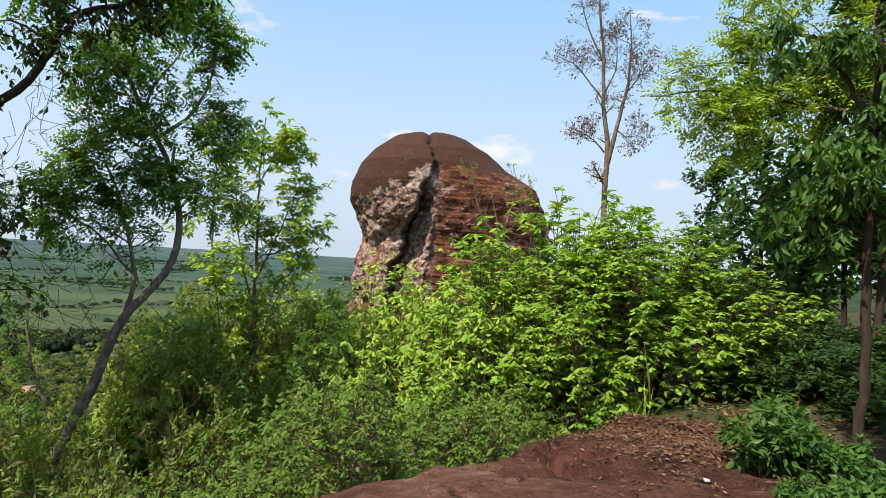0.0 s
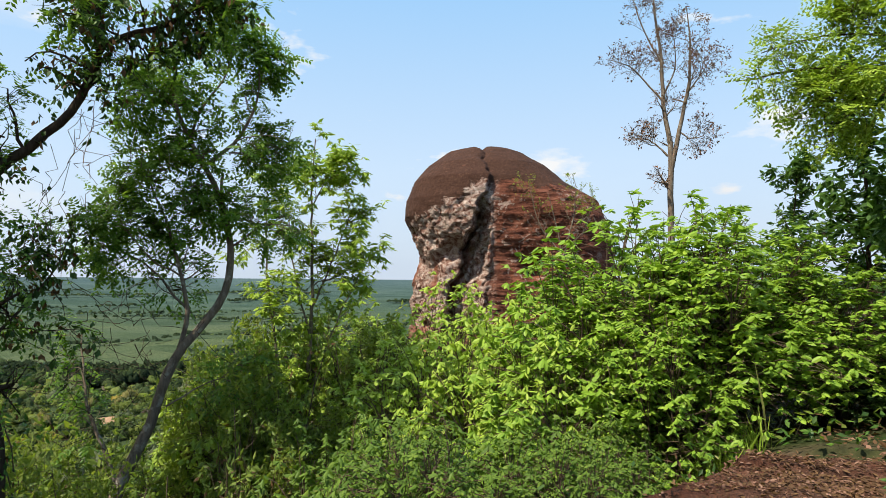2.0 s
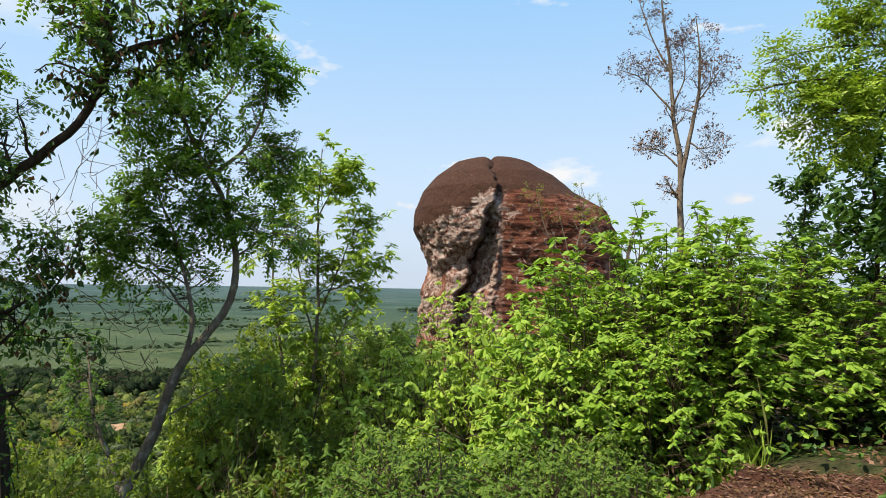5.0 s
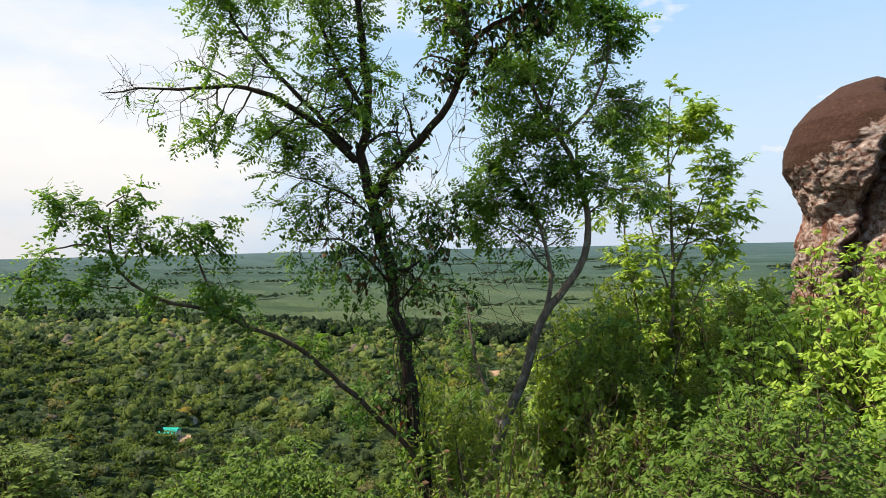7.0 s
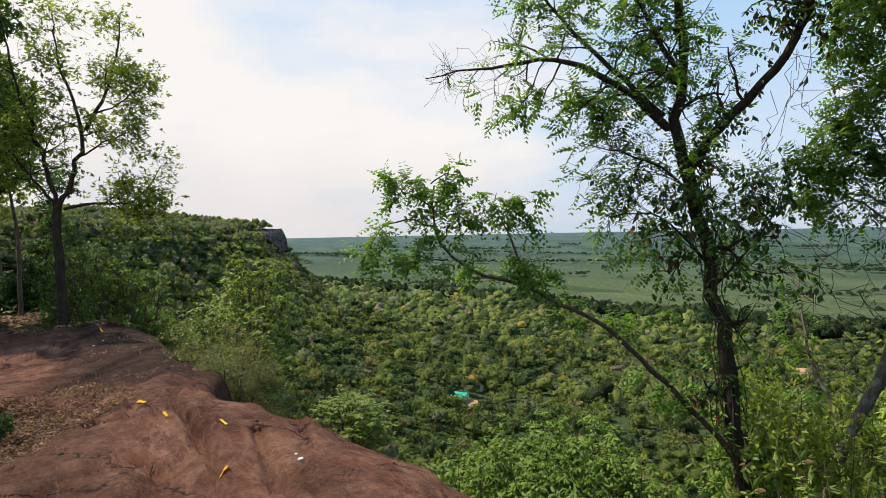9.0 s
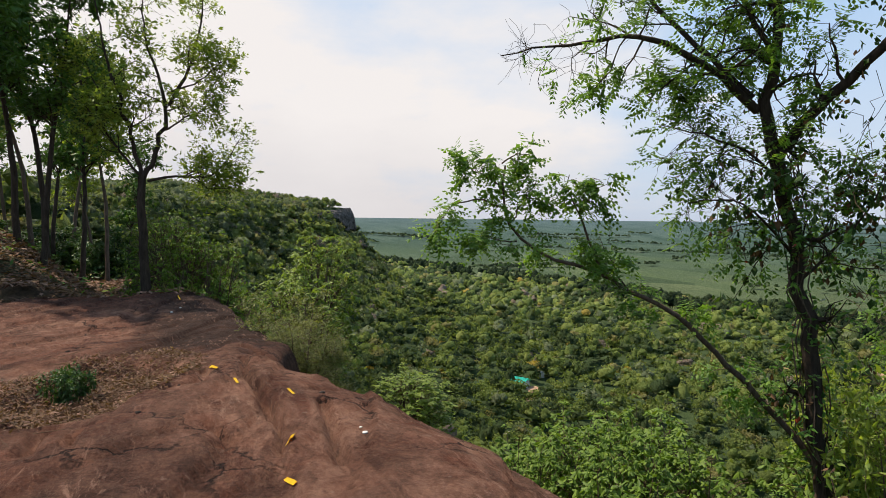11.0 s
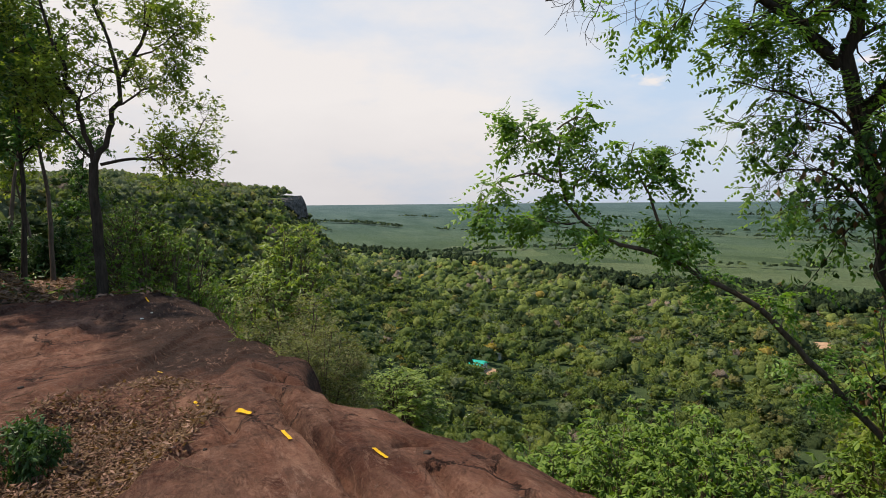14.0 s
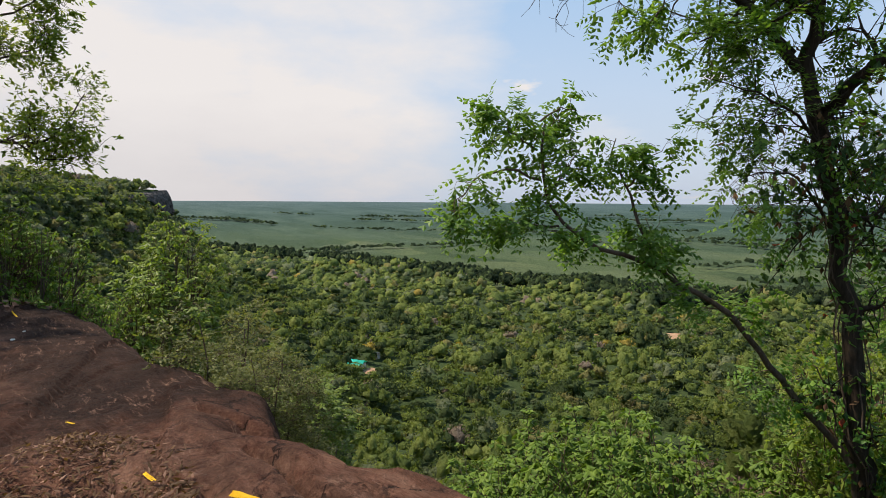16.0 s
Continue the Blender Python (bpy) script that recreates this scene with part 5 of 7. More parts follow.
def tree_light():
    """The slender light-green trees beside the boulder."""
    rng = np.random.default_rng(104)
    stem = [(-5.14, 16.03, -4.17), (-4.87, 16.12, -2.52), (-4.61, 16.20, -1.16), (-4.46, 16.24, 0.18), (-4.45, 16.25, 1.12), (-4.47, 16.24, 2.32), (-4.52, 16.23, 3.39), (-4.50, 16.23, 4.45), (-4.44, 16.25, 5.14)]
    stem = [foot(stem[0])] + stem
    main = [limb_of(rng, stem, 0.085, 0.012, 30, 8)]
    main.append(limb_of(rng, [(-5.07, 16.05, -3.62), (-4.99, 16.08, -2.53), (-5.15, 16.03, -0.91), (-5.25, 15.99, -0.10), (-5.45, 15.92, 1.40), (-5.54, 15.89, 3.04), (-5.49, 15.91, 4.00)], 0.06, 0.01, 18, 6))
    main.append(limb_of(rng, [(-4.67, 16.18, -1.43), (-4.11, 16.34, -0.08), (-3.68, 16.45, 1.11), (-3.23, 16.55, 2.01), (-3.09, 16.58, 2.33)], 0.035, 0.008, 14, 6))
    main.append(limb_of(rng, [(-4.45, 16.25, 0.98), (-4.02, 16.37, 2.04), (-3.71, 16.44, 2.94), (-3.52, 16.48, 3.45)], 0.03, 0.008, 12, 5))
    main.append(limb_of(rng, [(-4.46, 16.24, 0.18), (-4.86, 16.12, 1.66), (-5.02, 16.07, 3.02), (-5.06, 16.06, 3.96)], 0.03, 0.008, 12, 5))
    main.append(limb_of(rng, [(-4.52, 16.23, 3.39), (-4.16, 16.33, 4.16), (-3.91, 16.39, 4.66)], 0.02, 0.006, 8, 5))
    b1 = sprout(rng, main, (20, 24), 1.05, 0.78, 0.22, 0.18, 5, 0.28)
    b2 = sprout(rng, b1, 4, 0.5, 0.6, 0.1, 0.3, 4, 0.28)
    P, D = tips(rng, b1 + b2, 3, 0.5)
    P = P + rng.normal(0, 0.05, P.shape)
    green = palmate(rng, P, D, rng.uniform(0.16, 0.24, len(P)), 5, 0.45, 0.36)
    e = plant("slender_tree", stem[0], main + b1 + b2, [(green, LEAF_LIME, "")], BARK_GREY,
              "slender pale-stemmed young tree with fresh lime-green leaves", "tree")
    e.location += Vector((-0.28, -0.1, 0))


def tree_dead():
    """The tall nearly bare tree behind the bushes."""
    rng = np.random.default_rng(105)
    stem = [(8.32, 32.97, 2.23), (8.27, 32.98, 5.48), (8.24, 32.99, 7.20), (8.38, 32.95, 8.30), (8.07, 33.03, 9.48), (7.89, 33.07, 10.82), (7.90, 33.07, 12.91), (7.57, 33.15, 15.02), (7.37, 33.19, 17.74)]
    stem = [foot(stem[0], 1.0)] + stem
    main = [limb_of(rng, stem, 0.22, 0.03, 30, 8)]
    main.append(limb_of(rng, [(8.32, 32.97, 7.26), (8.54, 32.91, 8.30), (8.75, 32.85, 9.63), (9.09, 32.76, 11.11), (9.26, 32.71, 13.17), (9.03, 32.78, 15.26)], 0.13, 0.02, 14, 6))
    main.append(limb_of(rng, [(8.15, 33.01, 7.85), (7.62, 33.14, 8.44), (7.11, 33.25, 8.88), (6.69, 33.34, 8.72)], 0.06, 0.015, 10, 5))
    main.append(limb_of(rng, [(7.90, 33.07, 10.67), (7.11, 33.25, 11.72), (6.34, 33.40, 12.63), (5.46, 33.56, 12.93)], 0.06, 0.015, 12, 5))
    main.append(limb_of(rng, [(7.85, 33.08, 12.62), (7.13, 33.24, 14.13), (6.62, 33.35, 15.65), (6.25, 33.42, 17.17)], 0.05, 0.015, 12, 5))
    main.append(limb_of(rng, [(9.04, 32.78, 10.96), (9.60, 32.62, 11.69), (10.10, 32.47, 12.55)], 0.05, 0.015, 10, 5))
    main.append(limb_of(rng, [(8.64, 32.88, 9.04), (9.21, 32.73, 8.60), (9.74, 32.57, 8.75)], 0.05, 0.015, 10, 5))
    main.append(limb_of(rng, [(7.89, 33.07, 10.82), (8.62, 32.89, 12.30), (8.39, 32.95, 14.10)], 0.05, 0.015, 10, 5))
    b1 = sprout(rng, main, (9, 13), 1.5, 0.65, 0.25, 0.35, 5, 0.22)
    b2 = sprout(rng, b1, (5, 6), 0.8, 0.55, 0.15, 0.2, 4, 0.25, 0.5, 3, 0.006)
    b3 = sprout(rng, b2, 4, 0.5, 0.5, 0.1, 0.2, 3, 0.25, 0.5, 3, 0.006)
    P, D = tips(rng, b3, 2, 0.5)
    keep = rng.uniform(0, 1, len(P)) < 0.6
    tuft = single(rng, P[keep], D[keep], rng.uniform(0.10, 0.16, keep.sum()), 2, 0.5)
    plant("bare_tree", stem[0], main + b1 + b2 + b3, [(tuft, LEAF_TAN, "sparse brown leaf buds")], BARK_GREY,
          "tall nearly leafless tree with fine grey-brown twigs", "tree")


def tree_brink():
    """The dark-trunked tree on the ledge's far end."""
    rng = np.random.default_rng(106)
    stem = [(-19.44, -0.27, -0.27), (-19.44, -0.31, 0.55), (-19.44, -0.34, 1.42), (-19.44, -0.36, 2.07), (-19.44, -0.33, 2.43)]
    stem = [foot(stem[0], 0.3)] + stem
    main = [limb_of(rng, stem, 0.14, 0.10, 14, 10, 0.02)]
    main.append(limb_of(rng, [(-19.44, -0.33, 2.40), (-19.43, -0.43, 3.00), (-19.42, -0.62, 3.91), (-19.39, -1.00, 5.13), (-19.35, -1.35, 6.31), (-19.34, -1.43, 7.57)], 0.060, 0.012, 18, 7, 0.05))
    main.append(limb_of(rng, [(-19.44, -0.32, 2.40), (-19.45, -0.13, 2.79), (-19.46, 0.07, 3.45), (-19.46, 0.36, 4.44), (-19.46, 0.09, 5.16), (-19.45, -0.22, 5.98), (-19.44, -0.31, 7.36)], 0.072, 0.012, 20, 7, 0.05))
    main.append(limb_of(rng, [(-19.46, 0.36, 4.44), (-19.47, 0.86, 5.45), (-19.46, 1.16, 6.56), (-19.46, 1.25, 7.57)], 0.05, 0.012, 12, 6))
    main.append(limb_of(rng, [(-19.45, -0.19, 2.40), (-19.46, 0.31, 2.50), (-19.47, 0.86, 2.60), (-19.46, 1.30, 2.43), (-19.43, 1.85, 3.04), (-19.41, 2.15, 3.61)], 0.045, 0.01, 14, 6))
    main.append(limb_of(rng, [(-19.44, -0.39, 2.57), (-19.40, -0.93, 3.26), (-19.35, -1.40, 4.03), (-19.27, -1.99, 4.55)], 0.04, 0.01, 12, 6))
    main.append(limb_of(rng, [(-19.46, 0.15, 3.74), (-19.47, 0.90, 4.22), (-19.45, 1.53, 4.55)], 0.03, 0.008, 10, 5))
    main.append(limb_of(rng, [(-19.46, 0.31, 4.75), (-19.46, 1.06, 5.10), (-19.44, 1.70, 5.73)], 0.03, 0.008, 10, 5))
    main.append(limb_of(rng, [(-19.42, -0.62, 3.91), (-19.86, -1.34, 4.71), (-20.31, -1.74, 5.62)], 0.03, 0.008, 10, 5))
    main.append(limb_of(rng, [(-19.47, 0.86, 2.60), (-19.45, 1.41, 2.16), (-19.42, 1.98, 2.32)], 0.02, 0.006, 8, 5))
    b1 = sprout(rng, main[1:], (10, 13), 1.1, 0.7, 0.12, 0.25, 5, 0.28)
    b2 = sprout(rng, b1, (9, 12), 0.66, 0.65, 0.0, 0.15, 4, 0.3)
    P, D = tips(rng, b2, 3, 0.3)
    P = P + rng.normal(0, 0.10, P.shape) * np.array([1, 1, 0.35])
    green = single(rng, P, D * np.array([1, 1, 0.2]), rng.uniform(0.10, 0.155, len(P)), 4, 0.45, 0.12)
    plant("brink_tree", stem[0], main + b1 + b2, [(green, LEAF_OLIVE, "")], BARK_DARK,
          "dark-trunked forked tree with yellow-green leaves at the end of the ledge", "tree")


def tree_corner():
    """The tree of the right corner with long drooping leaves and its neighbour with light sprays."""
    rng = np.random.default_rng(107)
    stem = [(3.67, 5.48, -0.09), (3.69, 5.47, 0.60), (3.69, 5.47, 1.28), (3.66, 5.49, 1.96), (3.67, 5.48, 2.60), (3.69, 5.47, 3.24), (3.70, 5.47, 3.93), (3.72, 5.45, 4.72)]
    stem = [foot(stem[0], 0.3)] + stem
    main = [limb_of(rng, stem, 0.05, 0.022, 24, 8)]
    main.append(limb_of(rng, [(3.66, 5.49, 2.16), (3.43, 5.64, 2.35), (3.25, 5.75, 2.30)], 0.02, 0.006, 8, 5))
    main.append(limb_of(rng, [(3.67, 5.48, 2.60), (3.86, 5.36, 2.98), (4.09, 5.18, 3.20)], 0.03, 0.01, 8, 5))
    main.append(limb_of(rng, [(3.68, 5.48, 3.09), (3.50, 5.59, 3.51), (3.38, 5.67, 3.83), (3.26, 5.74, 4.00)], 0.03, 0.008, 10, 5))
    main.append(limb_of(rng, [(3.69, 5.47, 3.64), (3.89, 5.33, 3.99), (4.00, 5.25, 4.44)], 0.03, 0.008, 10, 5))
    main.append(limb_of(rng, [(3.67, 5.49, 2.35), (3.53, 5.57, 2.65), (3.49, 5.60, 2.76)], 0.02, 0.006, 8, 5))
    b1 = sprout(rng, main[1:], (7, 9), 0.55, 0.7, 0.05, 0.2, 5, 0.25)
    b1 += sprout(rng, main[:1], 14, 0.65, 0.8, 0.1, 0.5, 5, 0.25)
    b1 += sprout(rng, b1, 4, 0.35, 0.6, 0.0, 0.2, 4, 0.25)
    P, D = tips(rng, b1, 7, 0.2)
    green = single(rng, P, D * 0.3 + np.array([0, 0, -0.6]), rng.uniform(0.09, 0.15, len(P)), 3, 0.40, 0.5)
    plant("corner_tree", stem[0], main + b1, [(green, LEAF_SHADE, "drooping leaves")], BARK_DARK,
          "thin dark-brown tree with drooping leaves beside the rock", "tree")
    rng = np.random.default_rng(108)
    stem = [(8.87, 8.81, -0.09), (8.75, 8.93, 1.93), (8.50, 9.16, 3.56), (8.30, 9.35, 4.58), (8.03, 9.58, 5.66)]
    stem = [foot(stem[0], 0.3)] + stem
    main = [limb_of(rng, stem, 0.2, 0.09, 20, 8)]
    main.append(limb_of(rng, [(8.50, 9.16, 3.56), (7.55, 9.33, 4.03), (6.54, 9.58, 4.32), (5.49, 9.87, 4.51), (4.76, 10.03, 4.68), (4.11, 10.20, 4.74), (3.29, 10.50, 4.67)], 0.06, 0.01, 22, 6))
    main.append(limb_of(rng, [(8.30, 9.35, 4.58), (7.31, 9.52, 5.17), (6.26, 9.76, 5.49), (5.31, 9.97, 5.65), (4.37, 10.09, 5.91)], 0.06, 0.01, 20, 6))
    main.append(limb_of(rng, [(8.03, 9.58, 5.66), (7.06, 9.70, 6.27), (5.97, 9.94, 6.58), (4.92, 10.17, 6.53)], 0.05, 0.01, 16, 6))
    main.append(limb_of(rng, [(6.54, 9.58, 4.32), (5.93, 9.74, 4.81), (5.15, 9.95, 5.18), (4.17, 10.18, 5.19), (3.61, 10.39, 5.04)], 0.03, 0.008, 14, 5))
    main.append(limb_of(rng, [(5.49, 9.87, 4.51), (4.90, 10.07, 4.25), (4.33, 10.22, 4.20)], 0.025, 0.006, 10, 5))
    b1 = sprout(rng, main[1:], (15, 19), 0.85, 0.72, 0.1, 0.2, 5, 0.28)
    b2 = sprout(rng, b1, (6, 8), 0.5, 0.6, 0.05, 0.15, 4, 0.28)
    P, D = tips(rng, b2, 5, 0.2)
    green = pinnate(rng, P, D, rng.uniform(0.2, 0.3, len(P)), 4, 0.55, 0.1)
    plant("spray_tree", stem[0], main + b1 + b2, [(green, LEAF_LIME, "")], BARK_BROWN,
          "tree with light-green layered sprays reaching over the clearing", "tree")


def small_bare_tree():
    rng = np.random.default_rng(109)
    stem = [(2.37, 26.39, 2.36), (2.21, 26.41, 3.30), (1.95, 26.43, 4.47), (1.75, 26.44, 5.17)]
    stem = [foot(stem[0], 0.4)] + stem
    main = [limb_of(rng, stem, 0.06, 0.012, 14, 6)]
    main.append(limb_of(rng, [(2.36, 26.39, 2.60), (2.75, 26.36, 4.04), (2.92, 26.34, 5.23), (2.78, 26.35, 5.69)], 0.04, 0.01, 10, 5))
    main.append(limb_of(rng, [(2.36, 26.39, 2.60), (1.47, 26.46, 3.73), (1.13, 26.48, 4.90), (1.01, 26.48, 5.61)], 0.04, 0.01, 10, 5))
    main.append(limb_of(rng, [(2.23, 26.41, 2.83), (3.24, 26.30, 3.59), (3.52, 26.26, 4.78)], 0.03, 0.008, 10, 5))
    b1 = sprout(rng, main, 9, 1.1, 0.6, 0.35, 0.2, 5, 0.2)
    b2 = sprout(rng, b1, 4, 0.6, 0.5, 0.25, 0.2, 4, 0.2, 0.6, 3, 0.006)
    P, D = tips(rng, [b for b in b2 if b[0][-1][2] > stem[-1][2] - 0.7], 4, 0.3)
    green = single(rng, P, D, rng.uniform(0.07, 0.11, len(P)), 3, 0.45)
    plant("twiggy_tree", stem[0], main + b1 + b2, [(green, LEAF_OLIVE, "")], BARK_GREY,
          "twiggy half-bare small tree leaning against the boulder", "tree")


tree_vine()
tree_limb()
tree_bent()
tree_light()
tree_dead()
tree_brink()
tree_corner()
small_bare_tree()


# ---- thin woodland trees behind the ledge's end and beyond the clearing ----
def thin_tree(seed, tall, mat, bark, name, label, first=0.45, size=0.21):
    rng = np.random.default_rng(seed)
    top = np.array([rng.normal(0, 0.5), rng.normal(0, 0.5), tall])
    main = [limb_of(rng, [(0, 0, -0.4), top * 0.35 + rng.normal(0, 0.1, 3), top * 0.7 + rng.normal(0, 0.15, 3), top], 0.012 * tall, 0.012, 16, 7)]
    b1 = sprout(rng, main, 22, tall * 0.25, 0.65, 0.3, first, 5, 0.22)
    b2 = sprout(rng, b1, 7, tall * 0.11, 0.6, 0.1, 0.2, 4, 0.28)
    P, D = tips(rng, b2, 6, 0.2)
    P = P + rng.normal(0, 0.10, P.shape)
    green = single(rng, P, D, rng.uniform(0.8, 1.2, len(P)) * size, 4, 0.45, 0.3)
    return plant(name, (0, 0, 0), main + b1 + b2, [(green, mat, "")], bark, label, "tree", "thin woodland trees")


def stand(ob, places, rng):
    """Set a plant and its copies at (x, y, scale)."""
    for i, (x, y, sc) in enumerate(places):
        m = Matrix.Translation((x, y, float(land(x, y)) - 0.05)) @ Euler((0, 0, rng.uniform(0, 6.28))).to_matrix().to_4x4() @ Matrix.Diagonal((sc, sc, sc, 1))
        if i == 0:
            ob.matrix_basis = m
        else:
            copy_thing(ob, m)


rng0 = np.random.default_rng(77)
stand(thin_tree(201, 9.0, LEAF_SHADE, BARK_DARK, "thin_tree", "thin dark-stemmed woodland tree on leaf-strewn ground"),
      [(-22.01, -3.69, 1.0), (-27.23, -2.85, 1.0), (-24.67, -5.47, 1.1), (-33.98, -4.97, 1.1),
       (-20.53, -5.39, 1.0), (-20.60, -2.85, 0.9), (-23.90, -3.30, 1.05), (-19.60, -4.10, 0.95), (-37.35, -2.23, 0.9), (-38.47, -7.99, 1.2)], rng0)
stand(thin_tree(202, 7.5, LEAF_OLIVE, BARK_BROWN, "thin_tree", "thin brown-stemmed tree with yellow-green leaves", 0.5),
      [(-25.03, -3.88, 1.1), (-28.32, -2.11, 1.0), (-30.25, -7.81, 1.2), (-41.02, -5.27, 1.3),
       (-46.17, -4.52, 1.2), (-46.38, -9.28, 1.3)], rng0)
stand(thin_tree(203, 6.5, LEAF_SHADE, BARK_DARK, "broad_tree", "dense green tree at the edge of the clearing", 0.2, 0.25),
      [(7.13, 14.32, 0.95), (6.58, 11.21, 0.9), (6.84, 9.86, 1.05), (9.24, 22.15, 0.95),
       (10.78, 16.84, 1.2), (8.87, 10.83, 1.2)], rng0)


# ---- shrubs ----
def shrub(seed, mat, bark, name, label, stems=20, tall=3.0, wide=3.0, twig=0.75, size=0.16, per=4, sub=4, group="shrubs of the slope", dry=0.0):
    rng = np.random.default_rng(seed)
    main = []
    for _ in range(stems):
        a, q = rng.uniform(0, 6.28), rng.uniform(0.05, 1) ** 0.6
        end = np.array([np.cos(a) * q * wide * 0.5, np.sin(a) * q * wide * 0.5, tall * (0.92 - 0.5 * q ** 2) * rng.uniform(0.45, 1.0)])
        o = np.array([rng.normal(0, 0.03 * tall), rng.normal(0, 0.03 * tall), -0.15 * tall])
        mid = o * 0.4 + end * 0.5 + np.array([0, 0, 0.15 * tall])
        main.append(limb_of(rng, [o, mid, end], 0.007 * tall, 0.0024 * tall, 8, 5, 0.006 * tall))
    b1 = sprout(rng, main, 6 if stems > 12 else 13, twig, 0.65, 0.12, 0.25, 5, 0.28)
    b2 = sprout(rng, b1, sub - 1, twig * 0.55, 0.6, 0.05, 0.2, 4, 0.3, 0.6, 3, 0.004)
    P, D = tips(rng, b2, per - 1 if per > 3 else per, 0.2)
    s = rng.uniform(0.75, 1.2, len(P)) * size * 1.2
    v = single(rng, P, D, s, 4, 0.42, 0.35)
    k = tall / np.percentile(v[:, 2], 99.97)
    v[:, 2] *= k
    wood = [(p * np.array([1, 1, k]), r, n) for p, r, n in main + b1 + b2]
    crowns = [(v, mat, "")]
    if dry:
        q = rng.uniform(0, 1, len(v) // 4) < dry
        q[:2] = True, False
        q = np.repeat(q, 4)
        crowns = [(v[~q], mat, ""), (v[q], LEAF_DRY, "withered brown leaves")]
    return plant(name, (0, 0, 0), wood, crowns, bark, label, "shrub", group)


def dome_bush(seed, mat, name, label, group, tall=4.0, wide=3.6, count=360, size=0.15, leaflets=6, dry=0.06):
    """A domed bush: stems that fork into twigs, with whorls of drooping leaves in layers over an open, shaded inside."""
    rng = np.random.default_rng(seed)
    main = []
    for i in range(11):
        a = i * 0.571 * 6.28 + rng.normal(0, 0.2)
        q = rng.uniform(0.15, 0.75)
        end = np.array([np.cos(a) * q * wide * 0.42, np.sin(a) * q * wide * 0.42, tall * (0.80 - 0.35 * q * q)])
        o = np.array([rng.normal(0, 0.05 * wide), rng.normal(0, 0.05 * wide), -0.2 * tall])
        main.append(limb_of(rng, [o, o * 0.4 + end * 0.45 + np.array([0, 0, 0.06 * tall]), end], 0.008 * tall, 0.003 * tall, 10, 5, 0.012 * tall))
    az, up = rng.uniform(0, 6.28, count), rng.uniform(-0.35, 1.0, count)
    flat = np.sqrt(np.maximum(1 - up * up, 0))
    lump = 1 + 0.13 * np.sin(3 * az + 2.0 * up + seed) + 0.10 * np.sin(7 * az - 5 * up)
    rad = np.where(rng.uniform(0, 1, count) < 0.22, rng.uniform(0.5, 0.8, count), rng.uniform(0.85, 1.02, count)) * lump
    tip = np.stack([np.cos(az) * flat * rad * wide / 2, np.sin(az) * flat * rad * wide / 2, 0.42 * tall + up * rad * tall * np.where(up > 0, 0.56, 0.45)], 1)
    joints = np.concatenate([m[0][4:] for m in main])
    twigs, P, D = [], [], []
    for t in tip:
        d = np.linalg.norm(joints - t * np.array([0.75, 0.75, 0.8]), axis=1)
        o = joints[np.argsort(d)[rng.integers(0, 3)]]
        way = t - o
        pts = np.array([o, o + way * 0.4 + np.array([0, 0, 0.08 * np.linalg.norm(way)]), o + way * 0.75 + np.array([0, 0, 0.09 * np.linalg.norm(way)]), t])
        twigs.append((pts, np.array([0.010, 0.008, 0.006, 0.004]), 3))
        for q in (1.0, 0.86, 0.70):
            P.append(o + way * q + np.array([0, 0, 0.09 * np.linalg.norm(way) * (1 - q) * 4]) + rng.normal(0, 0.09, 3))
            D.append(unit(way) + np.array([0, 0, 0.25]))
    P, D = np.array(P), np.array(D)
    v = palmate(rng, P, D, rng.uniform(0.75, 1.2, len(P)) * size, leaflets, 0.55, 0.45, leaf_ovals)
    k = tall / np.percentile(v[:, 2], 99.9)
    v[:, 2] *= k
    wood = [(p * np.array([1, 1, k]), r, n) for p, r, n in main + twigs]
    crowns = [(v, mat, "", 6)]
    if dry:
        Q, E = tips(rng, main, 22, 0.15)
        Q = (Q + rng.normal(0, 0.10 * wide, Q.shape)) * np.array([1, 1, k * 0.8])
        crowns.append((single(rng, Q, E, rng.uniform(0.8, 1.2, len(Q)) * size, 2, 0.2, 0.6), GRASS, "dry straw-coloured leaves inside"))
    return plant(name, (0, 0, 0), wood, crowns, BARK_BROWN, label, "shrub", group)


def open_shrub(seed, tall, leaf, name, label, group, size=0.11, leaves=5):
    """Several leaning stems with an airy crown of small pale leaves."""
    rng = np.random.default_rng(seed)
    main = []
    for i in range(6):
        a = i * 1.05 + rng.normal(0, 0.3)
        end = np.array([np.cos(a) * 0.9, np.sin(a) * 0.9, tall * rng.uniform(0.72, 0.95)]) * np.array([rng.uniform(0.5, 1.2)] * 2 + [1])
        main.append(limb_of(rng, [(0, 0, -0.4), end * np.array([0.35, 0.35, 0.45]) + rng.normal(0, 0.08, 3), end], 0.028, 0.007, 12, 5, 0.015))
    b1 = sprout(rng, main, 15, 0.95, 0.75, 0.12, 0.3, 6, 0.3, 0.5, 4, 0.004)
    b2 = sprout(rng, b1, 6, 0.42, 0.65, 0.05, 0.25, 4, 0.3, 0.6, 3, 0.003)
    P, D = tips(rng, b2, 4, 0.25)
    P = P + rng.normal(0, 0.05, P.shape)
    v = single(rng, P, D, rng.uniform(0.7, 1.25, len(P)) * size, leaves, 0.45, 0.15)
    k = tall / np.percentile(v[:, 2], 99.9)
    v[:, 2] *= k
    wood = [(p * np.array([1, 1, k]), r, n) for p, r, n in main + b1 + b2]
    return plant(name, (0, 0, 0), wood, [(v, leaf, "")], BARK_BROWN, label, "shrub", group)


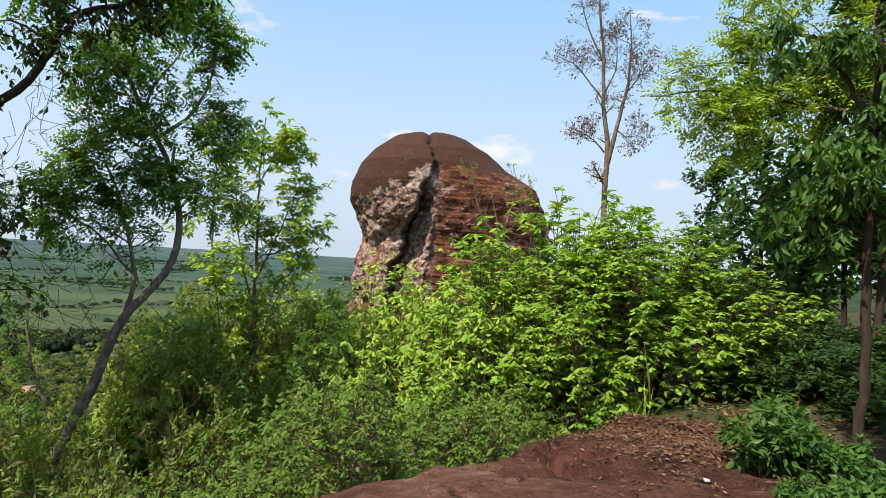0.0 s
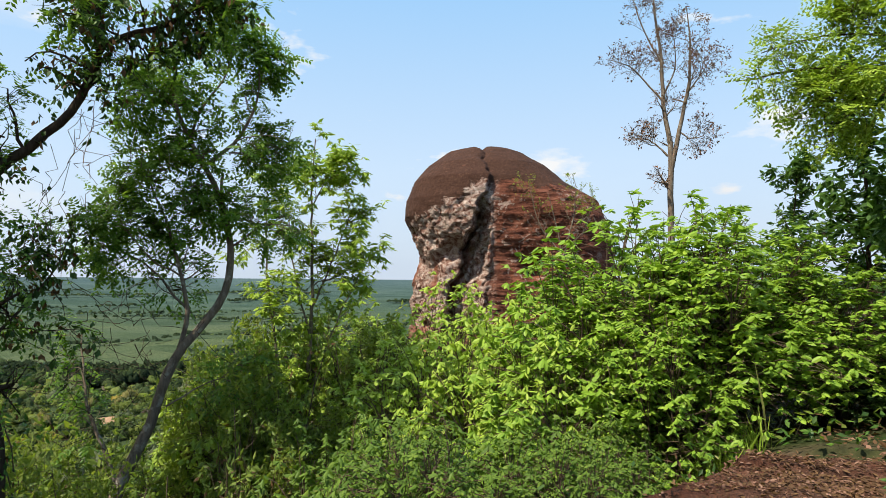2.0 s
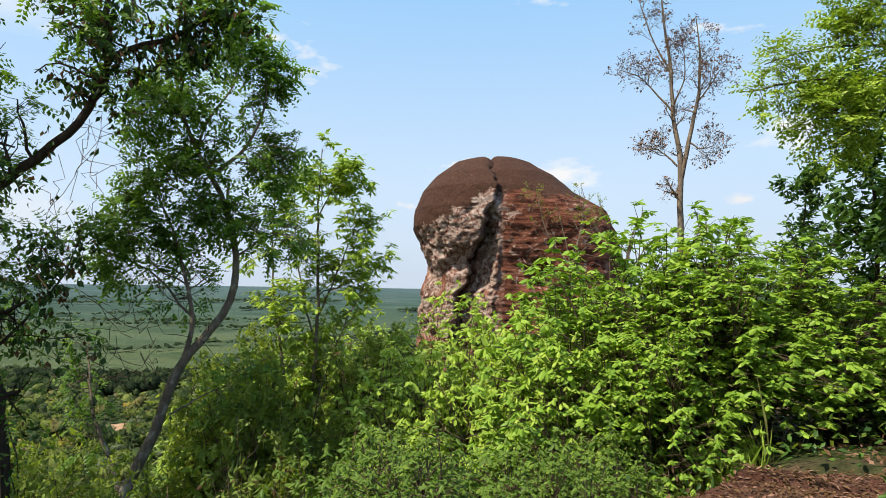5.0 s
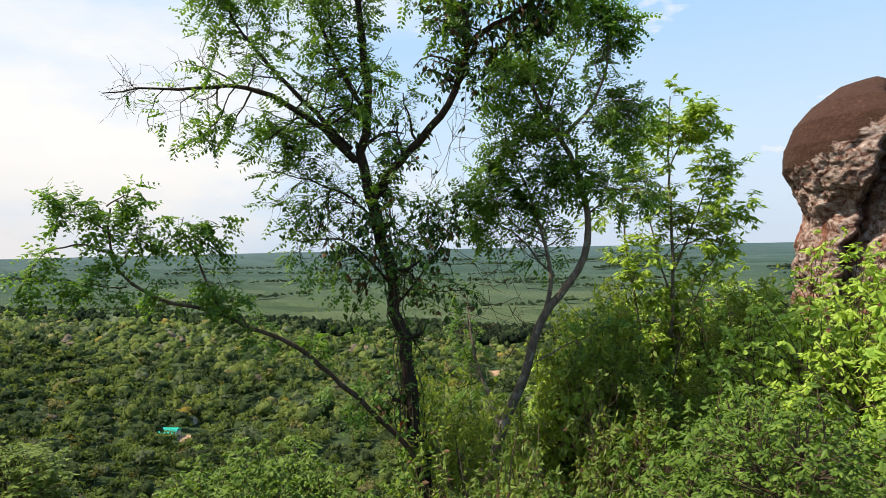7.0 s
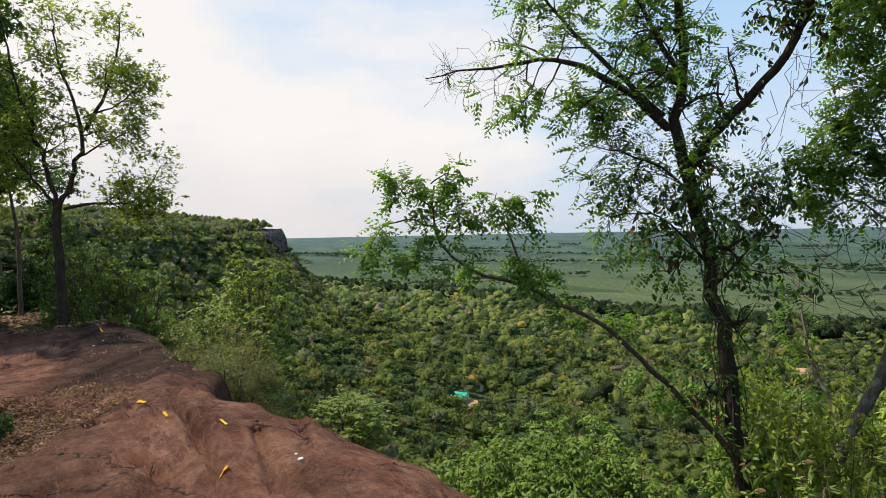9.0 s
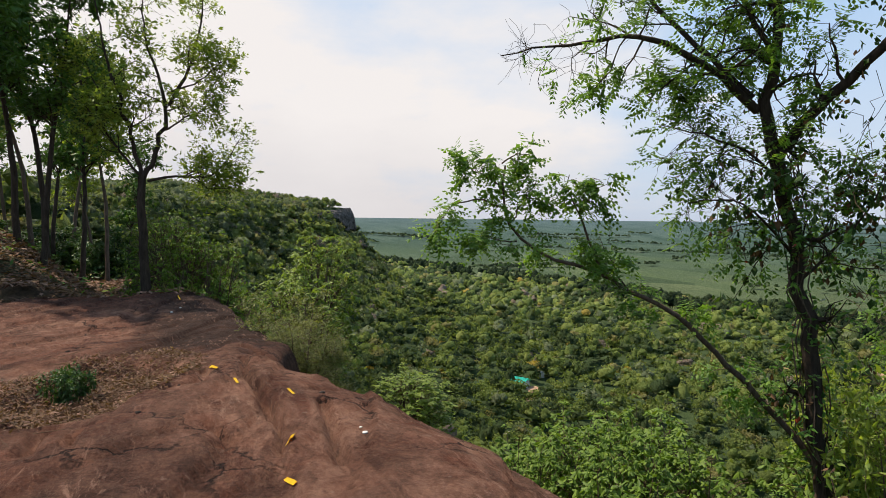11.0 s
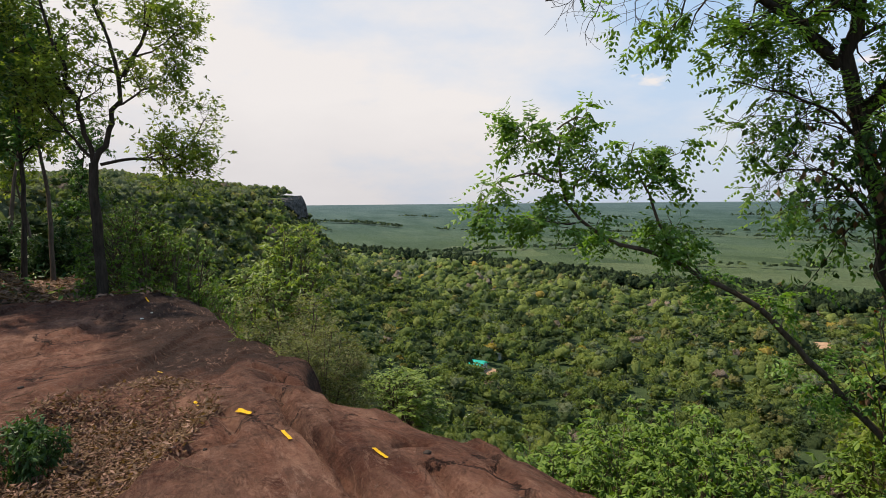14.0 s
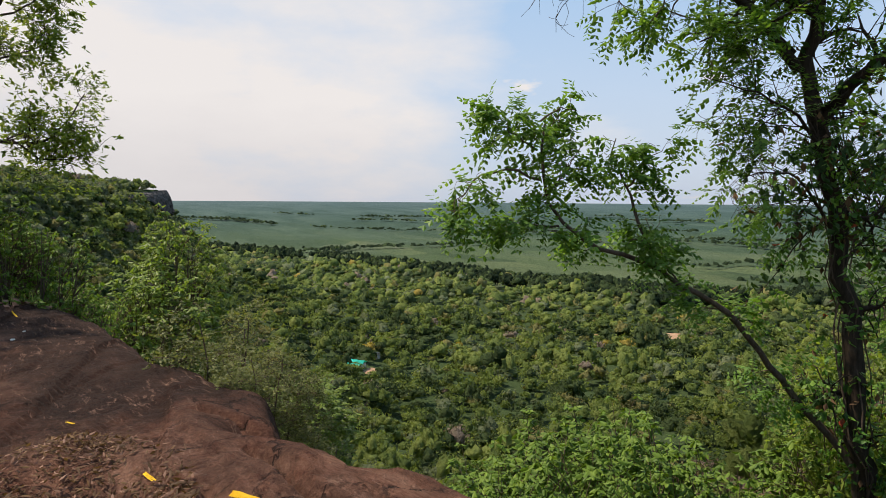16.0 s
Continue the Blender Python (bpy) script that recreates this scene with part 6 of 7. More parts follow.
def grow(ob, tops, tall, rng, done=False):
    """Set a shrub and its copies so that their tops reach the given points; each (point, width factor)."""
    for (x, y, z), wide in tops:
        g = float(land(x, y))
        k = min(max((z - g) / tall, 0.5), 1.3)
        m = Matrix.Translation((x, y, g)) @ Euler((0, 0, rng.uniform(0, 6.28))).to_matrix().to_4x4() @ Matrix.Diagonal((wide * 0.6 + k * 0.4, wide * 0.6 + k * 0.4, k, 1))
        if not done:
            ob.matrix_basis = m
            done = True
        else:
            copy_thing(ob, m)


rng1 = np.random.default_rng(78)
# bright bushes in front of the boulder
grow(dome_bush(301, LEAF_BUSH, "bush", "bright green domed bush with drooping five-fingered leaves", "bushes before the boulder", 4.4, 4.2, 420, 0.155),
     [((2.55, 11.60, 3.20), 1.05), ((1.35, 11.30, 2.25), 0.75), ((3.75, 11.30, 2.70), 0.9), ((4.55, 10.60, 2.00), 0.75), ((1.95, 9.90, 1.35), 0.55),
      ((0.85, 10.40, 1.05), 0.55), ((2.80, 10.40, 2.25), 0.75)], 4.4, rng1)
kind = dome_bush(302, LEAF_LIME, "bush", "lime-green leafy bush on the slope", "bushes before the boulder", 3.4, 3.2, 300, 0.15, 5)
grow(kind, [((-0.40, 19.00, 1.70), 0.75), ((-1.26, 15.95, 0.55), 0.9), ((0.57, 14.99, 0.40), 0.85), ((-1.48, 12.41, -0.10), 0.8), ((-0.37, 11.99, 0.15), 0.8), ((0.69, 9.98, 0.15), 0.6),
            ((-6.18, 17.78, 0.29), 1.0), ((-4.94, 17.14, -0.20), 1.0), ((-4.25, 19.40, -0.08), 1.0), ((-3.08, 17.60, -0.15), 0.9)], 3.4, rng1)
grow(kind, [((-5.59, 13.71, -0.98), 0.8), ((-2.35, 14.10, -0.25), 0.8), ((1.60, 13.60, 0.75), 0.7)], 3.4, rng1, True)
grow(dome_bush(303, LEAF_FRESH, "bush", "fresh green shrub with pointed leaves near the rock", "bushes before the boulder", 2.4, 2.4, 240, 0.115, 5),
     [((-0.60, 8.48, 0.05), 0.8), ((-1.33, 8.40, -0.27), 0.8), ((0.23, 8.00, 0.02), 0.7), ((-1.70, 7.82, -0.50), 0.75), ((-0.80, 6.70, -0.25), 0.65),
      ((0.00, 7.00, -0.20), 0.6), ((0.95, 8.50, 0.05), 0.6), ((-1.87, 10.19, -0.34), 0.9), ((-2.49, 9.68, -0.38), 0.8), ((-0.75, 5.75, -0.25), 0.5),
      ((-1.60, 6.30, -0.45), 0.6), ((0.55, 6.90, -0.20), 0.5), ((1.15, 7.65, -0.05), 0.5), ((-2.45, 5.90, -0.70), 0.6)], 2.4, rng1)
kind = shrub(304, LEAF_SLOPE, BARK_BROWN, "undergrowth_shrub", "thin yellow-green shrub with bare lower stems on the slope", 18, 3.4, 3.0, 0.8, 0.11, 3, 3, dry=0.1)
grow(kind, [((-4.79, 7.62, -0.85), 0.8), ((-4.32, 8.46, -1.10), 0.8), ((-4.45, 11.14, -0.79), 0.9), ((-4.66, 14.26, 0.21), 1.1), ((-3.45, 15.62, 0.44), 1.0), ((-3.47, 6.08, -0.23), 0.7),
            ((-3.04, 7.40, -0.90), 0.8), ((-8.63, 13.15, -2.26), 0.8)], 3.4, rng1)
grow(kind, [((-4.02, 18.42, 0.30), 1.0), ((-4.07, 11.10, -1.44), 0.8),
            ((-2.79, 16.77, 0.09), 0.9)], 3.4, rng1, True)
# pale shrubs that lean out below the brink of the ledge
grow(open_shrub(313, 3.6, LEAF_OLIVE, "sapling", "airy yellow-green sapling with thin brown stems on the slope", "saplings of the slope", 0.12, 3),
     [((-7.29, 12.83, -0.80), 0.9), ((-6.43, 14.43, -0.13), 0.9), ((-5.67, 15.84, 0.45), 0.9), ((-4.88, 12.92, -1.00), 0.8),
      ((-8.73, 12.45, -1.30), 0.9), ((-2.93, 15.59, 0.06), 0.9), ((-5.89, 9.57, -1.70), 0.6), ((-5.60, 13.60, -0.75), 0.9), ((-3.91, 12.40, -1.40), 0.8)], 3.6, rng1)
grow(open_shrub(305, 4.2, LEAF_BRINK, "brink_shrub", "airy pale olive shrub with thin stems below the brink", "shrubs along the brink", 0.072), [((-11.90, 2.60, 0.35), 0.95), ((-11.15, 2.75, 0.05), 0.85), ((-10.45, 2.45, -0.25), 0.7), ((-13.0, 3.3, -0.15), 0.9), ((-13.81, 2.67, 0.25), 0.9),
                           ((-16.36, 2.45, 0.13), 0.9), ((-19.39, 2.37, 0.10), 0.9), ((-9.75, 2.75, -0.95), 0.55)], 4.2, rng1)
grow(dome_bush(306, LEAF_SLOPE, "brink_shrub", "yellow-green leafy bush rising over the brink", "shrubs along the brink", 5.0, 3.4, 300, 0.19, 5, 0),
     [((-25.15, 4.53, 0.30), 0.95), ((-22.11, 8.27, -4.69), 1.2), ((-26.97, 5.72, -0.68), 0.8)], 5.0, rng1)
grow(dome_bush(312, LEAF_FRESH, "brink_shrub", "dense green bush beside the dark trunk at the ledge's end", "shrubs along the brink", 3.2, 2.8, 420, 0.10, 5, 0),
     [((-22.47, 0.86, 1.49), 1.0), ((-23.44, 1.80, 0.94), 0.9), ((-20.96, 0.24, 0.78), 0.7), ((-20.46, 1.11, 0.46), 0.7), ((-20.92, 2.04, 0.17), 0.6)], 3.2, rng1)
# the near slope under the leaning tree
grow(dome_bush(307, LEAF_FRESH, "slope_shrub", "leafy green bush covering the steep slope", "shrubs of the slope", 3.6, 3.2, 280, 0.15, 6),
     [((-12.75, 7.64, -3.38), 0.9), ((-12.37, 8.86, -2.75), 1.0), ((-11.90, 10.02, -2.20), 1.1), ((-14.15, 7.38, -4.44), 0.8), ((-10.40, 8.10, -1.65), 0.75),
      ((-9.60, 8.95, -1.40), 0.75), ((-11.25, 7.35, -2.75), 0.75), ((-10.90, 9.50, -1.60), 0.8), ((-8.70, 7.30, -1.75), 0.6), ((-7.62, 14.94, -1.38), 0.9), ((-9.04, 12.84, -1.20), 0.9)], 3.6, rng1)
# low growth at the clearing's right
grow(shrub(308, LEAF_SHADE, BARK_BROWN, "low_shrub", "low broad-leaved plant beside the bare rock", 16, 1.3, 1.4, 0.4, 0.16, 3, 3, "plants beside the clearing"),
     [((3.05, 5.63, 0.37), 0.6), ((3.54, 6.04, 0.82), 0.9), ((3.48, 5.37, 0.90), 0.9), ((3.22, 4.58, 0.87), 0.8), ((2.72, 4.67, 0.45), 0.5), ((2.71, 4.20, 0.63), 0.6), ((4.04, 7.48, 0.78), 0.8)], 1.3, rng1)
# leaves coloured dark to stand in for shade under the trees
kind = shrub(309, LEAF_DARK, BARK_DARK, "undergrowth_shrub", "leafy shrub under the trees, shade put into its dark leaf colour", 20, 2.6, 2.8, 0.7, 0.16, 3, 4, "shrubs under the trees")
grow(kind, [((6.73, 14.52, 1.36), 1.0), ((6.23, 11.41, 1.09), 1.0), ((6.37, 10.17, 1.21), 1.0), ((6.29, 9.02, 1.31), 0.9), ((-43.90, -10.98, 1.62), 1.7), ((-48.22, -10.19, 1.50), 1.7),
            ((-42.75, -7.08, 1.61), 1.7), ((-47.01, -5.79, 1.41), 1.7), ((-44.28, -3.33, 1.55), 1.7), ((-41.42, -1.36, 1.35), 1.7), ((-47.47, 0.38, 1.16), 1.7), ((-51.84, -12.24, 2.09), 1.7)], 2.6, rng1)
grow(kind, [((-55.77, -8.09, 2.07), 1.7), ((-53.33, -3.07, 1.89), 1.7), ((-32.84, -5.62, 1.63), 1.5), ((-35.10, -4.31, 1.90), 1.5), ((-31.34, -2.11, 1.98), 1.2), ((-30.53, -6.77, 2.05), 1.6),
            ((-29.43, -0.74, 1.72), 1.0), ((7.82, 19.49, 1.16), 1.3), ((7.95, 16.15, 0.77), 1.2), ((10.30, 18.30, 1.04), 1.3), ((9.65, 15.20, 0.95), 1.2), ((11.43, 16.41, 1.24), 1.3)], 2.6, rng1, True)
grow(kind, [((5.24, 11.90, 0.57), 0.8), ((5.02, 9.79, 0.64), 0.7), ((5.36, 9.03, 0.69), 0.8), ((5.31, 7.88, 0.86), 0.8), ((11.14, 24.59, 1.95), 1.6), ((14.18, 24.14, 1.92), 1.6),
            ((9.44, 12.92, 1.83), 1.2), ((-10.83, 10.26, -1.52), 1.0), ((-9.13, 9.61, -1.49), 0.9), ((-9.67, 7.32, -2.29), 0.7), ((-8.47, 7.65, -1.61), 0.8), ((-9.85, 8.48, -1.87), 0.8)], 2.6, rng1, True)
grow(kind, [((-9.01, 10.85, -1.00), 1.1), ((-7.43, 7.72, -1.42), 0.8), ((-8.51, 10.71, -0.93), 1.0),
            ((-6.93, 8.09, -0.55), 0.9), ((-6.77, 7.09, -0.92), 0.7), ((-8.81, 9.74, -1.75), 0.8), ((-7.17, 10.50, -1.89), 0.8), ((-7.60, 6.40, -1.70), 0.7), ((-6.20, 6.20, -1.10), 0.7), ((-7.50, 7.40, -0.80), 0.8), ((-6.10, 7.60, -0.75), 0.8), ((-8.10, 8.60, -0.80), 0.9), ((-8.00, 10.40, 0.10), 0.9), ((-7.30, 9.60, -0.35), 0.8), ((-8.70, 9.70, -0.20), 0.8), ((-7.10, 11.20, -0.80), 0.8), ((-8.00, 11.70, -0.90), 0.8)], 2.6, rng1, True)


# ---- ground cover, litter and grass ----
def scatter_leaves(name, label, category, seed, x, y, z, size, mats, flat=0.25, slim=0.5):
    rng = np.random.default_rng(seed)
    n = len(x)
    a = rng.uniform(0, 6.28, n)
    way = np.stack([np.cos(a), np.sin(a), rng.normal(0, flat, n)], 1)
    up = np.array([0, 0, 1.0]) + rng.normal(0, flat, (n, 3))
    L = size * rng.uniform(0.6, 1.3, n)
    v = leaf_quads(np.stack([x, y, z], 1), way, up, L, L * slim, rng.uniform(-0.3, 0.3))
    ob = new(name, mesh_of(name, v, quads_of(v), mats, False, rng.integers(0, len(mats), n)))
    return tagged(ob, label, category, kind="stuff")


def litter():
    rng = np.random.default_rng(501)
    # in the hollow of the rock
    (cx, cy), r = PIT
    n = 15000
    a, q = rng.uniform(0, 6.28, n), rng.uniform(0, 1, n) ** 0.55 * r * 1.1
    u, w = np.cos(a) * q * 2.2, np.sin(a) * q
    x, y = cx - 0.95 * u + 0.31 * w, cy + 0.31 * u + 0.95 * w
    keep = 0.25 + 1.1 * waves(x, y, 502, 2.0, 4) > rng.uniform(-0.4, 0.4, n)
    x, y = x[keep], y[keep]
    scatter_leaves("leaf_litter", "dry tan leaves and stalks gathered in a hollow of the rock", "leaf litter", 503, x, y,
                   rock_height(x, y) + rng.uniform(0.004, 0.06, len(x)), 0.05, [LEAF_TAN, LEAF_DRY, LEAF_DRY], 0.5, 0.30)
    # on the rock below the bushes
    n = 7000
    x, y = rng.normal(3.2, 1.1, n), rng.normal(6.5, 0.75, n)
    keep = (bare(x, y) > 0.15) & (waves(x, y, 504, 1.6, 3) > -0.25)
    x, y = x[keep], y[keep]
    scatter_leaves("leaf_litter", "fallen brown leaves strewn over the rock below the bushes", "leaf litter", 505, x, y,
                   np.maximum(rock_height(x, y), height(x, y) - 1.2 * bare(x, y)) + rng.uniform(0.004, 0.04, len(x)), 0.06, [LEAF_TAN, LEAF_DRY, LEAF_DRY], 0.3, 0.4)
    # below the trees beside the clearing
    n = 6000
    x, y = rng.uniform(3.5, 12, n), rng.uniform(1.5, 10, n)
    keep = bare(x, y) < 0.9
    x, y = x[keep], y[keep]
    scatter_leaves("leaf_litter", "brown fallen leaves under the trees beside the clearing", "leaf litter", 508, x, y,
                   np.maximum(height(x, y) - 1.2 * bare(x, y), np.where(bare(x, y) > 0.3, rock_height(x, y), -9)) + rng.uniform(0.004, 0.04, len(x)), 0.09, [LEAF_TAN, LEAF_DRY, LEAF_DRY], 0.3, 0.45)
    # forest floor beyond the ledge
    n = 42000
    x, y = rng.uniform(-33, -14.5, n), rng.uniform(-11, 1.4, n)
    keep = (off_edge(x, y) < 0.2) & (bare(x, y) < 0.75)
    x, y = x[keep], y[keep]
    scatter_leaves("leaf_litter", "brown and tan leaves covering the woodland floor", "leaf litter", 506, x, y,
                   np.maximum(land(x, y), height(x, y) - 1.2 * bare(x, y)) + rng.uniform(0.01, 0.06, len(x)), 0.15, [LEAF_TAN, LEAF_DRY, LEAF_TAN, LEAF_DRY], 0.3, 0.5)
    # green cover of the slope round the ledge
    n = 90000
    x, y = rng.uniform(-42, 12, n), rng.uniform(-6, 34, n)
    s = off_edge(x, y)
    keep = (s > -9) & (s < 22) & (bare(x, y) < 0.1) & (np.hypot(x, y) < 42) & ~((x < -13) & (s < 0) & (rng.uniform(0, 1, n) < 0.85))
    x, y = x[keep], y[keep]
    scatter_leaves("ground_cover", "low mixed green plants covering the slope", "ground cover", 507, x, y,
                   height(x, y) + rng.uniform(0.0, 0.5, len(x)) ** 1.3, 0.055 + 0.0065 * np.hypot(x, y), [LEAF_SHADE, LEAF_DARK, LEAF_MID, LEAF_DRY, LEAF_OLIVE], 0.6, 0.42)


litter()


def grass(name, label, cx, cy, spread, n, tall, seed, mat):
    """Blades and stalks, each a thin upright leaf."""
    rng = np.random.default_rng(seed)
    x, y = cx + rng.normal(0, spread[0], n).clip(-2 * spread[0], 2 * spread[0]), cy + rng.normal(0, spread[1], n).clip(-2 * spread[1], 2 * spread[1])
    keep = bare(x, y) < (0.02 if tall > 0.3 else 0.6)
    x, y = x[keep], y[keep]
    n = len(x)
    z = np.maximum(height(x, y) - 1.2 * bare(x, y), np.where(bare(x, y) > 0.5, rock_height(x, y), -99))
    way = np.stack([rng.normal(0, 0.35, n), rng.normal(0, 0.35, n), np.ones(n)], 1)
    L = tall * rng.uniform(0.4, 1.2, n)
    v = leaf_quads(np.stack([x, y, z], 1), way, rng.normal(size=(n, 3)), L, 0.014 + 0.012 * L)
    tagged(new(name, mesh_of(name, v, quads_of(v), mat)), label, "grass", kind="stuff")


grass("dry_grass", "thin straw-coloured grass along the end of the ledge", -15.6, 0.7, (1.3, 0.4), 900, 0.28, 511, GRASS)
grass("dry_grass", "thin grass and dead stalks in front of the boulder", 0.28, 14.00, (1.4, 2.5), 2600, 1.1, 512, GRASS)
grass("bamboo_grass", "narrow-leaved bamboo grass at the foot of the bush", 1.77, 9.33, (0.6, 0.35), 1200, 0.5, 513, LEAF_LIME)


def stalks():
    """Bare stalks and fallen twigs."""
    rng = np.random.default_rng(521)
    for name, label, c, n, spread, tall in (
            ("dead_stalks", "dead pale stalks under the bush", (3.25, 10.51, 0.25), 60, 0.8, 1.1),
            ("fallen_twigs", "dry twigs lying in the hollow of the rock", (*PIT[0], 0), 220, 0.62, 0.0)):
        rods = []
        for _ in range(n):
            x, y = c[0] + rng.normal(0, spread), c[1] + rng.normal(0, spread * 0.5)
            z = float(land(x, y)) + 0.02
            if tall:
                d = unit(np.array([rng.normal(0, 0.5), rng.normal(0, 0.5), 1.0])) * tall * rng.uniform(0.5, 1.2)
            else:
                a = rng.uniform(0, 6.28)
                d = np.array([np.cos(a), np.sin(a), rng.uniform(0, 0.2)]) * rng.uniform(0.08, 0.32)
            p = np.array([x, y, z])
            rods.append((np.stack([p, p + d * 0.5 + rng.normal(0, 0.03, 3) * (1 if tall else 0.3), p + d]), np.array([0.005, 0.004, 0.002]) * (1 if tall else 0.7), 4))
        v, f = tubes(rods)
        tagged(new(name, mesh_of(name, v, f, BARK_RED if not tall else BARK_GREY, True)), label, "twigs", kind="stuff")


stalks()

# ---- the plant in the hollow ----
grow(shrub(310, LEAF_DARK, BARK_DARK, "hollow_plant", "small dark green plant growing in the rock's hollow", 4, 0.5, 0.8, 0.2, 0.06, 3, 3, ""),
     [((-7.27, -0.22, 0.16), 0.5)], 0.5, rng1)
grow(shrub(311, LEAF_DARK, BARK_DARK, "seedling", "small green seedling among the dry leaves", 3, 0.3, 0.5, 0.14, 0.06, 3, 3, ""),
     [((-7.85, -0.33, 0.1), 0.7)], 0.3, rng1)

# ---- paint marks and pebbles on the rock ----
YELLOW = plain_mat("yellow_paint", (0.78, 0.50, 0.03), 0.55, 0.18, 30)


def mark(middle, a, b, wide):
    """A dab of yellow paint, lying on the stone."""
    a, b = np.array(a), np.array(b)
    d = (b - a) * 0.85
    n = np.array([-d[1], d[0]]) / np.linalg.norm(d) * wide * 0.25
    o = np.array(middle) - d / 2
    g = np.array([o + d * u + n * w for u in np.linspace(0, 1, 6) for w in (-1, 0, 1)])
    q = np.column_stack([g - o, np.ones(len(g))])
    tilt = np.linalg.lstsq(q, rock_height(g[:, 0], g[:, 1]), rcond=None)[0]
    bm = bmesh.new()
    k = 8
    rows = []
    for i in range(k + 1):
        row = []
        for j in (-1, -0.33, 0.33, 1):
            p = o + d * (i / k + 0.008 * math.sin(j * 2 + i)) + n * (j * (1 + 0.07 * math.sin(i * 7.3 + j * 2.1)))
            row.append(bm.verts.new((p[0], p[1], max(float(tilt @ np.array([p[0] - o[0], p[1] - o[1], 1.0])), float(rock_height(p[0], p[1]))) + 0.013)))
        rows.append(row)
    for r0, r1 in zip(rows[:-1], rows[1:]):
        for j in range(3):
            bm.faces.new((r0[j], r1[j], r1[j + 1], r0[j + 1]))
    bmesh.ops.solidify(bm, geom=bm.faces[:], thickness=0.012)
    me = bpy.data.meshes.new("paint_mark")
    bm.to_mesh(me)
    bm.free()
    me.materials.append(YELLOW)
    tagged(new("paint_mark", me), "short yellow painted trail mark on the rock", "paint mark", "yellow trail marks")


for c, a, b, w in (((-9.54, 0.58), (-9.33, 0.55), (-9.15, 0.59), 0.035), ((-8.03, 0.79), (-8.13, 0.77), (-7.96, 0.80), 0.04),
                ((-7.13, 1.01), (-7.70, 1.05), (-7.46, 1.12), 0.05), ((-6.60, 1.18), (-7.06, 1.26), (-6.88, 1.28), 0.05),
                ((-6.05, 1.58), (-6.49, 1.72), (-6.31, 1.75), 0.05), ((-5.00, 1.42), (-5.55, 1.51), (-5.33, 1.53), 0.055),
                ((-4.40, 1.33), (-4.74, 1.35), (-4.57, 1.39), 0.055), ((-15.99, 0.60), (-14.47, 0.54), (-14.12, 0.60), 0.05)):
    mark(c, a, b, w)

PEBBLE = plain_mat("pale_pebble", (0.6, 0.56, 0.5), 0.8, 0.2, 40)
HOLE_SHADE = plain_mat("hole_shade", (0.035, 0.026, 0.022), 0.9, 0.4, 30)


def pebble(x, y, r, mat, label, seed):
    bm = bmesh.new()
    bmesh.ops.create_icosphere(bm, subdivisions=2, radius=r)
    for v in bm.verts:
        v.co *= 1 + 0.25 * noise.noise(v.co * (1.3 / r) + Vector((seed, 0, 0)))
        v.co.z *= 0.45
    for f in bm.faces:
        f.smooth = True
    me = bpy.data.meshes.new("pebble")
    bm.to_mesh(me)
    bm.free()
    me.materials.append(mat)
    ob = tagged(new("pebble", me), label, "pebble", "pebbles on the rock")
    ob.location = (x, y, float(rock_height(x, y)) + r * 0.25)


for i, (p, r) in enumerate((((-14.33, 0.48), 0.05), ((-14.73, 0.64), 0.04), ((-4.94, 1.92), 0.035), ((-5.09, 1.93), 0.02), ((-7.64, 0.56), 0.02),
                            ((-7.37, 0.50), 0.03), ((2.29, 5.27), 0.05))):
    pebble(*p, r * 0.6, PEBBLE, "small pale pebble lying on the rock", i)
# dark lumps added where the rock has small holes, coloured like their shade
for i, (p, r) in enumerate((((-9.16, -0.52), 0.04), ((-5.82, 0.44), 0.03), ((-6.56, 0.71), 0.02), ((-5.94, 1.82), 0.035))):
    pebble(*p, r * 0.7, HOLE_SHADE, "dark knob of stone sitting in the rock", i + 20)


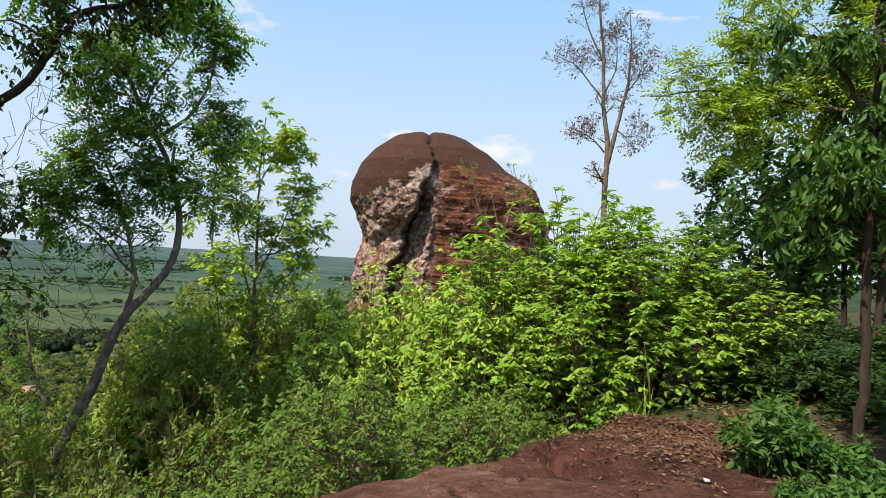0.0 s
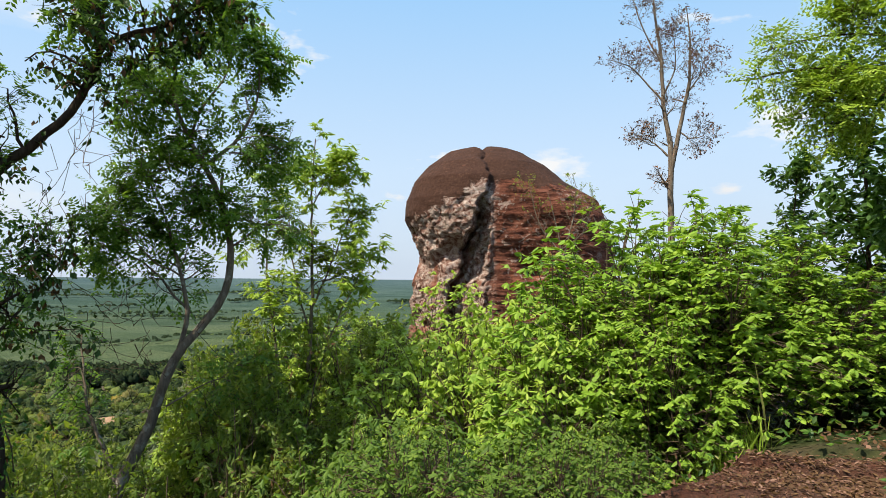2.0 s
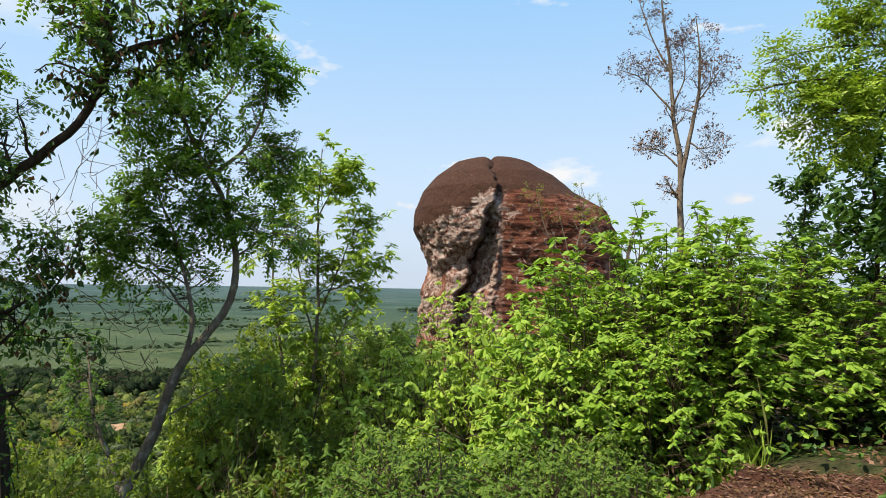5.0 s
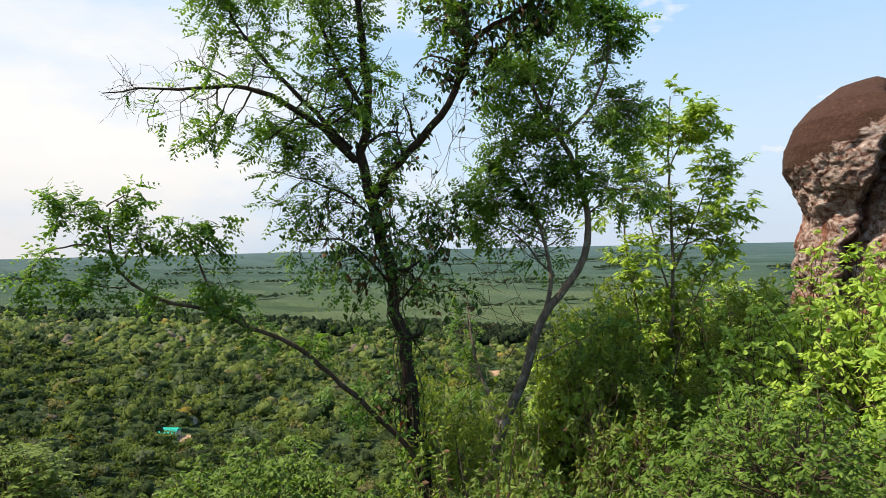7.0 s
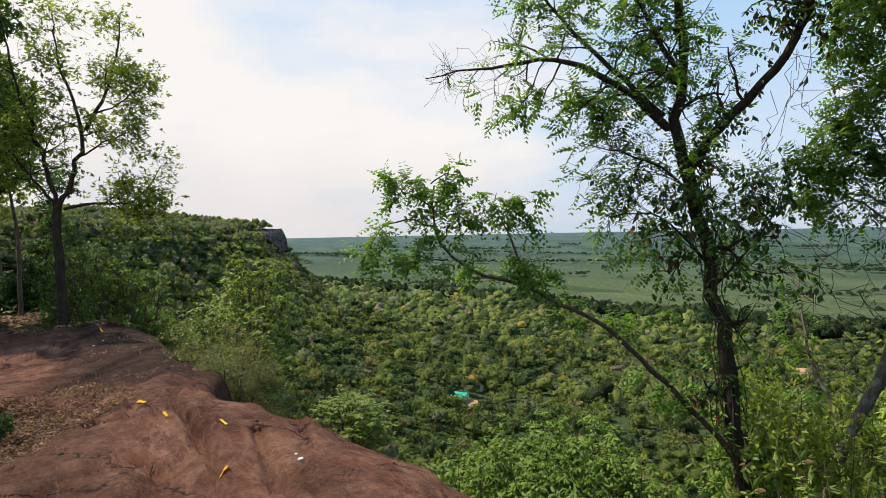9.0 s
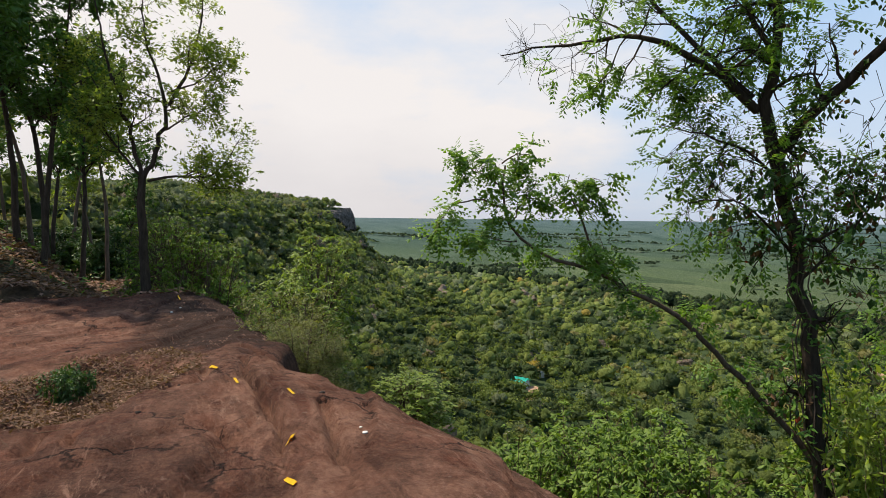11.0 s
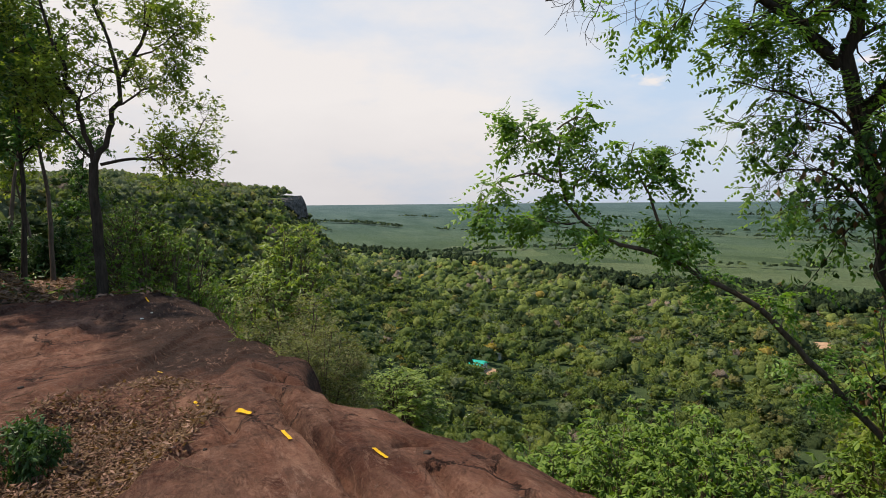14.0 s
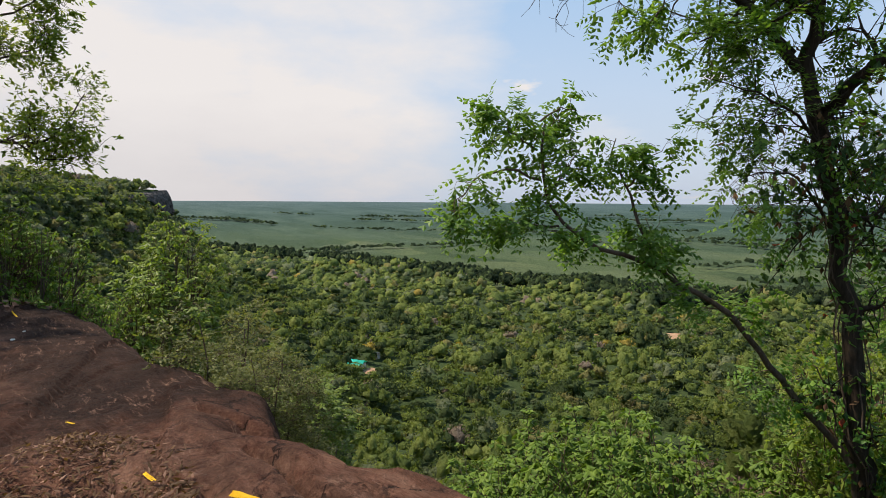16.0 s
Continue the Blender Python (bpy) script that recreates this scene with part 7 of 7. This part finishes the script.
# ---- roofs in the valley ----
def cottage(name, label, x, y, w, d, h, roof_mat, wall_mat, turn):
    z = float(height(x, y))
    e = tagged(new(name), label, "building")
    e.matrix_basis = pose(x, y, z, 0, 0, turn)
    bm = bmesh.new()
    bmesh.ops.create_cube(bm, size=1, matrix=Matrix.Translation((0, 0, h / 2 - 1)) @ Matrix.Diagonal((w, d, h + 2, 1)))
    me = bpy.data.meshes.new("wall")
    bm.to_mesh(me), bm.free(), me.materials.append(wall_mat)
    new("wall", me).parent = e
    bm = bmesh.new()
    pts = [(-w / 2 - 1, -d / 2 - 1, h), (w / 2 + 1, -d / 2 - 1, h), (w / 2 + 1, 0, h + d * 0.3), (-w / 2 - 1, 0, h + d * 0.3), (-w / 2 - 1, d / 2 + 1, h), (w / 2 + 1, d / 2 + 1, h)]
    vs = [bm.verts.new(p) for p in pts]
    bm.faces.new((vs[0], vs[1], vs[2], vs[3])), bm.faces.new((vs[3], vs[2], vs[5], vs[4]))
    bmesh.ops.solidify(bm, geom=bm.faces[:], thickness=0.25)
    me = bpy.data.meshes.new("roof")
    bm.to_mesh(me), bm.free(), me.materials.append(roof_mat)
    new("roof", me).parent = e


TURQUOISE = plain_mat("turquoise_sheet", (0.02, 0.50, 0.40), 0.45, 0.1, 0.5)
PALE_ROOF = plain_mat("pale_sheet", (0.62, 0.60, 0.56), 0.6, 0.15, 0.5)
PALE_WALL = plain_mat("pale_wall", (0.5, 0.45, 0.4), 0.8, 0.15, 0.5)
EARTH = plain_mat("bare_earth", (0.30, 0.19, 0.12), 0.95, 0.3, 0.2)
cottage("turquoise_house", "low house with a bright turquoise metal roof among the trees", *HOUSE, 12, 10, 4.2, TURQUOISE, PALE_WALL, 35)
cottage("pale_house", "small house with a pale roof among the trees", -475.9, 285.4, 6, 5, 4.0, PALE_ROOF, PALE_WALL, 20)
cottage("pale_house", "small pale-roofed hut half hidden by trees", -343.1, 182.5, 5, 4, 4, PALE_ROOF, PALE_WALL, 60)


def clearing(x, y, long, broad, label):
    """A ragged patch of bare earth that follows the ground."""
    rings, turns = 9, 40
    a = np.linspace(0, 2 * np.pi, turns, endpoint=False)
    q = np.linspace(0, 1, rings)[:, None] * (1 + 0.22 * np.sin(3 * a + x) + 0.12 * np.sin(7 * a))[None]
    u = np.arctan2(y, x) + np.pi / 2
    px = x + q * (np.cos(a) * long * np.cos(u) - np.sin(a) * broad * np.sin(u))
    py = y + q * (np.cos(a) * long * np.sin(u) + np.sin(a) * broad * np.cos(u))
    v = np.stack([px, py, height(px, py) + 1.4 - 1.6 * np.linspace(0, 1, rings)[:, None] ** 6], -1).reshape(-1, 3)
    i = np.arange(rings - 1)[:, None] * turns + np.arange(turns)
    j = np.arange(rings - 1)[:, None] * turns + (np.arange(turns) + 1) % turns
    f = np.stack([i, j, j + turns, i + turns], -1).reshape(-1, 4)
    tagged(new("clearing", mesh_of("clearing", v, f, EARTH, True)), label, "bare ground", kind="structure")


for spot, label in zip(CLEARINGS, ("patch of bare tan earth in the valley woodland", "reddish bare yard beside the turquoise-roofed house")):
    clearing(*spot, label)
